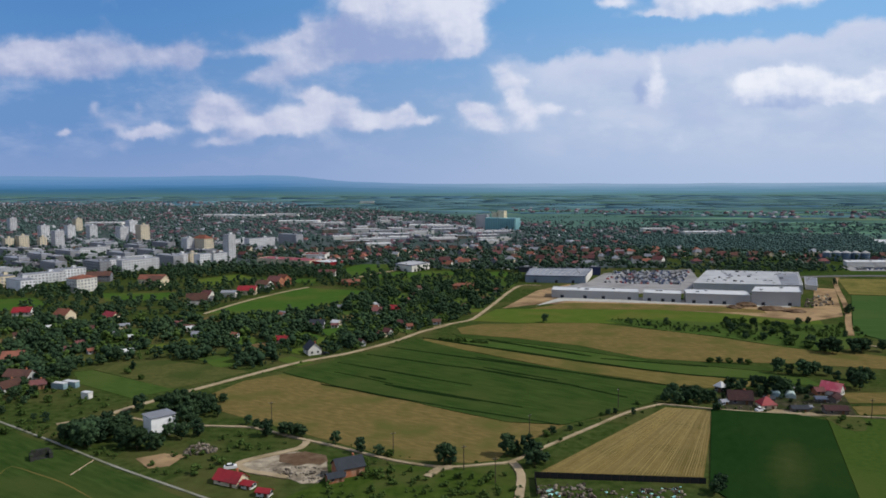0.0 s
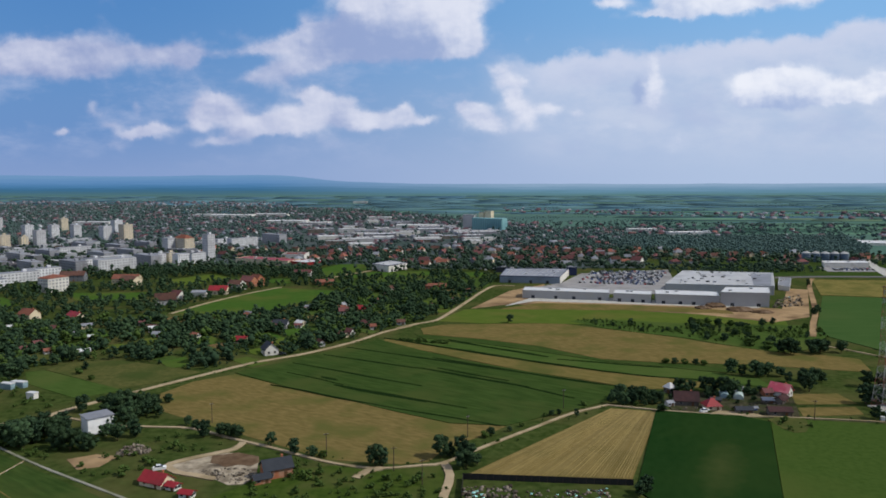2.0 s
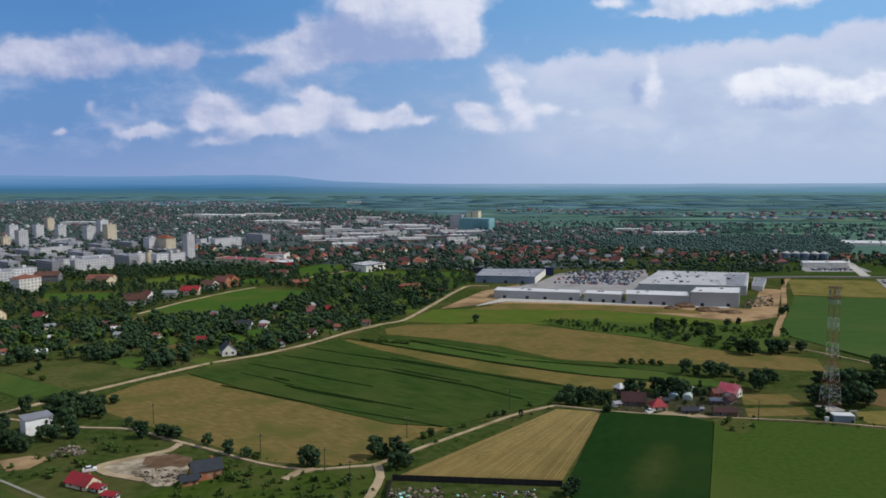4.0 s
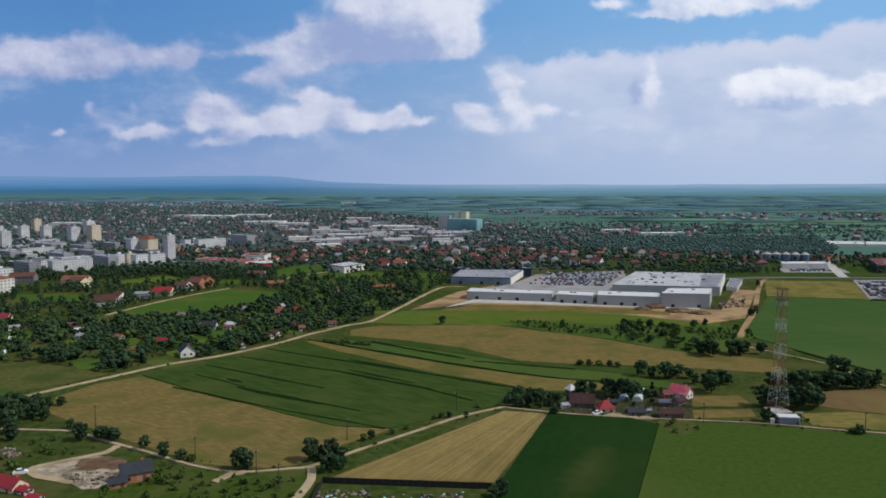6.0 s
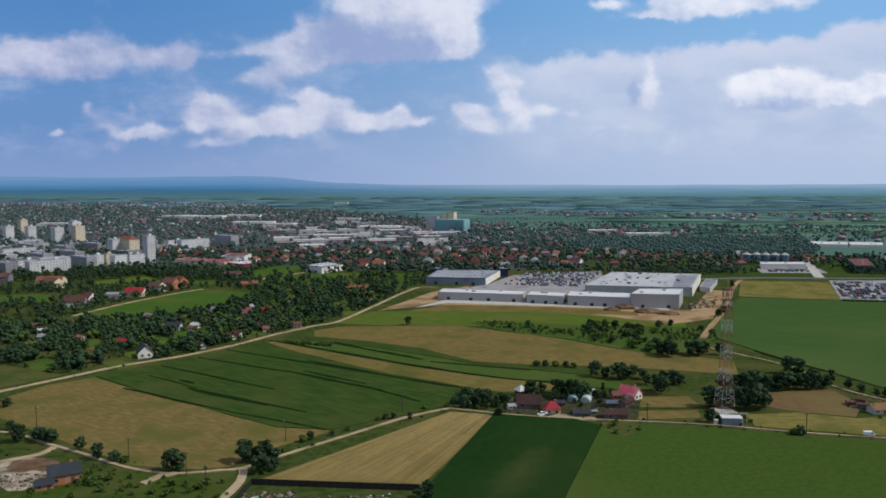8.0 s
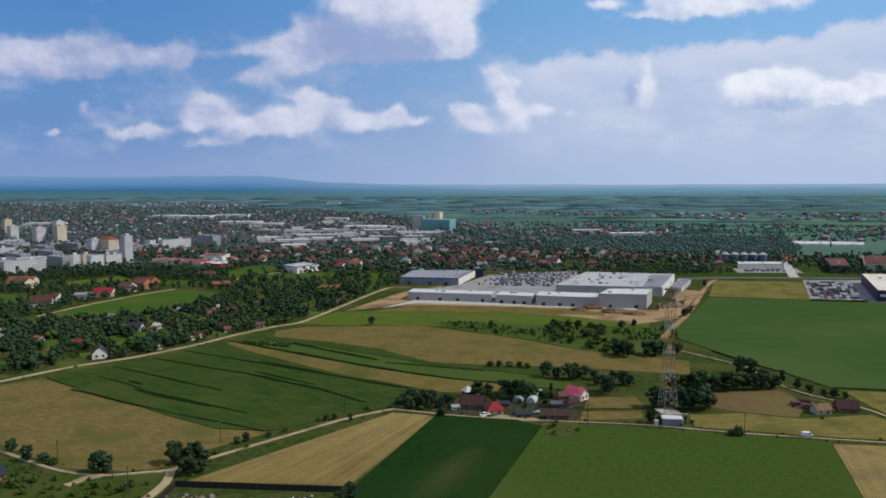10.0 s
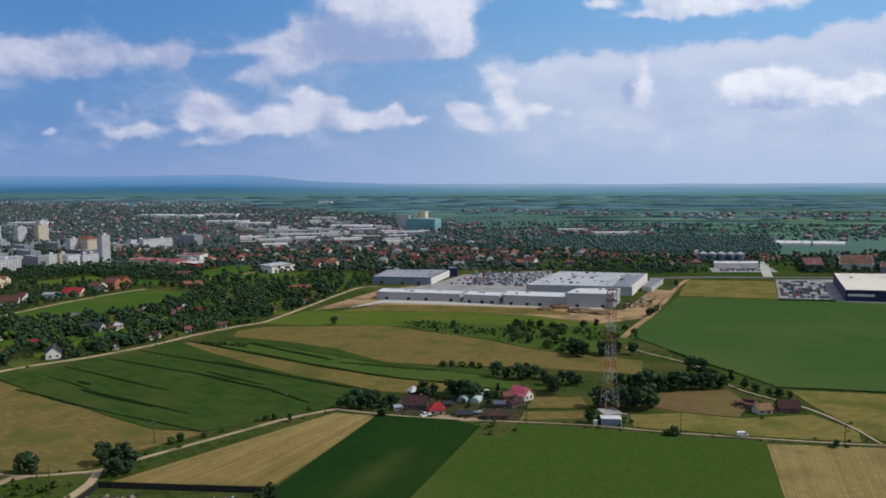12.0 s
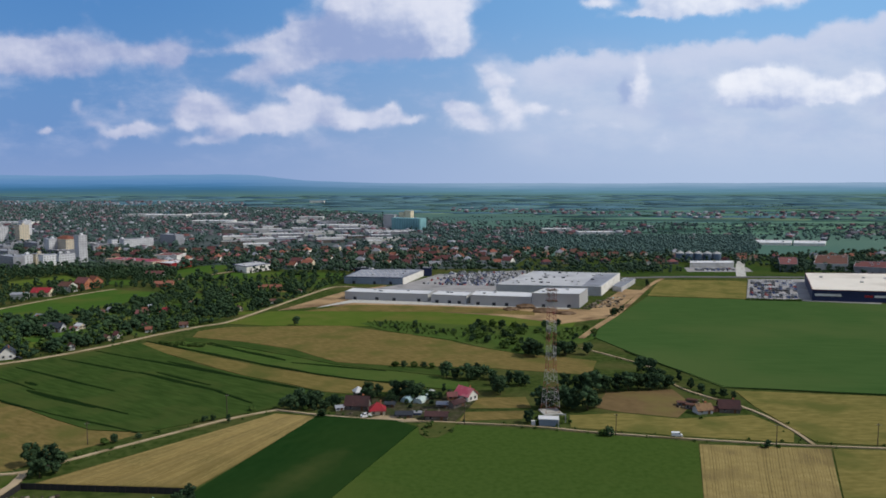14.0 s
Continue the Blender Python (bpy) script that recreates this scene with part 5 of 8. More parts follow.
for (hx, hy), turn, w, d, h, rise, wall, roof, words in (
        ((-235.1, 369.4), 15, 10, 8, 3.4, 3.0, CREAM, ROOF_TILE, "cream house with an orange tile roof among gardens"),
        ((-211.4, 335.9), -10, 13, 7, 2.8, 2.6, GREY_WALL, ROOF_BROWN, "old grey house with a brown tile roof"),
        ((-206.4, 319.0), 70, 10, 6, 2.6, 2.4, GREY_WALL, ROOF_BROWN, "old outhouse with a sagging brown roof"),
        ((-195.1, 322.7), 30, 7, 5, 2.6, 1.6, BRICK, ROOF_MAROON, "small brick cottage with a dark red roof"),
        ((-272.6, 489.5), -20, 11, 9, 4.4, 3.4, CREAM, ROOF_TILE, "yellow rendered house with an orange tile roof"),
        ((-237.4, 483.4), -35, 12, 9, 3.4, 3.4, CREAM, ROOF_RED, "cream house with a red roof among orchard trees"),
        ((-311.5, 506.4), 10, 12, 8, 3.2, 3.0, WHITE, ROOF_RED, "white house with a red roof among trees"),
        ((-204.4, 554.2), 20, 15, 11, 4.2, 4.4, GREY_WALL, ROOF_BROWN, "large house with a dark brown roof at a meadow edge"),
        ((-200.7, 570.2), -30, 10, 8, 5.0, 3.6, WHITE, ROOF_MAROON, "two storey white house with a dark red roof"),
        ((-190.8, 593.1), 0, 12, 8, 4.0, 1.2, WHITE, ROOF_GREY, "flat grey roofed white house beside a drive"),
        ((-179.3, 605.2), 0, 15, 10, 4.0, 3.2, CREAM, ROOF_RED, "cream house with a wide red roof beside a meadow"),
        ((-171.9, 630.9), -20, 12, 10, 5.5, 3.0, WHITE, ROOF_BROWN, "two storey house with a brown roof in a row"),
        ((-166.2, 648.1), -20, 12, 10, 6.0, 4.0, BRICK, ROOF_MAROON, "tall brick house with a dark red roof in a row"),
        ((-161.7, 658.8), -35, 10, 10, 6.0, 4.0, BRICK, ROOF_TILE, "tall brick house with an orange gable roof in a row"),
        ((-133.6, 726.9), 0, 17, 10, 3.6, 2.6, WHITE, ROOF_MAROON, "white bungalow with a dull red roof"),
        ((1.3, 636.9), 2, 19, 9, 3.4, 1.6, BRICK, ROOF_TILE, "long low brick shed with an orange roof among trees"),
        ((-47.5, 522.2), -10, 8, 6, 2.8, 2.2, CREAM, ROOF_RED, "small garden house with a bright red roof"),
        ((-59.8, 515.4), 10, 8, 6, 2.6, 2.0, GREY_WALL, ROOF_MAROON, "small garden house with a dull red roof"),
        ((-105.9, 419.5), -8, 7, 5, 2.4, 1.8, CREAM, ROOF_RED, "small summer house with a red roof under trees"),
        ((4.8, 798.3), -10, 12, 11, 6.5, 3.0, CREAM, ROOF_TILE, "cream two storey house with an orange hipped roof"),
        ((-93.3, 462.7), 0, 9, 7, 3.0, 2.6, GREY_WALL, ROOF_DARK, "dark roofed house hidden among trees"),
        ((-100.4, 662.2), 10, 16, 9, 3.0, 2.0, BRICK, ROOF_TILE, "low brick building with orange roof parts"),
        ((-288.2, 674.5), 0, 24, 11, 4.5, 3.4, CREAM, ROOF_TILE, "long cream house with an orange tile roof"),
        ((-345.1, 686.5), 10, 22, 11, 6.0, 3.4, TOWN_WALL, ROOF_BROWN, "long cream building with a brown roof"),
        ((-275.3, 652.2), -20, 16, 12, 6.0, 3.5, CREAM, ROOF_BROWN, "yellow house with a brown roof"),
        ((198.4, 821.7), 0, 10, 9, 7.0, 3.0, WHITE, ROOF_BROWN, "tall white gabled house at a wood edge"),
        ((225.5, 832.5), -40, 12, 9, 5.0, 4.0, WHITE, ROOF_MAROON, "house with a steep dull red roof at a wood edge")):
    house(hx, hy, turn, w, d, h, rise, wall, roof, words, group="houses among gardens")
for i, (hx, hy) in enumerate(((-185.0, 323.7), (-181.0, 326.5), (-164.8, 308.9))):
    house(hx, hy, -16, 7.0 if i < 2 else 4.0, 2.6, 2.5, 0.0, (POLY_BLUE, POLY_BLUE, WHITE)[i], ROOF_WHITE, "pale container shed with a white flat roof in a garden", name="container", category="container", chimney=False, windows=False)

# summer houses hidden in the orchards
ORCHARD = [(-341.7, 493.6), (-233.8, 481.5), (-177.0, 493.7), (-131.9, 500.0), (-103.2, 536.4), (-77.1, 617.4), (-7.8, 661.7), (49.1, 636.7), (18.0, 533.9), (-25.9, 455.6), (-40.0, 432.1), (-62.6, 400.9), (-88.7, 376.2), (-110.1, 357.5), (-156.2, 380.8), (-184.2, 375.7), (-195.4, 357.0), (-190.5, 313.8), (-209.8, 297.2)]
placed = 0
r_gardens = random.Random(21)
while placed < 46:
    hx, hy = r_gardens.uniform(-330, 60), r_gardens.uniform(300, 660)
    if not inside(hx, hy, ORCHARD) or not clear(hx, hy):
        continue
    placed += 1
    house(hx, hy, r_gardens.uniform(-60, 60), r_gardens.uniform(3.5, 6.5), r_gardens.uniform(3.0, 4.5), 2.3, r_gardens.uniform(0.8, 1.8),
          r_gardens.choice((WHITE, CREAM, GREY_WALL, WHITE)), r_gardens.choice((ROOF_WHITE, ROOF_MAROON, ROOF_GREY, ROOF_TILE, ROOF_BROWN)),
          "small garden hut between orchard trees", name="garden_hut", category="hut", group="garden huts in the orchards", chimney=False)

# ---- retail halls and their car park ----


def hall(name, outline, h, wall, roof, label, bays=8, group="", doors=0, trim=None):
    """A flat hall over a plan outline whose first edge is the front: wall, parapet, roof skin, panel joints and dock doors."""
    cx, cy = sum(p[0] for p in outline) / len(outline), sum(p[1] for p in outline) / len(outline)
    local = [(x - cx, y - cy) for x, y in outline]
    ob = thing(name, cx, cy, 0, 0, label, "hall", group)
    b = bmesh.new()
    prism(b, local, -0.3, h - 0.4)
    part("wall", b, wall, ob)
    b = bmesh.new()
    prism(b, [(x * 0.994, y * 0.994) for x, y in local], h - 0.395, h - 0.1)
    part("roof", b, roof, ob)
    for (ax, ay), (bx, by) in zip(local, local[1:] + local[:1]):
        b = bmesh.new()
        n = math.hypot(bx - ax, by - ay)
        box(b, n + 0.3, 0.4, h - 0.45, h + 0.25, (ax + bx) / 2, (ay + by) / 2, math.atan2(by - ay, bx - ax))
        part("parapet", b, trim or wall, ob)
    (ax, ay), (bx, by) = local[0], local[1]
    ang, n = math.atan2(by - ay, bx - ax), math.hypot(bx - ax, by - ay)
    nx, ny = math.sin(ang), -math.cos(ang)
    if bays:
        b = bmesh.new()
        box(b, 0.25, 0.16, 0, h - 0.5)
        rib = mesh_of(b, "panel_joint", wall)
        for i in range(1, bays):
            u = i / bays
            part("panel_joint", rib, None, ob, at=pose(ax + (bx - ax) * u + nx * 0.04, ay + (by - ay) * u + ny * 0.04, 0, 0, 0, math.degrees(ang)))
    if doors:
        b = bmesh.new()
        box(b, 2.6, 0.3, 0, 2.6)
        leaf = mesh_of(b, "dock_door", ROOF_DARK)
        for i in range(doors):
            u = (i + 0.5) / doors + 0.1 * math.sin(i * 2.4) / doors
            part("dock_door", leaf, None, ob, at=pose(ax + (bx - ax) * u + nx * 0.08, ay + (by - ay) * u + ny * 0.08, 0, 0, 0, math.degrees(ang)))
    b = bmesh.new()
    box(b, 2.4, 1.6, -0.1, 1.1)
    unit = mesh_of(b, "roof_unit", GREY_WALL)
    r = random.Random(name + str(round(cx)))
    for i in range(max(2, int(n / 16))):
        u, w = r.uniform(0.1, 0.9), r.uniform(0.2, 0.8)
        p = Vector(local[0]).lerp(Vector(local[1]), u).lerp(Vector(local[3]).lerp(Vector(local[2]), u), w)
        part("roof_unit", unit, None, ob, at=pose(p.x, p.y, h - 0.1, 0, 0, math.degrees(ang)))
    BARE.append(list(outline))
    return ob


def deep(a, b, depth):
    """A rectangle behind the front edge a-b."""
    a, b = Vector(a), Vector(b)
    d = (b - a).normalized()
    n = Vector((-d.y, d.x)) * depth
    return [tuple(a), tuple(b), tuple(b + n), tuple(a + n)]


hall("retail_hall", deep((73.1, 589.4), (139.6, 575.1), 20), 6.3, PALE_CLADDING, ROOF_WHITE, "long grey clad retail hall with a white roof", 10, doors=4)
hall("retail_hall", deep((142.4, 572.3), (169.4, 564.1), 20), 6.6, PALE_CLADDING, ROOF_WHITE, "short grey clad retail hall with a white roof", 5, doors=3)
hall("retail_hall", deep((172.5, 561.5), (217.5, 551.0), 24), 7.6, PALE_CLADDING, ROOF_WHITE, "grey clad retail hall with a bright white roof", 8, doors=4)
hall("retail_hall", [(217.9, 551.0), (252.6, 546.2), (264.9, 576.9), (231.5, 577.6)], 10.6, PALE_CLADDING, ROOF_WHITE, "tall grey clad hall with a bright white roof", 6, doors=2)
mall = hall("shopping_hall", [(196.2, 619.5), (280.9, 605.2), (317.4, 693.9), (239.4, 712.4)], 7.5, GREY_WALL, ROOF_LIGHT, "large grey shopping hall with a pale flat roof", 10)
mx, my = mall.location.x, mall.location.y
b = bmesh.new()
prism(b, [(x - mx, y - my) for x, y in ((266.9, 611.9), (280.2, 608.5), (313.8, 687.6), (295.3, 689.9))], 7.395, 7.45)
part("roof_patch", b, ROOF_GREY, mall, "dark grey roof felt")
# thin sheet over the right end, its sunlit brightness put in as white
b = bmesh.new()
prism(b, [(x - mx, y - my) for x, y in ((281.2, 605.2), (317.7, 693.8), (318.0, 693.8), (281.5, 605.2))], -0.2, 7.9)
part("end_wall", b, WHITE, mall, "end wall in its sunlit white")
for k in range(26):
    b = bmesh.new()
    box(b, rng.uniform(1.5, 3.2), rng.uniform(1.2, 2.0), -0.1, rng.uniform(0.5, 1.2))
    q = Vector((202.7, 629.7)).lerp(Vector((276.9, 615.1)), rng.random()).lerp(Vector((243.7, 703.5)).lerp(Vector((307.0, 685.6)), rng.random()), rng.random())
    part("skylight", b, GREY_WALL if k % 3 else ROOF_DARK, mall, at=pose(q.x - mx, q.y - my, 7.4))
west_hall = hall("retail_hall", [(60.3, 681.1), (114.5, 672.4), (132.4, 736.8), (70.2, 737.7)], 6.4, SLATE_WALL, ROOF_GREY, "retail hall with grey roof and dark blue fascia", 8, trim=BLUE, doors=3)
hall("service_annex", [(297.8, 636.0), (303.1, 625.8), (328.7, 679.8), (321.3, 687.9)], 4.0, GREY_WALL, ROOF_GREY, "low grey service annex beside a shopping hall", 3)
wx, wy = west_hall.location.x, west_hall.location.y
b = bmesh.new()
prism(b, [(x - wx, y - wy) for x, y in ((114.8, 672.4), (132.7, 736.8), (133.2, 736.8), (115.2, 672.4))], -0.2, 6.2)
part("shop_front", b, WHITE, west_hall, "white glazed shop front")
for k in range(7):
    q = Vector((112.7, 721.0)).lerp(Vector((131.6, 790.1)), 0.1 + 0.12 * k)
    b = bmesh.new()
    box(b, 0.6, 3.4, 0, 3.4 if k % 2 else 2.6)
    part("shop_window", b, GLASS if k % 3 else ROOF_RED, west_hall, at=pose(q.x - wx, q.y - wy, 0.2, 0, 0, -20))
for k in range(36):
    q = Vector((64.2, 687.2)).lerp(Vector((109.9, 680.4)), (k % 9 + 0.5) / 9).lerp(Vector((73.2, 730.7)).lerp(Vector((127.0, 729.9)), (k % 9 + 0.5) / 9), (k // 9 + 0.5) / 4)
    b = bmesh.new()
    box(b, 2.6, 1.4, -0.1, 0.35)
    part("skylight", b, ROOF_WHITE, west_hall, at=pose(q.x - wx, q.y - wy, 6.3))
hall("sign_tower", deep((131.3, 733.6), (140.3, 733.5), 8), 8.0, BLUE, ROOF_GREY, "dark blue cube shaped sign tower beside a retail hall", 0)
hall("fuel_canopy", deep((61.1, 757.1), (75.0, 756.9), 12), 5.0, ROOF_DARK, ROOF_DARK, "dark flat canopy beside a retail hall", 0, trim=ROOF_DARK)
hall("fuel_kiosk", deep((75.6, 756.9), (79.7, 756.8), 9), 4.2, WHITE, ROOF_WHITE, "small white kiosk beside a dark canopy", 0)
hall("store_hall", [(441.0, 577.7), (520.0, 561.0), (574.0, 675.3), (487.1, 683.9)], 9.0, BLUE, material("cream_roof_skin", (0.58, 0.53, 0.45), (0.66, 0.61, 0.53), 0.05, 0.7, stain=(0.5, 0.45, 0.38), stain_scale=0.03), "dark blue store hall with a cream roof and a red edge", 12, trim=ROOF_MAROON)
hall("depot_hall", [(-50.0, 757.0), (-32.7, 788.0), (-52.4, 808.0), (-69.7, 777.0)], 7.0, WHITE, ROOF_LIGHT, "white depot hall with a pale roof and a dark blue edge", 5, trim=BLUE, doors=3)
hall("warehouse", [(420.4, 803.3), (468.0, 802.6), (475.4, 823.2), (427.4, 824.0)], 5.0, WHITE, ROOF_WHITE, "long white warehouse with a white roof", 6)
hall("warehouse", [(606.6, 1080.9), (656.3, 1070.5), (680.8, 1119.0), (629.1, 1130.4)], 3.6, WHITE, ROOF_WHITE, "long white sheds in line beyond a wood", 6)
hall("warehouse", [(659.6, 1070.4), (700.2, 1060.3), (726.5, 1107.9), (684.2, 1118.9)], 3.6, WHITE, ROOF_WHITE, "long white sheds in line beyond a wood", 6)
hall("depot_hall", [(498.8, 760.3), (517.3, 760.1), (550.5, 832.0), (529.0, 832.3)], 8.0, material("green_cladding", (0.045, 0.075, 0.075), (0.07, 0.10, 0.10), 0.3, 0.6), ROOF_MAROON, "depot with a dark green front, dull red roof and red eaves", 4)
hall("depot_hall", [(568.8, 750.0), (614.6, 722.7), (655.9, 787.5), (598.8, 798.6)], 7.0, PANEL_GREY, ROOF_MAROON, "depot with grey walls and a wide dull red roof", 6)
hall("depot_hall", [(543.1, 779.1), (573.4, 768.8), (626.6, 866.1), (590.4, 866.7)], 7.0, GREY_WALL, ROOF_BROWN, "brown roofed depot beside a main road", 6)

# store front signs: plain white and red shapes
sx, sy = (441.0, 577.7)
ex, ey = (520.0, 561.0)
ang = math.atan2(ey - sy, ex - sx)
for u, w, h, z, mat, words in ((0.14, 19, 1.8, 4.2, WHITE, "long white sign panel on a store front"), (0.50, 6, 1.6, 4.0, ROOF_RED, "red sign panel on a store front"), (0.60, 8, 1.6, 4.0, WHITE, "white sign panel on a store front")):
    b = bmesh.new()
    box(b, w, 0.3, 0, h)
    ob = thing("store_sign", sx + (ex - sx) * u + math.sin(ang) * 0.2, sy + (ey - sy) * u - math.cos(ang) * 0.2, z, math.degrees(ang), words, "sign")
    part("panel", b, mat, ob)

# ---- cars ----


def car_meshes(paint):
    side = [(-2.15, 0.0), (-2.1, 0.85), (-1.3, 0.95), (1.0, 0.98), (2.0, 0.8), (2.15, 0.0)]
    roof = [(-1.55, 0.95), (-1.0, 1.45), (0.35, 1.45), (1.05, 0.98)]
    out = []
    for shape, half, mat in ((side, 0.85, paint), (roof, 0.72, GLASS)):
        b = bmesh.new()
        l = [b.verts.new((x, -half, z)) for x, z in shape]
        r = [b.verts.new((x, half * (1 if mat is paint else 1), z)) for x, z in shape]
        n = len(l)
        b.faces.new(l), b.faces.new(r[::-1])
        for i in range(n):
            b.faces.new((l[i], r[i], r[(i + 1) % n], l[(i + 1) % n]))
        out.append(mesh_of(b, "body" if mat is paint else "cabin", mat))
    b = bmesh.new()
    box(b, 1.35, 1.3, 1.44, 1.5, -0.32)
    out.append(mesh_of(b, "roof", paint))
    return out


b = bmesh.new()
bmesh.ops.create_cone(b, cap_ends=True, segments=8, radius1=0.32, radius2=0.32, depth=0.22, matrix=pose(0, 0, 0.32, 90, 0, 0))
WHEEL = mesh_of(b, "wheel", TYRE)
CAR_WORDS = ["white parked car", "silver parked car", "black parked car", "dark grey parked car", "blue parked car", "red parked car"]


def car(kind, x, y, z, turn, group):
    ob = thing("car", x, y, z, turn, CAR_WORDS[kind] + " on a paved car park", "car", group)
    for n, me in zip(("body", "cabin", "roof"), CAR_MESHES[kind]):
        part(n, me, None, ob)
    return ob


CAR_MESHES = [car_meshes(p) for p in CAR_PAINTS]
FIRST_CAR = {}


def park(kind, x, y, z, turn, group):
    if (kind, group) not in FIRST_CAR:
        FIRST_CAR[kind, group] = car(kind, x, y, z, turn, group)
    else:
        copy_thing(FIRST_CAR[kind, group], pose(x, y, z, 0, 0, turn))


def park_rows(a, b, c, d, rows, per_row, share, z, seed, group):
    r = random.Random(seed)
    a, b, c, d = [Vector(q) for q in (a, b, c, d)]
    for i in range(rows):
        p, q = a.lerp(d, (i + 0.5) / rows), b.lerp(c, (i + 0.5) / rows)
        ang = math.degrees(math.atan2(q.y - p.y, q.x - p.x))
        for j in range(per_row):
            if r.random() < share:
                s = p.lerp(q, (j + 0.5) / per_row)
                park(r.choice((0, 0, 0, 1, 1, 2, 2, 2, 3, 3, 3, 4, 4, 5)), s.x, s.y, z, ang + 90 + r.uniform(-3, 3), group)


park_rows((146.9, 668.2), (198.4, 660.6), (239.8, 765.5), (174.4, 766.1), 10, 26, 0.74, 0.26, 5, "cars on the mall car park")
park_rows((131.2, 672.0), (147.7, 671.9), (176.7, 771.0), (158.7, 761.4), 8, 8, 0.36, 0.26, 8, "cars on the mall car park")
park_rows((396.6, 589.4), (433.9, 586.1), (482.4, 691.7), (440.2, 692.3), 9, 13, 0.72, 0.26, 6, "cars on the store car park")
park_rows((415.1, 771.1), (456.2, 770.5), (464.0, 790.3), (421.8, 790.9), 2, 18, 0.8, 0.16, 9, "cars before the white warehouse")
park_rows((42.6, 777.0), (72.5, 771.6), (72.5, 791.7), (43.3, 792.2), 2, 14, 0.7, 0.0, 10, "cars beside the retail hall")

# ---- silos and the tall mill ----
for i in range(5):
    sx, sy = Vector((428.6, 863.2)).lerp(Vector((469.1, 856.5)), i / 4)
    ob = thing("grain_silo", sx, sy, 0, 0, "round galvanised steel grain silo with a conical roof", "silo", "row of grain silos")
    b = bmesh.new()
    bmesh.ops.create_cone(b, cap_ends=True, segments=20, radius1=5.0, radius2=5.0, depth=10.0, matrix=Matrix.Translation((0, 0, 4.9)))
    part("drum", b, STEEL_BLUE, ob)
    b = bmesh.new()
    bmesh.ops.create_cone(b, cap_ends=True, segments=20, radius1=5.2, radius2=0.5, depth=2.6, matrix=Matrix.Translation((0, 0, 11.2)))
    part("roof", b, STEEL_WHITE, ob)
    for k in range(4):
        b = bmesh.new()
        bmesh.ops.create_cone(b, cap_ends=True, segments=20, radius1=5.08, radius2=5.08, depth=0.25, matrix=Matrix.Translation((0, 0, 1.8 + 2.2 * k)))
        part("hoop", b, STEEL_WHITE, ob)
mill = thing("grain_mill", *(85.3, 1435.8), 0, -30, "tall teal grain mill of ribbed bins with a cream lift tower", "mill")
b = bmesh.new()
box(b, 66, 22, -0.3, 23)
part("body", b, TEAL, mill)
for i in range(16):
    b = bmesh.new()
    bmesh.ops.create_cone(b, cap_ends=True, segments=10, radius1=1.9, radius2=1.9, depth=22.5, matrix=Matrix.Translation((-30 + 4 * i, -11, 11.25)))
    part("bin", b, TEAL, mill)
for w, d, z, xx, yy, mat in ((14, 12, 36, -8, 14, CREAM), (10, 10, 33, -22, 12, CREAM), (26, 10, 28, -46, 4, GREY_WALL), (30, 12, 3, 0, 0, None)):
    if mat:
        b = bmesh.new()
        box(b, w, d, -0.3, z, xx, yy)
        part("tower", b, mat, mill)
        b = bmesh.new()
        box(b, w + 0.6, d + 0.6, z, z + 0.5, xx, yy)
        part("tower_roof", b, ROOF_GREY, mill)

# ---- apartment blocks ----
GLAZING = {}


def glazing(n, span):
    if (n, span) not in GLAZING:
        b = bmesh.new()
        for i in range(n):
            box(b, min(1.7, span / n * 0.6), 0.12, 0, 1.5, (i + 0.5) / n * span - span / 2)
        GLAZING[n, span] = mesh_of(b, "glazing", PANE_GREY)
    return GLAZING[n, span]


def block(x, y, turn, w, d, floors, wall, label, roof=None, rise=0.0):
    h = floors * 2.8 + 0.8
    ob = thing("apartment_block", x, y, 0, turn, label, "apartment block", "apartment blocks of the town")
    b = bmesh.new()
    box(b, w, d, -0.3, h)
    part("wall", b, wall, ob)
    part("roof", roof_mesh(w, d, h, rise, roof or ROOF_GREY, hip=rise > 0), None, ob)
    b = bmesh.new()
    box(b, 3.4, 3.0, 0, 2.2)
    if not rise:
        part("stair_head", b, wall, ob, at=pose(w * 0.2, 0, h + 0.3))
    nw, nd = max(2, round(w / 3.2)), max(2, round(d / 3.6))
    for fl in range(floors):
        z = 0.9 + 2.8 * fl
        tagged(part("glazing", glazing(nw, w), None, ob, at=pose(0, -d / 2 - 0.03, z)), kind="stuff")
        tagged(part("glazing", glazing(nd, d), None, ob, at=pose(w / 2 + 0.03, 0, z, 0, 0, 90)), kind="stuff")
    FOOT.append((x, y, 0.55 * max(w, d) + 2))
    return ob


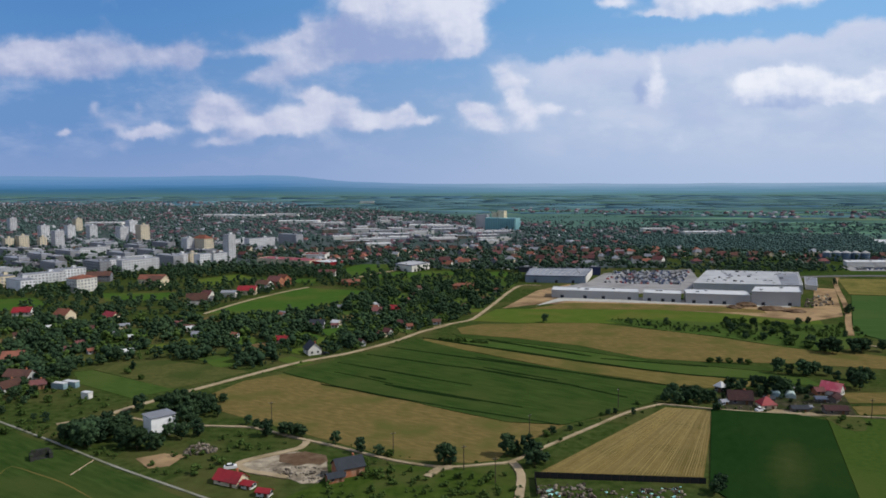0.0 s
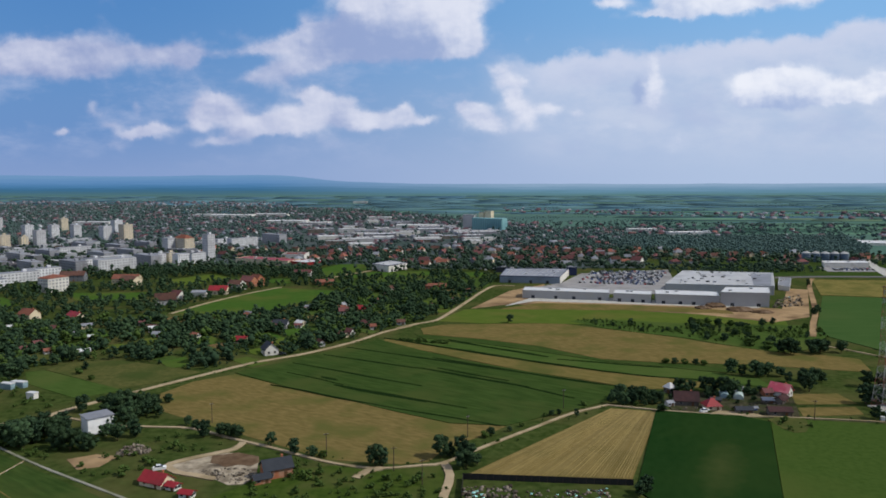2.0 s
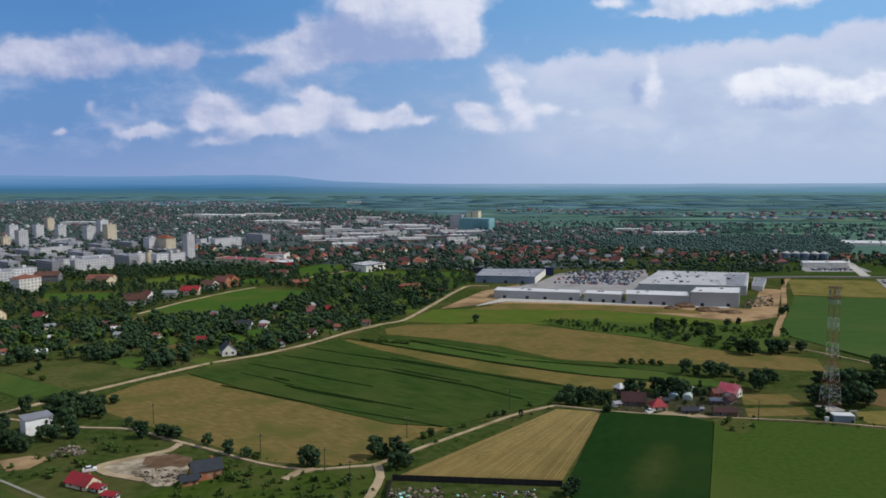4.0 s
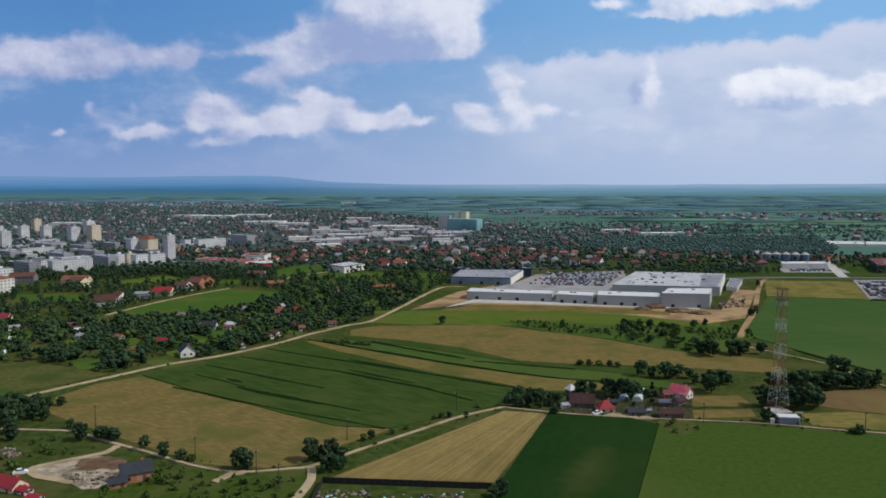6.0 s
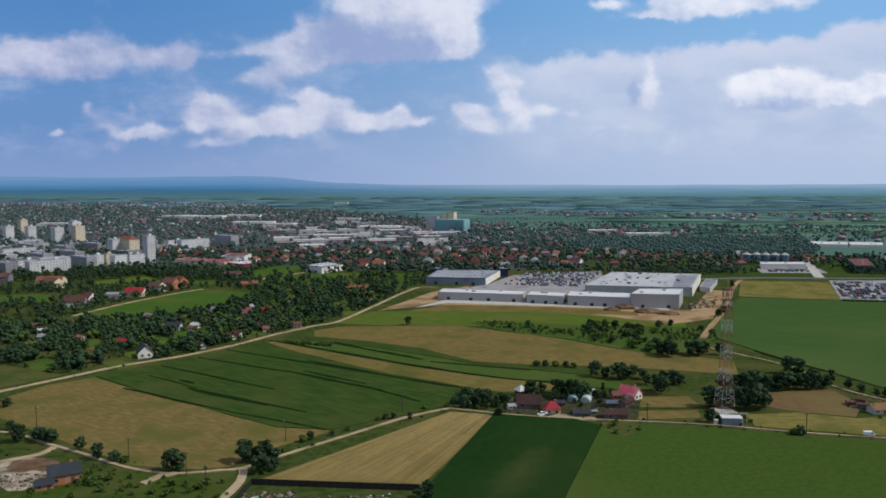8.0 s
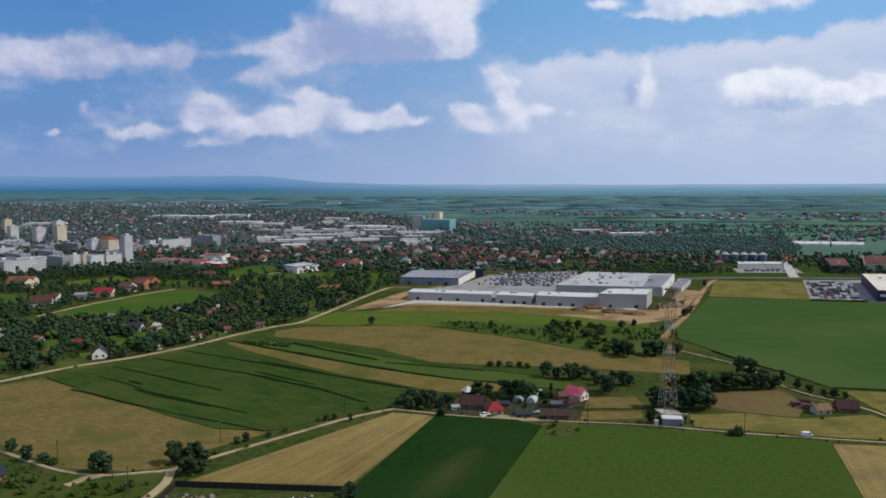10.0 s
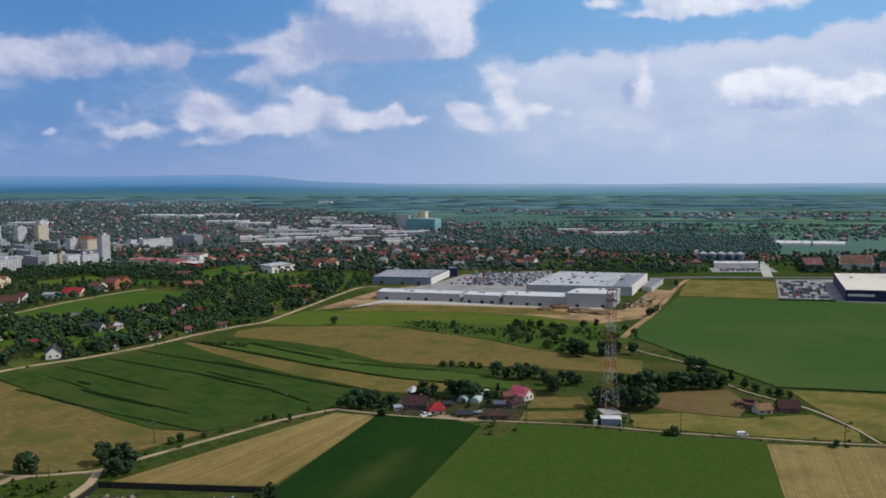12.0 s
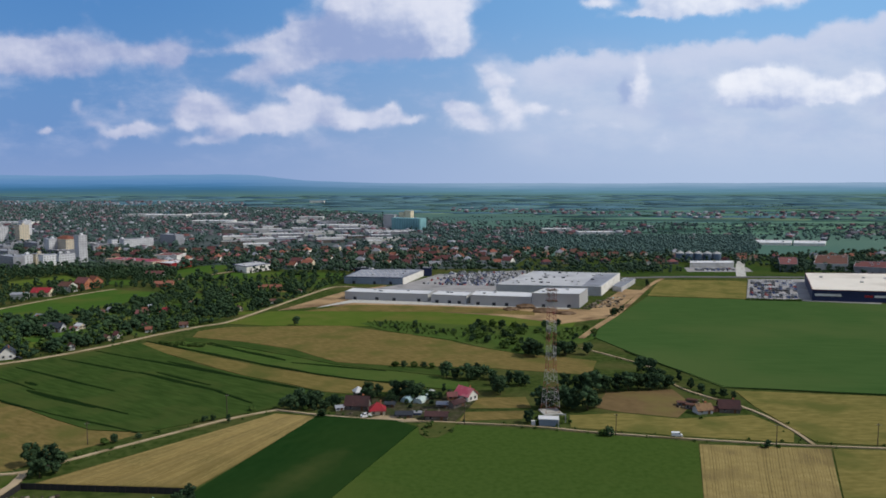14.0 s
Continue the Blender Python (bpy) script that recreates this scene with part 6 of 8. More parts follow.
TALL = [
    ((-867.7, 1412.3), 14, 9, BLOCK_WHITE), ((-692.0, 1210.9), 15, 8, BLOCK_WHITE), ((-571.1, 1032.7), 14, 9, BLOCK_WHITE), ((-589.1, 1024.3), 10, 6, CREAM), ((-612.5, 1016.1), 14, 7, CREAM), ((-627.5, 1007.9), 12, 6, CREAM),
    ((-647.6, 1209.8), 14, 8, BLOCK_WHITE), ((-720.2, 1375.8), 14, 9, CREAM), ((-610.1, 1208.9), 14, 8, BLOCK_WHITE), ((-522.1, 1128.1), 15, 9, BLOCK_WHITE), ((-489.9, 1127.4), 16, 10, CREAM), ((-589.8, 1312.7), 16, 9, BLOCK_WHITE),
    ((-358.5, 963.0), 14, 7, BLOCK_WHITE), ((-275.2, 871.1), 11, 11, BLOCK_WHITE), ((-766.0, 1166.2), 14, 9, BLOCK_WHITE), ((-711.8, 1044.3), 14, 9, CREAM), ((-859.6, 1334.9), 14, 8, BLOCK_WHITE), ((-846.7, 1202.8), 14, 9, BLOCK_WHITE)]
for (hx, hy), w, floors, wall in TALL:
    block(hx, hy, -37, w, w * 0.9, floors, wall, "tall pale prefabricated apartment block" if wall is BLOCK_WHITE else "tall cream apartment block")
block(*(-338.8, 962.7), -37, 26, 14, 7, CREAM, "cream apartment block with a wide orange tile roof", ROOF_TILE, 4.5)
block(*(-327.7, 624.9), -25, 13, 20, 4, WHITE, "white four storey house with an orange tile roof", ROOF_TILE, 3.0)
FRONT_BLOCKS = [
    ((-389.4, 638.6), 14, 30, 4, BLOCK_WHITE), ((-395.7, 682.9), 42, 12, 4, BLOCK_WHITE), ((-388.9, 715.7), 34, 12, 4, BLOCK_WHITE), ((-381.9, 761.4), 40, 12, 5, PANEL_GREY), ((-371.4, 781.3), 20, 12, 5, BLOCK_WHITE), ((-346.7, 781.0), 46, 12, 5, BLOCK_WHITE),
    ((-329.7, 823.9), 40, 12, 5, PANEL_GREY), ((-321.0, 835.3), 12, 12, 5, BLOCK_WHITE), ((-313.5, 847.0), 10, 12, 5, CREAM), ((-290.2, 840.8), 34, 12, 5, BLOCK_WHITE), ((-282.2, 846.6), 20, 12, 5, BLOCK_WHITE), ((-421.8, 663.9), 14, 24, 4, CREAM),
    ((-433.7, 645.8), 40, 12, 4, BLOCK_WHITE), ((-506.1, 825.9), 44, 12, 4, PANEL_GREY),
]
MIDDLE_BLOCKS = [
    ((-507.5, 874.1), 44, 12, 4, PANEL_GREY), ((-494.2, 913.9), 44, 12, 4, PANEL_GREY), ((-483.4, 957.4), 44, 12, 4, BLOCK_WHITE), ((-413.0, 885.8), 44, 12, 4, PANEL_GREY), ((-392.3, 919.4), 44, 12, 4, PANEL_GREY), ((-256.1, 1111.8), 44, 14, 6, PANEL_GREY),
    ((-293.3, 1073.2), 50, 12, 5, BLOCK_WHITE), ((-328.5, 1093.3), 30, 12, 4, BLOCK_WHITE), ((-592.1, 944.1), 50, 12, 4, PANEL_GREY), ((-503.7, 1022.7), 50, 12, 4, PANEL_GREY), ((-565.4, 826.5), 50, 12, 4, PANEL_GREY), ((-520.6, 725.5), 50, 12, 4, BLOCK_WHITE),
    ((-444.0, 996.3), 44, 12, 4, PANEL_GREY), ((-439.5, 781.9), 40, 12, 4, PANEL_GREY),
]
REAR_BLOCKS = [
    ((-421.9, 1038.8), 44, 12, 4, PANEL_GREY),
]
LONG = FRONT_BLOCKS + MIDDLE_BLOCKS + REAR_BLOCKS
for (hx, hy), w, d, floors, wall in LONG:
    block(hx, hy, -37 if wall is PANEL_GREY else 53, w * 0.92, d, max(3, floors - 1), wall, "long pale mid-rise apartment block with a flat roof" if wall is not PANEL_GREY else "long grey prefabricated apartment block with a flat roof")

# ---- depots and flat roofs of the town ----
hall("depot_hall", deep((-235.8, 846.1), (-167.4, 811.0), 22), 6.0, CREAM, ROOF_RED, "long depot with a bright red roof", 8)
hall("depot_hall", deep((-186.7, 863.7), (-159.7, 863.4), 30), 8.0, WHITE, ROOF_MAROON, "white gabled depot with a dark red roof", 4)
hall("depot_hall", deep((-143.4, 799.9), (-128.6, 821.6), 26), 5.5, ROOF_RED, ROOF_WHITE, "low hall with a red wall and a pale roof", 4)
r_town = random.Random(31)
INDUSTRY = [(-142.9, 1070.1), (-74.1, 1032.2), (71.4, 1065.7), (111.7, 1350.0), (-149.8, 1748.1), (-305.5, 1574.2), (-231.7, 1187.6)]
count = 0
while count < 46:
    hx, hy = r_town.uniform(-320, 330), r_town.uniform(1020, 1900)
    if not inside(hx, hy, INDUSTRY) or not clear(hx, hy, False):
        continue
    count += 1
    w, d, h = r_town.uniform(20, 58), r_town.uniform(14, 30), r_town.uniform(4, 7)
    c, s = math.cos(0.25), math.sin(0.25)
    outline = [(hx + c * a * w / 2 - s * b * d / 2, hy + s * a * w / 2 + c * b * d / 2) for a, b in ((-1, -1), (1, -1), (1, 1), (-1, 1))]
    hall("works_hall", outline, h, r_town.choice((GREY_WALL, WHITE, PANEL_GREY, OLD_WALL)), r_town.choice((ROOF_WHITE, ROOF_LIGHT, ROOF_GREY, ROOF_WHITE)), "low industrial hall with a pale flat roof", 0, "industrial halls of the town")
for (hx, hy), w in (((-477.6, 1991.7), 90), ((-568.8, 1933.9), 110), ((-640.0, 1968.5), 80), ((-399.3, 3243.1), 60), ((-356.1, 1639.6), 90), ((-767.2, 1592.1), 80), ((-281.0, 1573.3), 60), ((410.9, 1257.0), 60), ((357.1, 1342.4), 50), ((-58.7, 1470.1), 80), ((-168.1, 1800.5), 60)):
    d = w * 0.45
    hall("works_hall", [(hx - w / 2, hy - d / 2), (hx + w / 2, hy - d / 2), (hx + w / 2, hy + d / 2), (hx - w / 2, hy + d / 2)], 8.0, WHITE, ROOF_WHITE, "long white industrial hall at the far side of town", 0, "industrial halls of the town")

QUARTER = [(-502.0, 683.5), (-450.8, 733.9), (-393.6, 836.1), (-281.2, 897.2), (-299.6, 1036.5), (-452.3, 1137.1), (-724.1, 1143.2), (-762.0, 1045.3)]
count = 0
while count < 70:
    hx, hy = r_town.uniform(-700, -190), r_town.uniform(700, 1220)
    if not inside(hx, hy, QUARTER) or not clear(hx, hy, False):
        continue
    count += 1
    w, d, h = r_town.uniform(16, 38), r_town.uniform(9, 16), r_town.uniform(4.5, 8)
    a = radians(r_town.choice((-37, 53)))
    c, q = math.cos(a), math.sin(a)
    outline = [(hx + c * i * w / 2 - q * j * d / 2, hy + q * i * w / 2 + c * j * d / 2) for i, j in ((-1, -1), (1, -1), (1, 1), (-1, 1))]
    hall("flat_house", outline, h, r_town.choice((TOWN_WALL, PANEL_GREY, TOWN_PALE, TOWN_WALL)), r_town.choice((ROOF_GREY, ROOF_GREY, ROOF_HAZED_GREY, ROOF_HAZED_GREY, ROOF_LIGHT)), "low flat roofed town building with dull walls", 0, "flat roofed town buildings")

# ---- houses of the town ----
TOWN = [(-698.2, 828.0), (-609.2, 959.4), (-390.3, 940.9), (-248.9, 834.4), (-126.9, 844.7), (-8.7, 798.5), (79.6, 819.3), (217.4, 817.7), (255.9, 909.9), (147.7, 1027.9), (133.4, 1178.6), (221.5, 1460.2), (117.7, 1735.9), (-322.9, 2460.2), (-1127.9, 2862.7), (-2478.5, 2975.6)]
EAST = [(206.3, 939.5), (275.4, 825.0), (401.3, 823.1), (403.3, 771.3), (475.6, 760.6), (726.7, 738.7), (944.9, 1020.0), (619.9, 932.3), (526.4, 913.1), (378.2, 936.5), (244.9, 1051.1)]
VILLAGE = [(322.0, 1265.5), (485.6, 1261.6), (523.5, 1405.1), (378.4, 1512.8)]
VILLAGE_EAST = [(806.0, 1228.8), (1056.9, 1164.4), (1266.7, 1435.0), (1037.4, 1532.0)]
FAR_VILLAGE = [(179.1, 2230.9), (797.6, 1812.9), (1272.6, 1796.9), (1462.8, 2102.2), (685.5, 2210.1), (183.7, 2606.8)]
PARKLAND = [(84.9, 987.1), (237.3, 976.4), (400.4, 1097.5), (678.4, 1132.3), (954.0, 1158.3), (1245.3, 1514.0), (359.7, 1631.9), (161.3, 1640.2)]
PARK_TOWN = [(110, 1030), (240, 985), (330, 1245), (420, 1255), (470, 1400), (300, 1480), (225, 1440), (150, 1200)]
FAR_TOWN = [(-2478.5, 2975.6), (-1127.9, 2862.7), (-458.3, 2374.7), (-731.5, 3276.2), (-1677.2, 3558.5), (-3085.9, 3708.2)]


def spots(outline, n, seed, gap, thin=None):
    """Random places in an outline, kept apart and clear of what stands there."""
    r = random.Random(seed)
    lo_x, hi_x = min(p[0] for p in outline), max(p[0] for p in outline)
    lo_y, hi_y = min(p[1] for p in outline), max(p[1] for p in outline)
    cells, out, tries = {}, [], 0
    while len(out) < n and tries < n * 30:
        tries += 1
        x, y = r.uniform(lo_x, hi_x), r.uniform(lo_y, hi_y)
        key = (int(x // gap), int(y // gap))
        if not inside(x, y, outline) or any((key[0] + i, key[1] + j) in cells for i in (-1, 0, 1) for j in (-1, 0, 1)) or not clear(x, y, gap < 5):
            continue
        if thin and noise.noise((x / thin, y / thin, seed)) + 0.5 * noise.noise((3 * x / thin, 3 * y / thin, seed)) < r.uniform(-0.55, 0.25):
            continue
        cells[key] = True
        out.append((x, y))
    return out


BARE.append([(398, 764), (500, 752), (503, 800), (480, 830), (404, 834)])  # the warehouse yard


def streets(outline, seed, angle, gap, lot, share):
    """House lots in rows along parallel streets: place and turn."""
    r = random.Random(seed)
    c, q = math.cos(radians(angle)), math.sin(radians(angle))
    cx, cy = sum(p[0] for p in outline) / len(outline), sum(p[1] for p in outline) / len(outline)
    reach = max(math.hypot(p[0] - cx, p[1] - cy) for p in outline)
    out, b = [], -reach
    while b < reach:
        for side in (-9.0, 9.0):
            a = -reach
            while a < reach:
                a += lot * r.uniform(0.75, 1.4)
                jog = side + r.uniform(-2.5, 2.5)
                x, y = cx + c * a - q * (b + jog), cy + q * a + c * (b + jog)
                if r.random() > share or noise.noise((x / 140, y / 140, seed)) < -0.42 or not inside(x, y, outline) or not clear(x, y, False):
                    continue
                out.append((x, y, angle + r.choice((0, 0, 90)) + r.uniform(-7, 7)))
        b += gap * r.uniform(0.8, 1.25)
    return out


ROOFS = [ROOF_MAROON, ROOF_BROWN, ROOF_TILE, ROOF_MAROON, ROOF_BROWN, ROOF_GREY, ROOF_TILE, ROOF_MAROON]
ROOF_NAMES = ["dull red", "brown", "orange", "dark red", "dark brown", "grey", "light orange", "weathered red"]
EDGE_ROWS = [(-222.7, 834.1), (-126.9, 844.7), (-8.8, 809.2), (217.4, 817.7), (254.7, 930.9), (134.2, 1046.0), (-138.2, 1033.4), (-257.9, 969.1)]
town_spots = streets(EDGE_ROWS, 15, -12, 44, 17, 0.62) + streets(EAST, 4, 8, 52, 18, 0.38)
inner = streets(TOWN, 3, -31, 56, 18, 0.42)
town_spots += [p for p in inner if not inside(p[0], p[1], EDGE_ROWS)]
town_spots.sort(key=lambda p: p[1])
near_town, far_town = town_spots[:210], town_spots[210:]
far_town += [(x, y, 20 + 60 * (i % 3)) for i, (x, y) in enumerate(spots(PARKLAND, 90, 9, 15, 120.0))]
for outline, seed, angle, gap, lot, share in ((PARK_TOWN, 10, -20, 52, 18, 0.5), (VILLAGE, 5, 10, 60, 18, 0.4), (VILLAGE_EAST, 6, -8, 70, 18, 0.4), (FAR_VILLAGE, 7, -6, 110, 24, 0.45), (FAR_TOWN, 8, -25, 90, 24, 0.4)):
    far_town += streets(outline, seed, angle, gap, lot, share)
r_house = random.Random(12)
MODELS = []
for i in range(16):
    w, d, h = r_house.uniform(8, 12), r_house.uniform(7, 9), r_house.choice((2.8, 3.0, 3.0, 5.0))
    MODELS.append((w, d, h, r_house.uniform(2.6, 4.0), (TOWN_WALL, CREAM, WHITE, TOWN_WALL)[i % 4], i % 8, i % 5 == 0))
built = {}
for x, y, turn in near_town:
    k = r_house.randrange(16)
    if k in built:
        copy_thing(built[k], pose(x, y, 0, 0, 0, turn))
    else:
        w, d, h, rise, wall, roof, hip = MODELS[k]
        built[k] = house(x, y, turn, w, d, h, rise, wall, ROOFS[roof], "town house with pale walls and a " + ROOF_NAMES[roof] + " tile roof", hip=hip, group="town houses", keep=False)
    FOOT.append((x, y, 6.5))


def mesh_arrays(me, slot):
    me.calc_loop_triangles()
    v = np.array([q.co[:] for q in me.vertices])
    f = np.array([q.vertices[:] for q in me.loop_triangles])
    return v, f, np.full(len(f), slot)


for x, y, turn in far_town:
    FOOT.append((x, y, 3.5))
# far houses take the haze-toned walls and roofs
STUFF_MATS = [ROOF_HAZED_PLUM, ROOF_HAZED_GREY, ROOF_HAZED_TILE, ROOF_GREY, ROOF_MAROON, TOWN_WALL, TOWN_PALE, TOWN_WALL]
HOUSE_KINDS = []
for i in range(14):
    w, d, h, rise = r_house.uniform(8, 15), r_house.uniform(7, 10), r_house.choice((2.6, 2.8, 4.6)), r_house.uniform(2.4, 3.6)
    hip = i % 4 == 0
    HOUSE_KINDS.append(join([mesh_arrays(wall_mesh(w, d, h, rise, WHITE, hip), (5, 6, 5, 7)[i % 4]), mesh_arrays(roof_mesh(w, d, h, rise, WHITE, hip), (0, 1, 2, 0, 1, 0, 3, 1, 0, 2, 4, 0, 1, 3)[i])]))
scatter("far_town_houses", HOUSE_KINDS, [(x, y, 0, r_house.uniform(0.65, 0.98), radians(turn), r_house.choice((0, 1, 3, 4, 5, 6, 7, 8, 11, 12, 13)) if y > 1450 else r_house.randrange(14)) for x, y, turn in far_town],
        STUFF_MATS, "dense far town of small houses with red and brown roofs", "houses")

# ---- trees and hedges in the plan ----
LANE_TREES = [
    ((-73.5, 262.1), 7.0, 1), ((-68.0, 265.0), 4.6, 2), ((-62.3, 263.3), 5.0, 0), ((-46.5, 253.6), 4.8, 0), ((-36.4, 245.7), 5.6, 1), ((-30.0, 243.7), 3.8, 2),
    ((-26.1, 242.7), 2.6, 4), ((-7.3, 235.4), 7.6, 0), ((-5.2, 235.9), 6.0, 1), ((14.1, 243.8), 7.4, 0), ((16.3, 244.9), 5.0, 2), ((21.2, 244.4), 7.4, 1),
    ((24.3, 243.4), 5.0, 0), ((22.5, 233.7), 6.4, 2), ((26.2, 236.5), 4.2, 0), ((29.7, 263.0), 2.6, 4), ((32.2, 265.3), 3.0, 2), ((39.4, 269.6), 2.2, 2),
    ((44.5, 275.3), 1.6, 4), ((57.7, 288.7), 2.4, 2), ((60.8, 289.4), 2.8, 1), ((67.4, 287.3), 3.6, 3),
]
CROSSING_TREES = [
    ((54.9, 287.3), 1.8, 4), ((72.7, 302.0), 2.2, 4), ((25.4, 252.8), 1.8, 4), ((34.5, 258.4), 1.4, 4), ((-142.0, 254.1), 8.4, 0), ((-136.0, 251.3), 9.0, 2),
    ((-131.9, 255.4), 9.0, 1), ((-131.7, 261.9), 7.0, 0), ((-134.0, 291.7), 8.0, 1), ((-124.9, 291.8), 7.0, 0), ((-116.6, 286.7), 8.0, 2), ((-107.9, 281.8), 8.6, 0),
    ((-105.1, 286.8), 7.0, 1), ((-105.7, 298.0), 6.0, 0), ((-120.9, 250.4), 8.0, 2), ((-115.5, 247.6), 8.4, 0), ((-111.1, 247.7), 6.4, 1), ((-109.8, 262.1), 5.0, 2),
    ((-103.8, 258.6), 7.0, 0), ((-98.8, 262.3), 6.6, 1), ((-108.6, 276.3), 7.0, 2), ((-128.9, 269.5), 7.4, 1),
]
GROVE_TREES = [
    ((-126.9, 257.2), 7.0, 0), ((-103.2, 304.4), 4.0, 2), ((-74.0, 262.5), 6.0, 1), ((-83.9, 275.1), 4.0, 0), ((-79.7, 271.9), 3.6, 2), ((-64.6, 262.6), 5.0, 2),
    ((-60.0, 260.8), 5.0, 0), ((-171.7, 262.8), 3.0, 4), ((-164.8, 277.1), 4.6, 1), ((-170.4, 279.1), 3.4, 0), ((-192.5, 340.0), 8.0, 0), ((-191.4, 344.1), 6.0, 1),
    ((76.5, 215.0), 6.0, 1), ((74.0, 212.5), 4.6, 0), ((-179.1, 286.1), 2.6, 4), ((-188.4, 286.1), 4.0, 2), ((-146.2, 257.0), 7, 1), ((-142.5, 260.0), 8, 0),
    ((-137.0, 259.5), 8.5, 2), ((-134.1, 264.4), 8.5, 1), ((-133.2, 249.7), 7.5, 0), ((-130.7, 266.3), 7, 2),
]
GARDEN_TREES = [
    ((-121.4, 256.1), 6.5, 1), ((-115.8, 251.5), 7, 0), ((-109.6, 248.8), 5.5, 2), ((-121.4, 291.8), 7.5, 1), ((-118.4, 296.4), 8, 0), ((-112.0, 291.9), 8, 2),
    ((-110.1, 296.5), 7, 1), ((-111.5, 281.7), 7, 0), ((-104.5, 290.4), 6.5, 2), ((-99.2, 284.7), 5, 0), ((-111.6, 269.7), 6, 1), ((-104.0, 269.7), 6, 0),
    ((-190.5, 313.8), 5, 1), ((-186.9, 301.3), 4, 2), ((-178.6, 303.8), 3, 4), ((-181.2, 375.7), 6, 0), ((-186.7, 368.4), 5, 2), ((-165.4, 350.6), 3, 4),
    ((-153.9, 340.3), 2.4, 4), ((-166.0, 358.2), 5, 1), ((87.2, 309.6), 5.4, 1), ((90.5, 312.8), 6.2, 0),
]
GARDEN_SHRUBS = [
    ((95.1, 311.2), 6.6, 1), ((98.4, 308.0), 6.5, 2), ((93.5, 305.7), 5, 1), ((104.9, 309.6), 4, 1), ((118.8, 322.7), 6.5, 0), ((122.9, 320.1), 6, 1),
    ((103.5, 304.9), 3, 2), ((85.2, 304.8), 4.8, 0), ((89.6, 304.0), 5.6, 2), ((94.2, 304.8), 6.4, 1), ((97.7, 306.3), 6.0, 0), ((103.0, 293.7), 3.6, 2),
    ((103.3, 306.3), 5.0, 3), ((106.7, 309.4), 4.4, 3), ((120.0, 317.3), 6.6, 0), ((116.1, 319.0), 4.0, 1), ((132.8, 318.9), 8.2, 1), ((136.8, 317.2), 8.6, 0),
    ((141.2, 318.9), 7.0, 2), ((129.1, 315.6), 4.4, 0), ((131.3, 312.4), 4.0, 1), ((146.9, 317.2), 4.0, 2),
]
YARD_TREES = [
    ((151.8, 329.1), 4.2, 3), ((102.5, 312.4), 3, 1), ((104.9, 314.0), 3.6, 0), ((108.1, 312.4), 3.2, 2), ((106.3, 305.3), 2.2, 2), ((111.5, 310.0), 3, 0),
    ((91.1, 303.0), 2.2, 2), ((94.7, 302.2), 2, 4), ((98.2, 302.2), 2.4, 2), ((101.1, 305.3), 3.4, 0), ((130.5, 325.0), 7.6, 1), ((136.1, 310.0), 2.6, 0),
    ((138.1, 305.3), 2, 2), ((150.2, 318.2), 3.6, 1), ((154.5, 323.3), 3, 2), ((146.8, 310.0), 2.2, 2), ((140.8, 297.1), 1.8, 2), ((132.7, 295.6), 1.6, 4),
    ((127.9, 313.2), 3, 1), ((199.0, 398.9), 8.4, 2), ((213.8, 400.2), 7.6, 0), ((221.8, 401.5), 7.4, 1),
]
FARM_TREES = [
    ((216.6, 471.5), 5.6, 0), ((226.3, 478.9), 4.8, 1), ((174.7, 482.8), 4.4, 2), ((168.0, 362.0), 5, 1), ((171.3, 353.5), 6, 0), ((174.9, 349.5), 5, 2),
    ((176.7, 328.6), 8, 0), ((153.1, 353.0), 8.0, 0), ((157.2, 350.9), 6.4, 1), ((163.3, 348.9), 8.4, 2), ((167.9, 349.8), 7.0, 0), ((176.7, 323.7), 8.0, 0),
    ((174.5, 340.0), 5.0, 1), ((182.0, 341.9), 6.0, 1), ((186.5, 339.0), 7.4, 0), ((189.7, 339.9), 5.0, 2), ((191.8, 305.8), 9.0, 1), ((195.6, 304.2), 8.0, 0),
    ((201.2, 305.7), 9.0, 2), ((204.7, 302.6), 9.6, 1), ((211.1, 301.8), 10.4, 0), ((214.6, 305.6), 8.0, 1),
]
FARM_SHRUBS = [
    ((184.8, 286.3), 5.6, 1), ((206.8, 332.4), 8.0, 0), ((212.1, 330.6), 8.4, 1), ((218.4, 328.7), 9.4, 2), ((224.2, 327.8), 8.4, 0), ((229.7, 329.6), 8.0, 1),
    ((235.0, 330.4), 9.0, 0), ((240.0, 332.2), 8.0, 2), ((244.6, 332.2), 8.6, 1), ((249.0, 332.1), 7.6, 0), ((254.6, 333.9), 6.0, 2), ((248.7, 359.6), 9.4, 0),
    ((252.2, 357.5), 8.0, 1), ((253.9, 346.3), 6.0, 2), ((262.6, 345.3), 6.6, 3), ((264.1, 333.9), 5.4, 1), ((266.9, 328.4), 3.6, 2), ((269.9, 321.5), 3.8, 0),
    ((273.7, 319.8), 4.0, 2), ((277.5, 318.1), 3.6, 1), ((212.7, 270.8), 3.8, 2), ((210.9, 270.8), 2.6, 4),
]
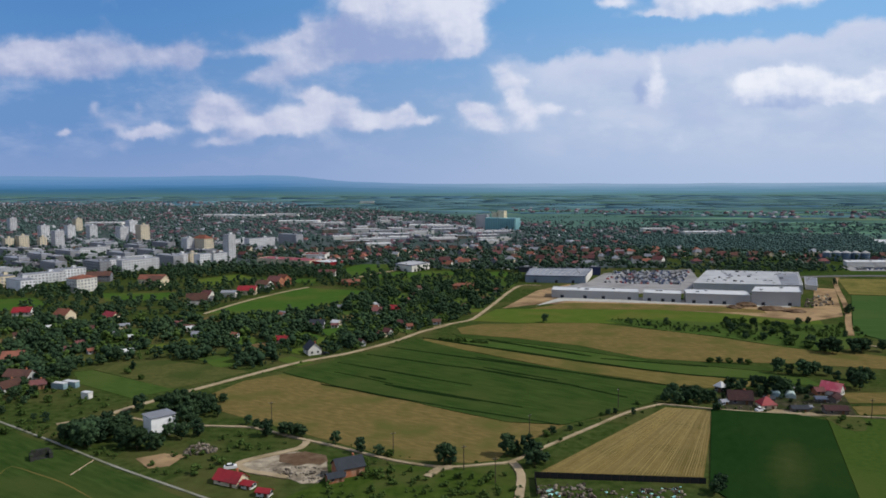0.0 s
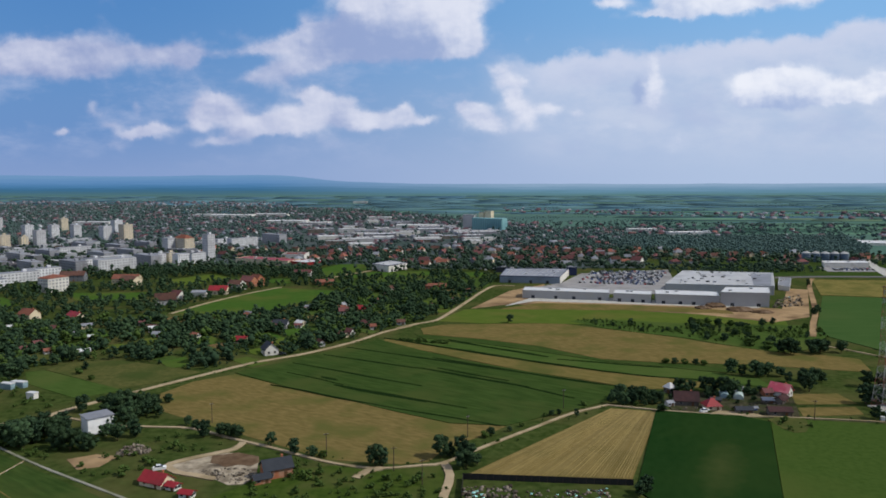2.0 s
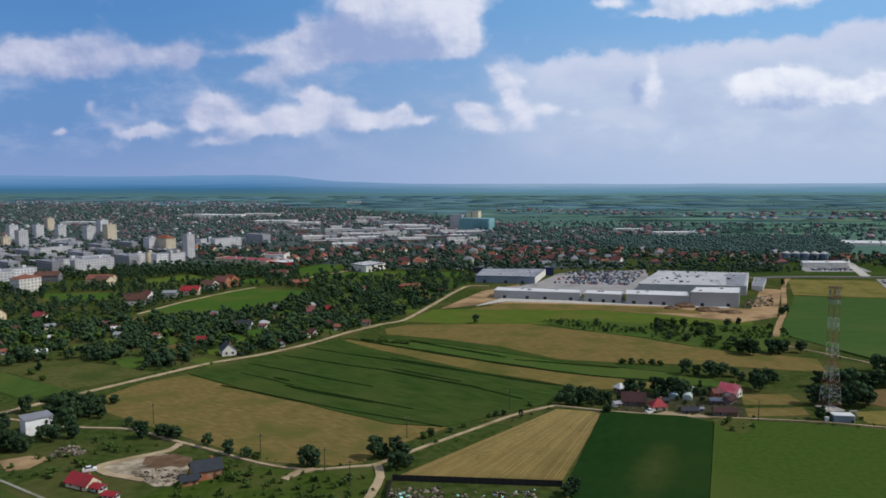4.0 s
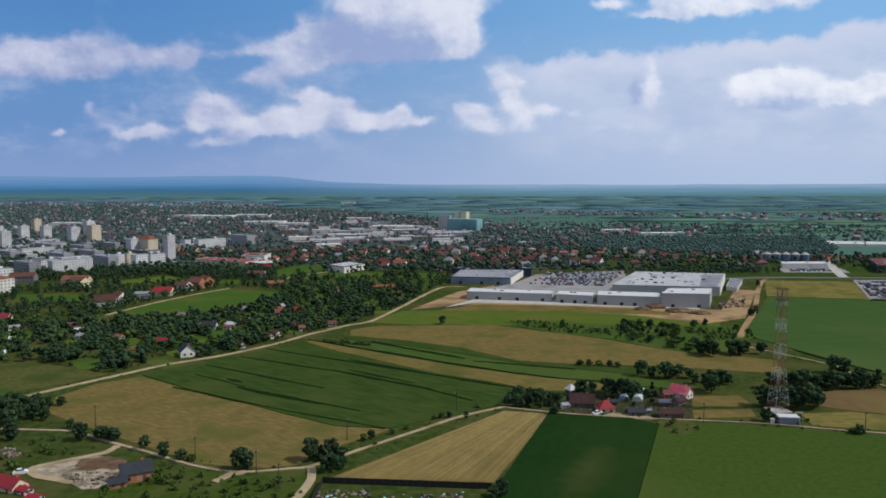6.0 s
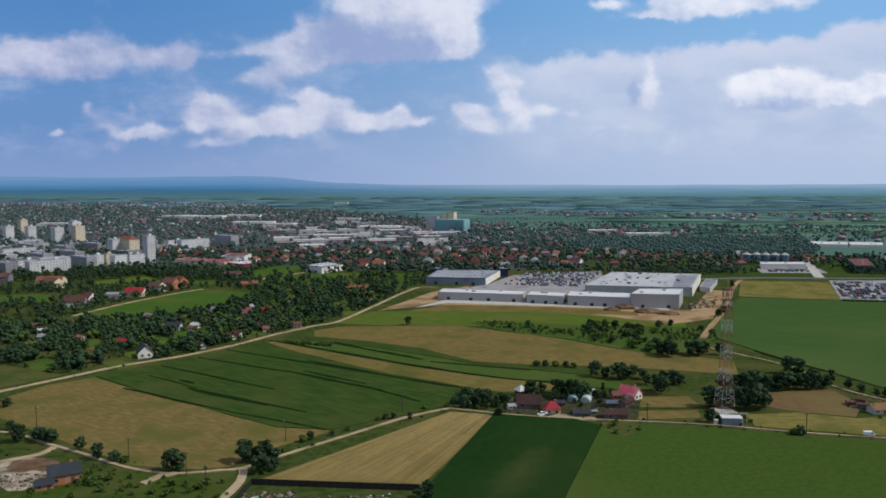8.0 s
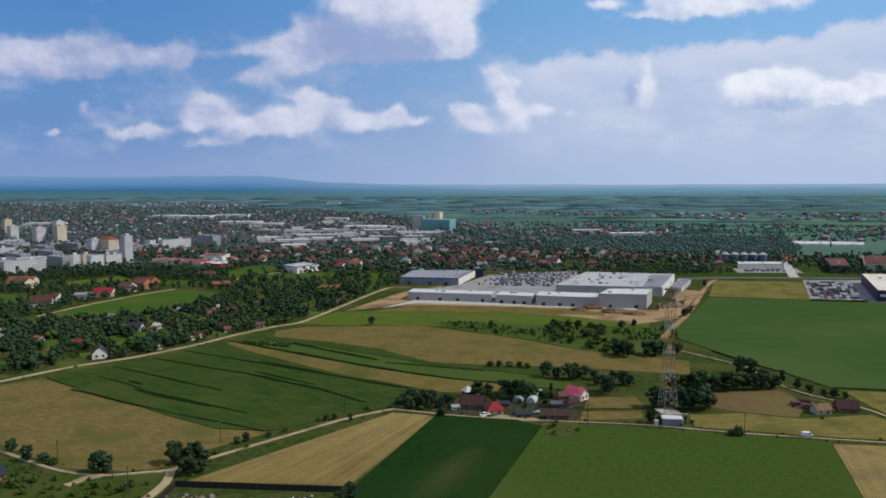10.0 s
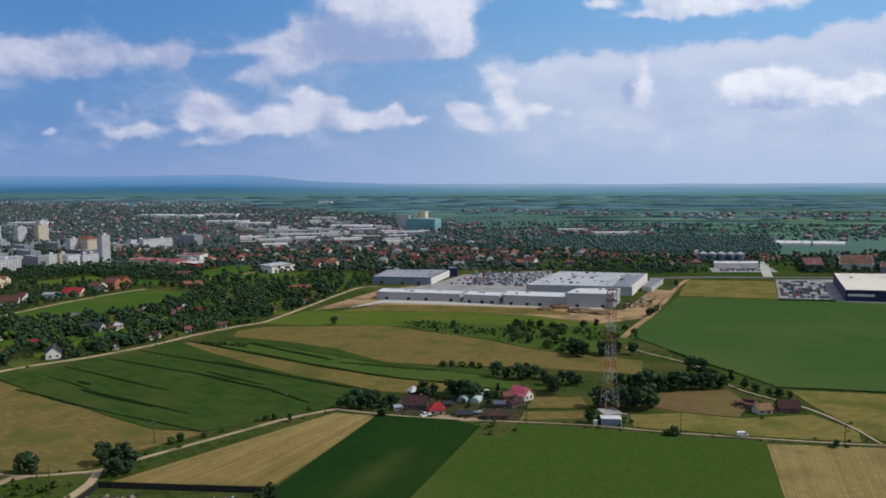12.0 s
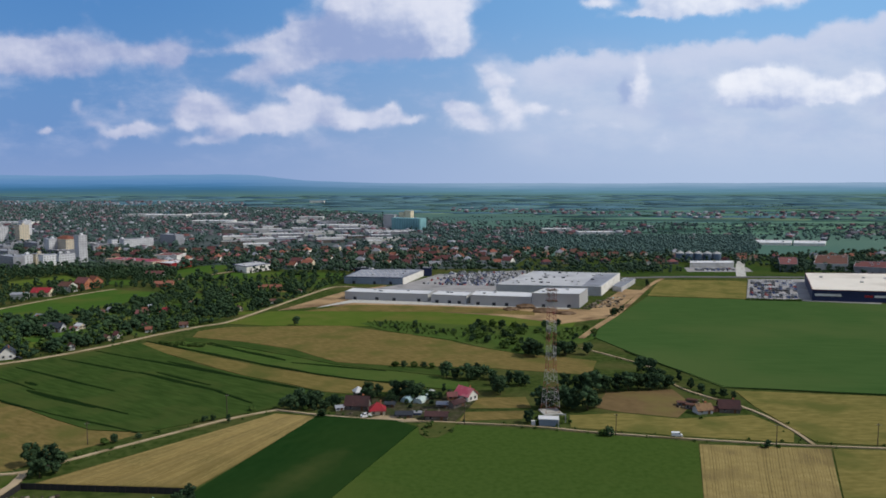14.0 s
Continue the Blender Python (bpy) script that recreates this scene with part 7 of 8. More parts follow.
MEADOW_TREES = [
    ((266.7, 259.0), 2.8, 2), ((264.3, 259.0), 1.6, 4), ((270.3, 259.0), 1.4, 4), ((55.4, 483.4), 6.4, 0), ((175.9, 480.5), 4.0, 1), ((133.6, 477.1), 4.6, 0),
    ((121.1, 471.7), 3.0, 2), ((271.5, 513.9), 6.0, 2), ((280.5, 531.7), 5.0, 1), ((333.3, 656.5), 7.0, 3), ((230.2, 399.9), 7.0, 0), ((217.5, 397.4), 8.0, 2),
    ((212.6, 394.8), 6.0, 0), ((200.4, 394.9), 9.0, 2), ((196.4, 400.1), 6.0, 0), ((127.4, 373.7), 3.0, 4), ((131.7, 373.7), 3.4, 2), ((136.6, 373.6), 3.2, 4),
    ((141.8, 371.3), 3.6, 2), ((145.8, 371.3), 3.0, 4), ((253.8, 290.8), 1.2, 4),
]
SINGLES = LANE_TREES + CROSSING_TREES + GROVE_TREES + GARDEN_TREES + GARDEN_SHRUBS + YARD_TREES + FARM_TREES + FARM_SHRUBS + MEADOW_TREES
r_tree = random.Random(4)
for (x, y), tall, k in SINGLES:
    plant(x, y, tall * r_tree.uniform(0.93, 1.07), k, r_tree.uniform(0, 6.28))
    FOOT.append((x, y, 1.5))

LAWNS = [[(-183.7, 515.4), (-167.7, 587.1), (-138.1, 644.4), (-77.9, 623.9), (-108.4, 541.4), (-132.4, 502.2)], [(-186.0, 358.1), (-175.2, 375.7), (-155.2, 378.3), (-106.6, 355.3), (-134.3, 325.0)], [(-193.1, 352.6), (-185.4, 357.0), (-131.1, 323.2), (-145.8, 309.9)]]
BARE += LAWNS
COPSES = [
    ([(100.0, 490.8), (114.4, 494.7), (136.5, 481.0), (160.2, 460.9), (160.5, 447.3), (135.1, 454.1), (114.2, 468.1)], 16, 1.2, 2.8),
    ([(161.5, 473.5), (188.1, 480.9), (208.0, 469.7), (197.5, 434.5), (175.7, 422.5), (159.5, 437.7)], 32, 2.2, 5.2),
    ([(185.3, 431.4), (198.7, 440.8), (207.5, 434.5), (194.6, 404.2), (183.9, 413.8)], 9, 3.0, 5.4),
    ([(206.9, 464.4), (252.2, 473.3), (244.3, 440.8), (213.8, 432.9)], 16, 1.6, 3.8),
]
r_plot = random.Random(91)
count = 0
while count < 64:
    px, py = r_plot.uniform(-330, 60), r_plot.uniform(310, 660)
    if not inside(px, py, ORCHARD) or not clear(px, py):
        continue
    w, d, a = r_plot.uniform(7, 17), r_plot.uniform(8, 22), r_plot.uniform(0.5, 0.9)
    c, q = math.cos(a), math.sin(a)
    outline = [(px + c * i * w / 2 - q * j * d / 2, py + q * i * w / 2 + c * j * d / 2) for i, j in ((-1, -1), (1, -1), (1, 1), (-1, 1))]
    count += 1
    mat, words = r_plot.choice(((LAWN, "small bright green garden lawn between fruit trees"), (LIGHT_MEADOW, "small yellow-green garden plot between fruit trees"), (OLIVE, "small olive green kitchen garden between hedges"), (STRIP_GRASS, "small green garden plot between hedges"), (PLOUGHED, "small dug brown vegetable bed")))
    field("field_garden", outline, 0.10 + 0.002 * count, mat, words)
    BARE.append(outline)
near_spots = [(x, y, r_tree.uniform(low, high)) for i, (o, n, low, high) in enumerate(COPSES) for x, y in spots(o, n, 51 + 40 * i, 2.6)]
COTTAGE_GARDENS = [(-250, 385), (-196, 360), (-188, 322), (-196, 292), (-240, 325)]
hedge_spots = []
r_hedge = random.Random(67)
while len(hedge_spots) < 1250:
    px, py = r_hedge.uniform(-340, 60), r_hedge.uniform(300, 660)
    if not inside(px, py, ORCHARD):
        continue
    a = radians(r_hedge.choice((64, 64, -26)) + r_hedge.uniform(-5, 5))
    for k in range(r_hedge.randrange(6, 22)):
        x, y = px + 2.1 * k * math.cos(a) + r_hedge.uniform(-0.6, 0.6), py + 2.1 * k * math.sin(a) + r_hedge.uniform(-0.6, 0.6)
        if inside(x, y, ORCHARD) and clear(x, y):
            hedge_spots.append((x, y))
orchard_spots = hedge_spots + spots(ORCHARD, 1250, 52, 2.6, 24.0) + spots(COTTAGE_GARDENS, 170, 66, 2.6)
orchard_spots.sort(key=lambda p: p[1])
for x, y in orchard_spots[:70]:
    plant(x, y, r_tree.uniform(2.4, 5.2), r_tree.choice((0, 1, 2, 2, 4, 0)), r_tree.uniform(0, 6.28))
for x, y, tall in near_spots:
    plant(x, y, tall, r_tree.choice((0, 2, 2, 4)), r_tree.uniform(0, 6.28))
BELT = [(-480.1, 683.4), (-337.4, 628.2), (-258.1, 682.0), (-220.8, 779.8), (-100.8, 744.8), (-8.4, 744.0), (60.7, 712.5), (44.2, 636.7), (-7.8, 669.1), (-78.6, 630.5), (-141.0, 658.7), (-175.3, 581.4), (-187.3, 517.6), (-240.5, 495.7), (-355.4, 502.0)]
MEADOWS = [[(-304.6, 611.9), (-244.2, 618.0), (-232.6, 575.9), (-283.6, 573.2)], [(-388.0, 576.2), (-348.8, 587.6), (-316.3, 554.3), (-348.1, 515.3)], [(-261.0, 690.0), (-227.6, 741.2), (-202.8, 714.4), (-226.5, 651.9)], [(-206.0, 706.0), (-139.7, 705.5), (-133.6, 673.6), (-183.1, 681.6)],
           [(-129.4, 778.9), (-112.2, 832.8), (-76.6, 832.4), (-74.9, 778.4), (-107.9, 713.7)], [(-96.8, 713.6), (-67.2, 758.6), (-14.5, 767.9), (20.6, 748.4), (-62.8, 705.0)]]
BARE += MEADOWS
ORCHARD_KINDS = [(v, f, np.where(m == 0, green, m)) for green in (0, 2, 3) for v, f, m in MID_KINDS]
mid = [(x, y, 0, r_tree.choice((1.6, 2.2, 3.0, 3.8, 4.8, 6.0, 7.2)) * r_tree.uniform(0.85, 1.15), r_tree.uniform(0, 6.28), r_tree.choice((0, 1, 2, 3, 4, 5, 4, 5, 8, 9, 8)) + r_tree.choice((0, 0, 0, 12, 12, 12, 12, 12, 24))) for x, y in orchard_spots[70:]]
mid += [(x, y, 0, r_tree.uniform(3, 8), r_tree.uniform(0, 6.28), r_tree.choice((0, 1, 2, 3, 4, 5)) + r_tree.choice((0, 12))) for x, y in spots(BELT, 700, 53, 4.0, 26.0)]
TOWN_FOOT = [(-340, 700), (-262, 697), (-232, 745), (-200, 722), (-140, 710), (-102, 760), (-225, 795), (-320, 775)]
mid += [(x, y, 0, r_tree.uniform(4, 9), r_tree.uniform(0, 6.28), 12 + r_tree.choice((0, 1, 2, 3, 4, 5))) for x, y in spots(TOWN_FOOT, 300, 71, 4.0)]
scatter("orchard_trees", ORCHARD_KINDS, mid, [LEAF, BARK, LEAF_DARK, LEAF_BRIGHT], "thick mixed orchard trees and hedges in dark and light green", "trees", smooth=True)
WOOD = [(258.0, 1148.8), (318.6, 1240.0), (671.5, 1244.5), (592.5, 1026.8), (547.9, 948.1), (435.3, 935.5), (348.4, 966.5), (243.4, 1033.5)]
FRONT = [(-308.8, 770.6), (-232.8, 800.8), (-115.3, 856.6), (10.1, 820.1), (73.3, 819.4), (236.0, 795.9), (390.9, 815.8), (372.1, 764.3), (238.7, 765.5), (146.9, 776.3), (50.1, 757.6), (-114.4, 759.0), (-218.6, 750.4)]
far = [(x, y, 0, r_tree.uniform(4.5, 7.5), r_tree.uniform(0, 6.28), r_tree.choice((8, 9, 4, 5, 4, 5))) for x, y in spots(WOOD, 4300, 54, 3.0)]
far += [(x, y, 0, r_tree.uniform(6, 11), r_tree.uniform(0, 6.28), r_tree.randrange(6)) for x, y in spots(FRONT, 1100, 55, 4.8)]
QUARTER_EDGE = [(-480, 690), (-400, 700), (-300, 790), (-235, 832), (-330, 835), (-450, 765)]
far += [(x, y, 0, r_tree.triangular(4, 11, 6), r_tree.uniform(0, 6.28), r_tree.randrange(6)) for x, y in spots(QUARTER_EDGE, 420, 65, 4.8)]
far += [(x, y, 0, r_tree.triangular(4, 13, 7), r_tree.uniform(0, 6.28), r_tree.randrange(6)) for x, y in spots(TOWN, 9500, 56, 4.6)]
ROAD_BELT = [(236, 740), (300, 746), (396, 752), (398, 800), (300, 800), (240, 770)]
ROAD_BELT_EAST = [(505, 745), (560, 740), (720, 735), (800, 850), (640, 900), (560, 830), (505, 790)]
far += [(x, y, 0, r_tree.triangular(3, 9, 5), r_tree.uniform(0, 6.28), r_tree.randrange(6)) for o, n, k in ((ROAD_BELT, 420, 68), (ROAD_BELT_EAST, 620, 69)) for x, y in spots(o, n, k, 3.6)]
EDGE = [(-245.5, 823.0), (-125.2, 833.0), (-8.7, 788.0), (223.8, 796.0), (270.1, 960.3), (141.7, 1103.1), (-138.2, 1033.4), (-288.2, 969.6)]
far += [(x, y, 0, r_tree.triangular(2.5, 10, 4), r_tree.uniform(0, 6.28), r_tree.randrange(6)) for x, y in spots(EDGE, 2100, 62, 4.2, 45.0)]
far += [(x, y, 0, r_tree.triangular(4, 11, 6), r_tree.uniform(0, 6.28), r_tree.randrange(6)) for x, y in spots(PARK_TOWN, 900, 64, 5)]
far += [(x, y, 0, r_tree.uniform(5, 10), r_tree.uniform(0, 6.28), r_tree.randrange(6)) for x, y in spots(EAST, 1500, 57, 5)]
far += [(x, y, 0, r_tree.uniform(6, 11), r_tree.uniform(0, 6.28), r_tree.randrange(6)) for x, y in spots(PARKLAND, 900, 61, 7, 90.0)]
far += [(x, y, 0, r_tree.uniform(12, 19), 0, 10 + r_tree.randrange(2)) for x, y in spots(TOWN, 90, 58, 20)]
far += [(x, y, 0, r_tree.uniform(10, 14), r_tree.uniform(0, 6.28), 10) for x, y in ((320.5, 839.3), (306.1, 772.6), (366.0, 853.3), (286.2, 845.6))]
PLAIN = [(-2097.4, 2045.3), (-245.0, 1859.0), (132.5, 1463.3), (333.0, 1510.8), (732.3, 1222.8), (1436.4, 1203.8), (3745.8, 3151.9), (-4137.7, 4047.9)]
for x, y in spots(PLAIN, 180, 59, 45):
    run, lean = r_tree.uniform(60, 260), r_tree.uniform(-0.12, 0.12)
    far += [(x + q, y + lean * q + r_tree.uniform(-6, 6), 0, r_tree.uniform(3.5, 7), r_tree.uniform(0, 6.28), r_tree.randrange(6)) for q in range(0, int(run), 7)]
far += [(x, y, 0, r_tree.triangular(4, 11, 6), r_tree.uniform(0, 6.28), r_tree.randrange(6)) for x, y in spots(QUARTER, 1100, 63, 4.6)]
far = [q for i, q in enumerate(far) if i % 3 == 0 or not inside(q[0], q[1], INDUSTRY)]
# leaf tone by distance: the haze-tinted colours stand further off
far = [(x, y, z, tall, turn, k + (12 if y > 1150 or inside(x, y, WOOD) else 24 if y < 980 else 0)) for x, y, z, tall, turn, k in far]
scatter("far_trees", [(v, f, m + tone) for tone in range(3) for v, f, m in FAR_KINDS], far, [LEAF_HAZED, LEAF_DISTANT, LEAF_MIDWAY], "dark green far woods and garden trees round the town", "trees", smooth=True)

# scrub along the lanes and in the rough grass
ROUGH = [[(-36.4, 228.0), (-10.8, 231.7), (16.9, 223.0), (19.0, 207.9), (-28.5, 207.6)], [(-36.3, 246.8), (-23.6, 235.6), (-11.8, 222.7), (13.4, 227.4), (12.8, 206.5), (-54.3, 205.8), (-34.4, 231.6)],
         [(-186.1, 282.5), (-158.1, 277.2), (-148.3, 263.0), (-117.4, 246.0), (-119.6, 238.1), (-181.0, 274.3)], [(-92.2, 266.6), (-61.8, 254.9), (-75.9, 240.1), (-83.7, 228.7), (-92.2, 221.8), (-106.9, 230.8), (-97.5, 246.2)],
         [(-217.0, 331.9), (-177.5, 322.8), (-145.7, 304.1), (-144.0, 290.1), (-185.2, 281.1)], [(184.3, 291.1), (202.5, 292.4), (200.6, 281.6), (183.5, 284.3)], [(140.9, 281.3), (155.0, 280.5), (154.8, 267.0), (144.5, 264.7)]]
scrub = []
for i, (o, n) in enumerate(((COPSES[0][0], 150), (COPSES[3][0], 110), (COPSES[1][0], 60))):
    scrub += [(x, y, 0.1, r_tree.uniform(0.6, 2.0), r_tree.uniform(0, 6.28), r_tree.choice((8, 9, 4, 5, 0))) for x, y in spots(o, n, 170 + i, 1.5, 14.0)]
for i, o in enumerate(ROUGH):
    scrub += [(x, y, -0.05, r_tree.triangular(0.6, 3.4, 1.2), r_tree.uniform(0, 6.28), r_tree.choice((8, 9, 4, 5, 8, 9))) for x, y in spots(o, (34, 52, 34, 30, 30, 10, 7)[i], 70 + i, 1.3, 12.0)]
for line, reach in ((LANE_SOUTH[3:], 4.5), (LANE_WEST, 4.0), (LANE_FARM, 3.0), (TRACK_EAST, 4.0)):
    for a, b in zip(line, line[1:]):
        a, b = Vector(a), Vector(b)
        d = (b - a).normalized()
        for i in range(int((b - a).length / 3.2)):
            if r_tree.random() < 0.55:
                q = a.lerp(b, r_tree.random()) + Vector((-d.y, d.x)) * r_tree.choice((-1, 1)) * r_tree.uniform(1.6, reach)
                scrub.append((q.x, q.y, -0.05, r_tree.uniform(0.4, 1.3), r_tree.uniform(0, 6.28), r_tree.choice((8, 9, 4))))
hedge_a, hedge_b = Vector((-14.7, 429.2)), Vector((14.6, 420.4))
for i in range(70):
    q = hedge_a.lerp(hedge_b, r_tree.random())
    scrub.append((q.x + r_tree.uniform(-2, 2), q.y + r_tree.uniform(-2.5, 2.5), 0.1, r_tree.uniform(0.7, 2.2), r_tree.uniform(0, 6.28), r_tree.choice((8, 9, 4))))
hedge_a, hedge_b = Vector((390.9, 581.0)), Vector((431.3, 575.1))
for i in range(60):
    q = hedge_a.lerp(hedge_b, i / 59)
    scrub.append((q.x, q.y + r_tree.uniform(-0.5, 0.5), -0.05, r_tree.uniform(1.6, 2.3), r_tree.uniform(0, 6.28), 8 + i % 2))
scatter("roadside_scrub", MID_KINDS, scrub, [LEAF_BRIGHT, BARK], "low light green scrub and tall weeds in rough grass", "scrub")

# far patchwork of fields, their greens tinted with haze
pieces = []
r_far = random.Random(77)
y = 1250.0
while y < 4850:
    depth = r_far.uniform(24, 90) * (y / 2000)
    x = -3200.0 + r_far.uniform(0, 200)
    while x < 3600:
        w = r_far.uniform(70, 420)
        if not (y < 2100 and x < 380) and y > 1250 + max(0, 380 - x) * 0.2 and r_far.random() < 0.8:
            sk = r_far.uniform(-40, 40)
            v = np.array(((x, y, 0.15), (x + w, y, 0.15), (x + w + sk, y + depth, 0.15), (x + sk, y + depth, 0.15), (x, y, -0.2), (x + w, y, -0.2), (x + w + sk, y + depth, -0.2), (x + sk, y + depth, -0.2)))
            f = np.array(((0, 1, 2), (0, 2, 3), (4, 5, 1), (4, 1, 0), (5, 6, 2), (5, 2, 1), (7, 4, 0), (7, 0, 3)))
            # the bluest haze tones grow likelier with distance
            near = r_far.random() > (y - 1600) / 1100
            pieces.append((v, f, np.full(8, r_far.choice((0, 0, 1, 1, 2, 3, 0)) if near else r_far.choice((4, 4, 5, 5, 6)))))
        x += w + r_far.uniform(2, 10)
    y += depth + 4
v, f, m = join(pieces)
tagged(new("far_fields", arrays_mesh("far_fields", v, f, HAZED_GREENS, m)), "far patchwork of green fields fading to the horizon", "fields", kind="stuff")

# ---- the lattice mast and its hut ----
tx, ty = (195.4, 299.6)
mast = thing("lattice_mast", tx, ty, 0, 12, "red and white steel lattice radio mast with antennas", "mast")
b = bmesh.new()
box(b, 7.8, 7.8, -0.2, 0.5)
part("plinth", b, CONCRETE, mast, "grey concrete plinth")
LEVELS = [0.4, 3.0, 6.2, 9.4, 12.4, 15.0, 17.6, 19.8, 22.0, 24.8, 27.6, 30.3, 33.0, 35.5, 38.0, 40.8, 43.5, 46.0, 48.5, 51.0]
BANDS = [9.4, 12.4, 17.6, 22.0, 27.6, 33.0, 38.0, 43.5, 46.0]  # white and red change places at these heights
PAINT = [(STEEL_WHITE, STEEL_RED)[sum(z >= band for band in BANDS) % 2] if z > 1 else STEEL_RED for z in LEVELS]


def half_at(z):
    return 2.9 - 1.3 * min(1.0, max(0.0, z - 3) / 17.0) - 0.2 * max(0.0, z - 20) / 31.0


for i in range(len(LEVELS) - 1):
    z0, z1 = LEVELS[i], LEVELS[i + 1]
    a, c = half_at(z0), half_at(z1)
    ring0 = [Vector((sx * a, sy * a, z0)) for sx, sy in ((-1, -1), (1, -1), (1, 1), (-1, 1))]
    ring1 = [Vector((sx * c, sy * c, z1)) for sx, sy in ((-1, -1), (1, -1), (1, 1), (-1, 1))]
    for k in range(4):
        n = (k + 1) % 4
        for name, p, q, r in (("leg", ring0[k], ring1[k], 0.085), ("brace", ring0[k], ring1[n], 0.036), ("brace", ring0[n], ring1[k], 0.036), ("girt", ring1[k], ring1[n], 0.045)):
            b = bmesh.new()
            bar(b, p, q, r)
            part(name, b, PAINT[i], mast)
for z, n in ((47.5, 6), (44.0, 4), (34.0, 3)):
    for i in range(n):
        a = 6.283 * i / n
        b = bmesh.new()
        box(b, 0.35, 0.2, 0, 2.0)
        part("antenna", b, STEEL_WHITE, mast, at=pose(1.9 * math.cos(a), 1.9 * math.sin(a), z, 0, 0, math.degrees(a) + 90))
for z in (46.0, 50.4):
    b = bmesh.new()
    box(b, 4.2, 4.2, 0, 0.15)
    part("platform", b, POLE_WOOD, mast, at=pose(0, 0, z))
b = bmesh.new()
bar(b, (0, 0, 50.5), (0, 0, 54.0), 0.06)
part("spike", b, STEEL_WHITE, mast)
FOOT.append((tx, ty, 5))

hx, hy = (192.5, 284.3)
hut = thing("equipment_hut", hx, hy, 0, -6, "low grey equipment hut with a white roof edge below a mast", "hut")
# walls coloured in the shaded grey of the front
b = bmesh.new()
box(b, 7.4, 4.0, -0.2, 2.6)
part("wall", b, SLATE_WALL, hut)
b = bmesh.new()
box(b, 7.9, 4.5, 2.6, 2.9)
part("roof", b, ROOF_WHITE, hut)
# right end coloured white, as the sun makes it look
b = bmesh.new()
box(b, 0.35, 4.4, -0.2, 2.6, 3.75)
part("end_wall", b, WHITE, hut)
for q in ((3.9, 2.6), (6.6, 2.6)):
    b = bmesh.new()
    box(b, 0.25, 0.25, -0.2, 3.2, q[0], q[1])
    part("post", b, STEEL_WHITE, hut)
b = bmesh.new()
box(b, 3.2, 0.4, 3.2, 3.6, 5.2, 2.6)
part("beam", b, STEEL_WHITE, hut)
cab = thing("utility_cabinet", hx - 6.0, hy - 0.2, 0, 0, "small white utility cabinet beside a hut", "cabinet")
b = bmesh.new()
box(b, 1.4, 1.0, -0.1, 1.6)
part("body", b, WHITE, cab)
b = bmesh.new()
box(b, 1.6, 1.2, 1.6, 1.7)
part("lid", b, ROOF_WHITE, cab)

# ---- poles ----
pole = thing("utility_pole", *(-25.0, 243.7), 0, 10, "dark tarred wooden utility pole with a crossarm", "utility pole", "wooden poles along the lanes")
b = bmesh.new()
bmesh.ops.create_cone(b, cap_ends=True, segments=7, radius1=0.17, radius2=0.11, depth=8.5, matrix=Matrix.Translation((0, 0, 4.15)))
part("mast", b, POLE_WOOD, pole)
b = bmesh.new()
box(b, 1.7, 0.13, 7.6, 7.75)
arm = part("crossarm", b, POLE_WOOD, pole)
b = bmesh.new()
bmesh.ops.create_cone(b, cap_ends=True, segments=6, radius1=0.07, radius2=0.05, depth=0.2)
cup = mesh_of(b, "insulator", STEEL_WHITE)
for q in (-0.75, -0.3, 0.3, 0.75):
    part("insulator", cup, None, arm, at=pose(q, 0, 7.85))
for (x, y), turn in (((-0.9, 231.0), 20), ((23.6, 263.4), 40), ((63.7, 297.9), 40), ((-75.6, 277.9), 10), ((215.7, 272.0), 5), ((270.0, 260.1), 5), ((159.8, 283.8), 5), ((8.8, 220.4), 15), ((306.2, 260.5), 5)):
    copy_thing(pole, pose(x, y, 0, 0, 0, turn))

# ---- the van, the yard cars and the walled tip ----
van = thing("delivery_van", *(237.6, 269.5), 0.46, -8, "white delivery van on a dirt lane", "van")
b = bmesh.new()
shape = [(-2.6, 0.4), (-2.6, 2.2), (1.2, 2.3), (1.9, 1.4), (2.6, 1.1), (2.6, 0.4)]
l, r = [b.verts.new((x, -0.95, z)) for x, z in shape], [b.verts.new((x, 0.95, z)) for x, z in shape]
b.faces.new(l), b.faces.new(r[::-1])
for i in range(6):
    b.faces.new((l[i], r[i], r[(i + 1) % 6], l[(i + 1) % 6]))
part("body", b, CAR_PAINTS[0], van)
van.scale = (0.74, 0.74, 0.74)
b = bmesh.new()
box(b, 0.9, 1.94, 1.45, 2.0, 1.05)
part("side_window", b, GLASS, van)
for wx, wy in ((-1.6, -0.9), (1.6, -0.9), (-1.6, 0.9), (1.6, 0.9)):
    part("wheel", WHEEL, None, van, at=pose(wx, wy, 0))
for (x, y), k, turn in (((-77.6, 231.6), 0, 20), ((120.6, 294.3), 0, 30), ((-74.8, 391.3), 2, 0)):
    park(k, x, y, 0.1, turn, "cars at the farmyards")

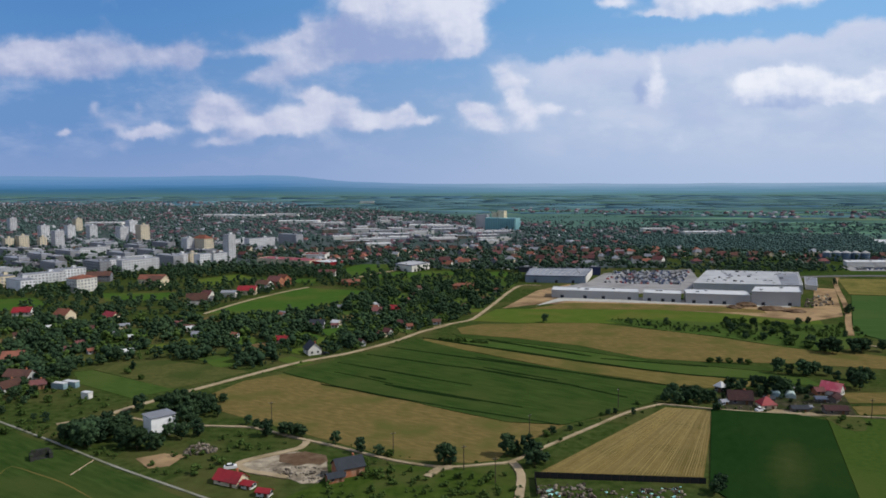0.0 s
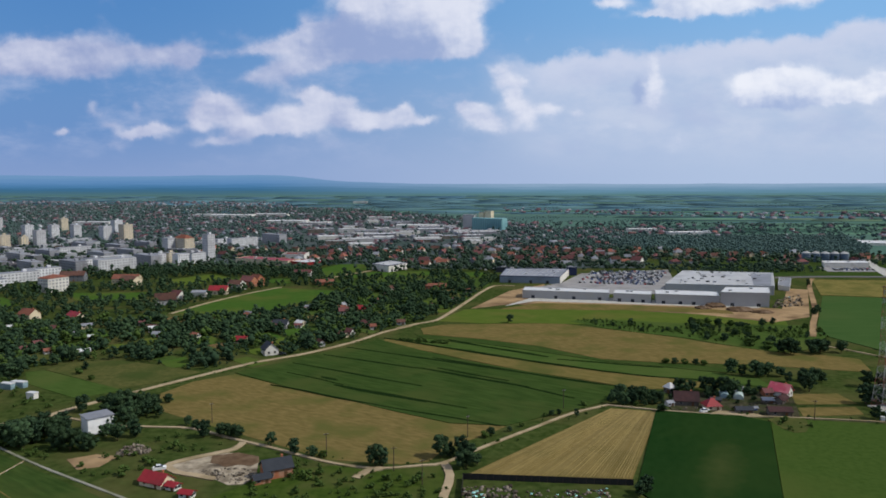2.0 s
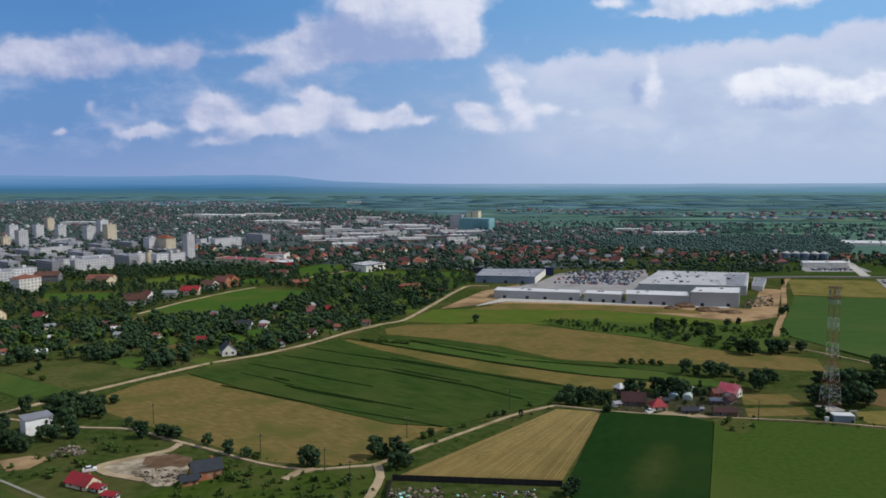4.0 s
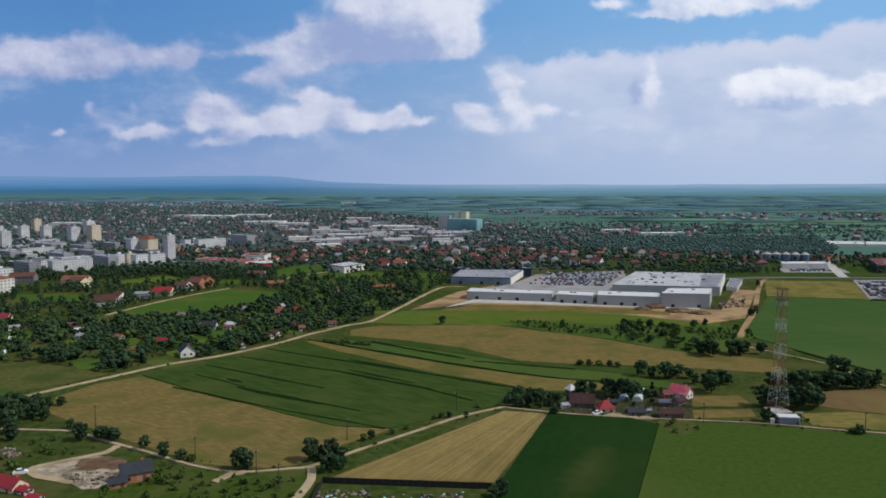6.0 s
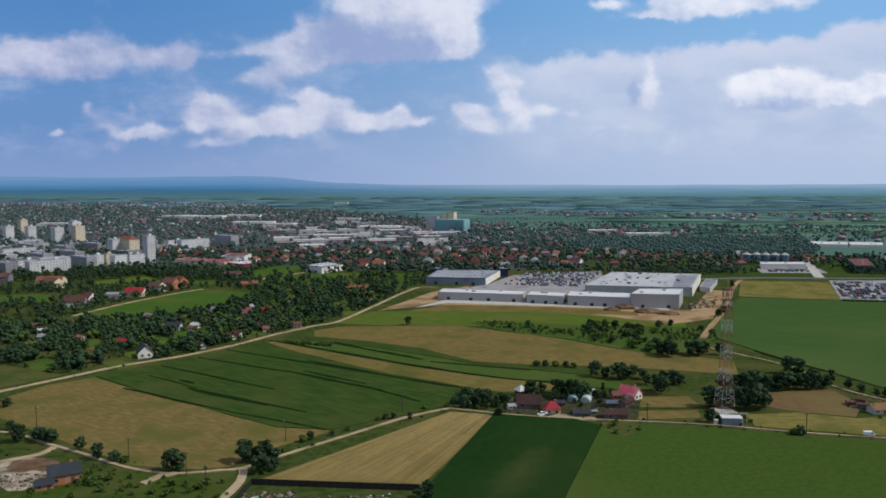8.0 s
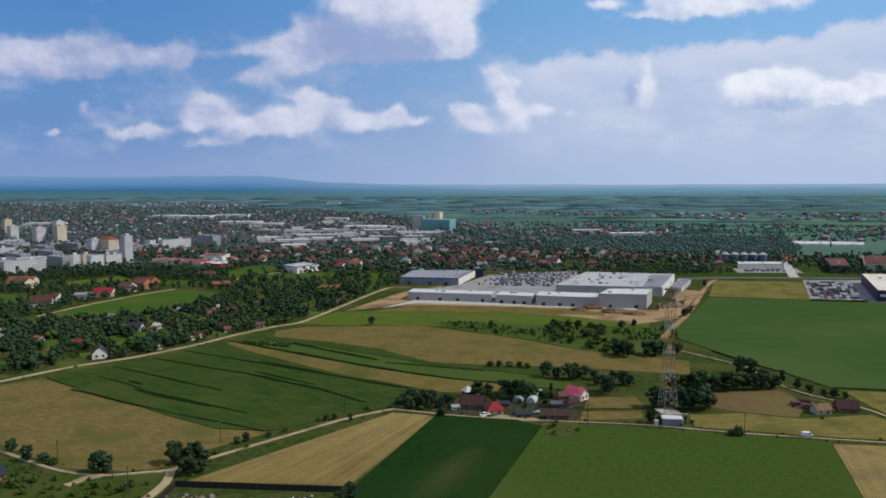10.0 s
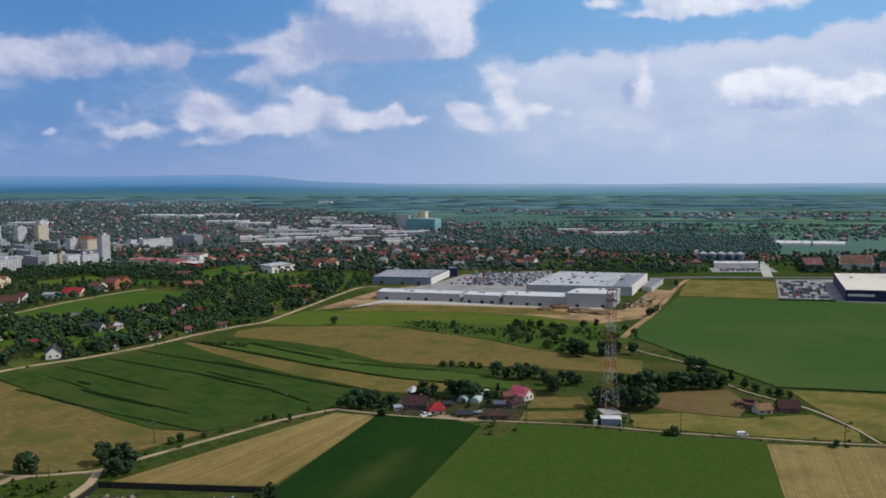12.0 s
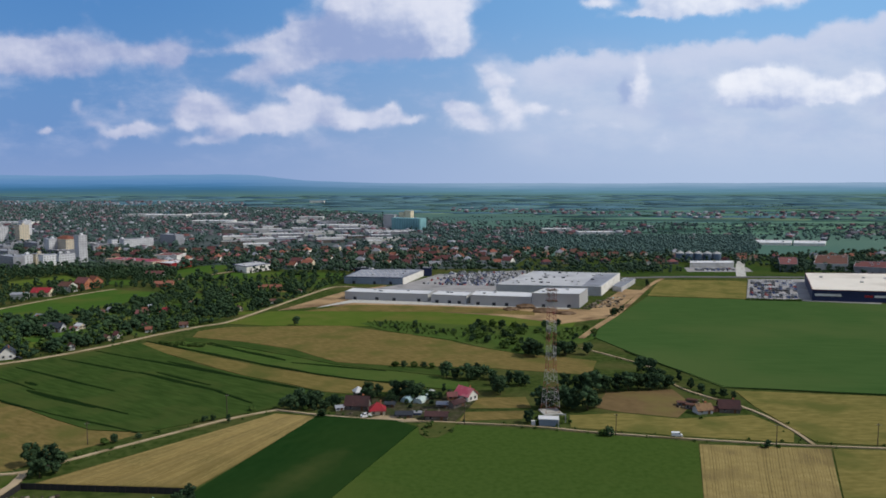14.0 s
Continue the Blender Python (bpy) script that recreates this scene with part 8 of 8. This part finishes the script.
WALL_A, WALL_B = Vector((21.5, 224.8)), Vector((74.2, 220.6))
ang = math.atan2(WALL_B.y - WALL_A.y, WALL_B.x - WALL_A.x)
fence = thing("sheet_fence", WALL_A.x, WALL_A.y, 0, math.degrees(ang), "dark corrugated sheet fence round a scrap yard", "fence")
b = bmesh.new()
box(b, 2.3, 0.10, -0.1, 2.0)
panel = mesh_of(b, "panel", BLACK_SHEET)
b = bmesh.new()
box(b, 0.14, 0.14, -0.1, 2.15)
post = mesh_of(b, "post", POLE_WOOD)
span = (WALL_B - WALL_A).length
for i in range(int(span / 2.4)):
    part("panel", panel, None, fence, at=pose(1.2 + 2.4 * i, 0, 0, 0, 0, 1.5 * math.sin(i * 1.7)))
    part("post", post, None, fence, at=pose(2.4 * i, 0.02, 0))
for i in range(6):
    p = pose(0, 0, 0, 0, 0, -88) @ pose(1.2 + 2.4 * i, 0, 0)
    part("panel", panel, None, fence, at=p)

SHARDS = []
for k in range(6):
    b = bmesh.new()
    box(b, 1.0, r_tree.uniform(0.4, 0.9), 0, r_tree.uniform(0.2, 0.7), turn=0.3 * k, top=0.8)
    SHARDS.append(bm_arrays(b, 0 if k < 5 else 1))


def heap(name, outline, n, seed, low, high, label, teal=0.05):
    r = random.Random(seed)
    pts = []
    xs, ys = [p[0] for p in outline], [p[1] for p in outline]
    while len(pts) < n:
        x, y = r.uniform(min(xs), max(xs)), r.uniform(min(ys), max(ys))
        if inside(x, y, outline):
            pts.append((x, y, -0.1 + max(0.0, 0.8 * noise.noise((x * 0.25, y * 0.25, seed))), r.uniform(low, high), r.uniform(0, 6.28), 5 if r.random() < teal else r.randrange(5)))
    scatter(name, SHARDS, pts, [DEBRIS, DEBRIS_TEAL], label, "rubble")


heap("scrap_heap", [(21.6, 219.6), (35.6, 219.7), (38.8, 209.1), (26.4, 192.4), (17.9, 192.3)], 220, 3, 0.4, 1.6, "heap of pale mixed scrap and broken panels behind a fence")
heap("scrap_heap", [(54.2, 217.4), (65.4, 217.5), (64.6, 209.4), (48.3, 206.9)], 60, 5, 0.5, 1.6, "heap of teal and white sheeting behind a fence", 0.25)
heap("scrap_heap", [(40.2, 216.4), (53.8, 215.7), (49.0, 203.2), (34.4, 203.0)], 60, 6, 0.3, 1.0, "scattered pale scrap on grass behind a fence")
heap("rubble_heap", [(-63.5, 230.5), (-56.6, 233.5), (-46.3, 232.4), (-44.8, 222.0), (-49.4, 220.4), (-58.2, 224.5)], 170, 7, 0.25, 1.1, "scattered stones and broken bricks in a building yard", 0.0)
heap("firewood_heap", [(-99.1, 245.1), (-96.9, 252.9), (-88.5, 251.8), (-87.3, 245.2), (-96.0, 242.0)], 110, 8, 0.5, 1.6, "heap of old timber and rubble beside trees", 0.0)
heap("rubble_heap", [(248.3, 305.4), (256.6, 316.5), (268.2, 318.1), (258.8, 305.4)], 60, 9, 0.4, 1.3, "scattered rubble beside old cottages", 0.0)
heap("yard_clutter", [(109.1, 298.7), (120.3, 301.6), (131.9, 303.0), (145.8, 306.0), (155.3, 310.6), (159.0, 313.8), (152.9, 292.7), (132.4, 294.2), (114.1, 295.8)], 90, 12, 0.3, 1.1, "crates, timber and tools lying about a farmyard", 0.04)
heap("site_clutter", [(251.6, 541.0), (276.9, 586.0), (301.2, 603.6), (281.9, 553.5)], 130, 10, 0.8, 2.6, "stacked building materials on bare earth beside a new hall", 0.03)

# polytunnels in the farmyard
for (x, y), turn, n, mat, words in (((136.2, 316.0), 74, 7.0, POLY_BLUE, "pale blue-grey barrel roofed polytunnel"), ((142.2, 315.5), 70, 9.0, POLY_PALE, "greenish white barrel roofed polytunnel")):
    ob = thing("polytunnel", x, y, 0, turn, words + " in a farmyard", "polytunnel")
    b = bmesh.new()
    arc = [(2.1 * math.cos(math.pi * i / 10), 1.9 * math.sin(math.pi * i / 10) + 0.5) for i in range(11)] + [(-2.1, -0.1), (2.1, -0.1)]
    l, r = [b.verts.new((-n / 2, q, z)) for q, z in arc], [b.verts.new((n / 2, q, z)) for q, z in arc]
    b.faces.new(l), b.faces.new(r[::-1])
    for i in range(13):
        b.faces.new((l[i], r[i], r[(i + 1) % 13], l[(i + 1) % 13]))
    part("cover", b, mat, ob)
    b = bmesh.new()
    box(b, 0.1, 1.6, 0, 2.0, n / 2 + 0.05)
    part("door", b, DOOR, ob)

# earth mounds on the building site
for i, ((x, y), w, h) in enumerate((((201.6, 539.5), 12, 2.2), ((212.8, 546.6), 16, 3.0), ((225.5, 532.2), 20, 2.6), ((238.3, 523.0), 16, 2.0), ((225.2, 561.5), 12, 2.4))):
    b = bmesh.new()
    bmesh.ops.create_icosphere(b, subdivisions=3, radius=1.0)
    for q in b.verts:
        k = 1 + 0.35 * noise.noise(q.co * 2.3 + Vector((i * 5, 0, 0)))
        q.co = Vector((q.co.x * w / 2 * k, q.co.y * w / 3 * k, max(-0.3, q.co.z * h * k)))
    ob = tagged(new("earth_mound", mesh_of(b, "earth_mound", DUG_EARTH)), "heap of dug brown earth on a building site", "mound", "earth heaps")
    ob.location = (x, y, 0.15)

# a pale pipe lying in the grass
pa, pb = (-127.2, 224.6), (-125.9, 237.5)
ob = thing("water_pipe", *pa, 0.22, 0, "long pale pipe lying in the grass", "pipe")
b = bmesh.new()
bar(b, (0, 0, 0.12), (pb[0] - pa[0], pb[1] - pa[1], 0.12), 0.16, 8)
part("tube", b, DIRT, ob)
for k in range(4):
    b = bmesh.new()
    d = Vector((pb[0] - pa[0], pb[1] - pa[1], 0)) * (0.1 + 0.26 * k)
    box(b, 0.5, 0.5, -0.12, 0.08, d.x, d.y)
    part("block", b, CONCRETE, ob)

# stone culvert on the bank
culvert = thing("culvert", *(-146.3, 241.4), 0, 35, "dark stone culvert mouth in a grassy bank", "culvert")
for w, d, z0, z1, x, y in ((6.2, 1.2, -0.2, 2.6, 0, 0), (1.2, 4.6, -0.2, 1.9, -2.9, -1.8), (1.2, 4.6, -0.2, 1.9, 2.9, -1.8), (6.0, 3.4, -0.2, 0.25, 0, -1.8)):
    b = bmesh.new()
    box(b, w, d, z0, z1, x, y, top=0.9)
    part("wing_wall", b, DARK_STONE, culvert)
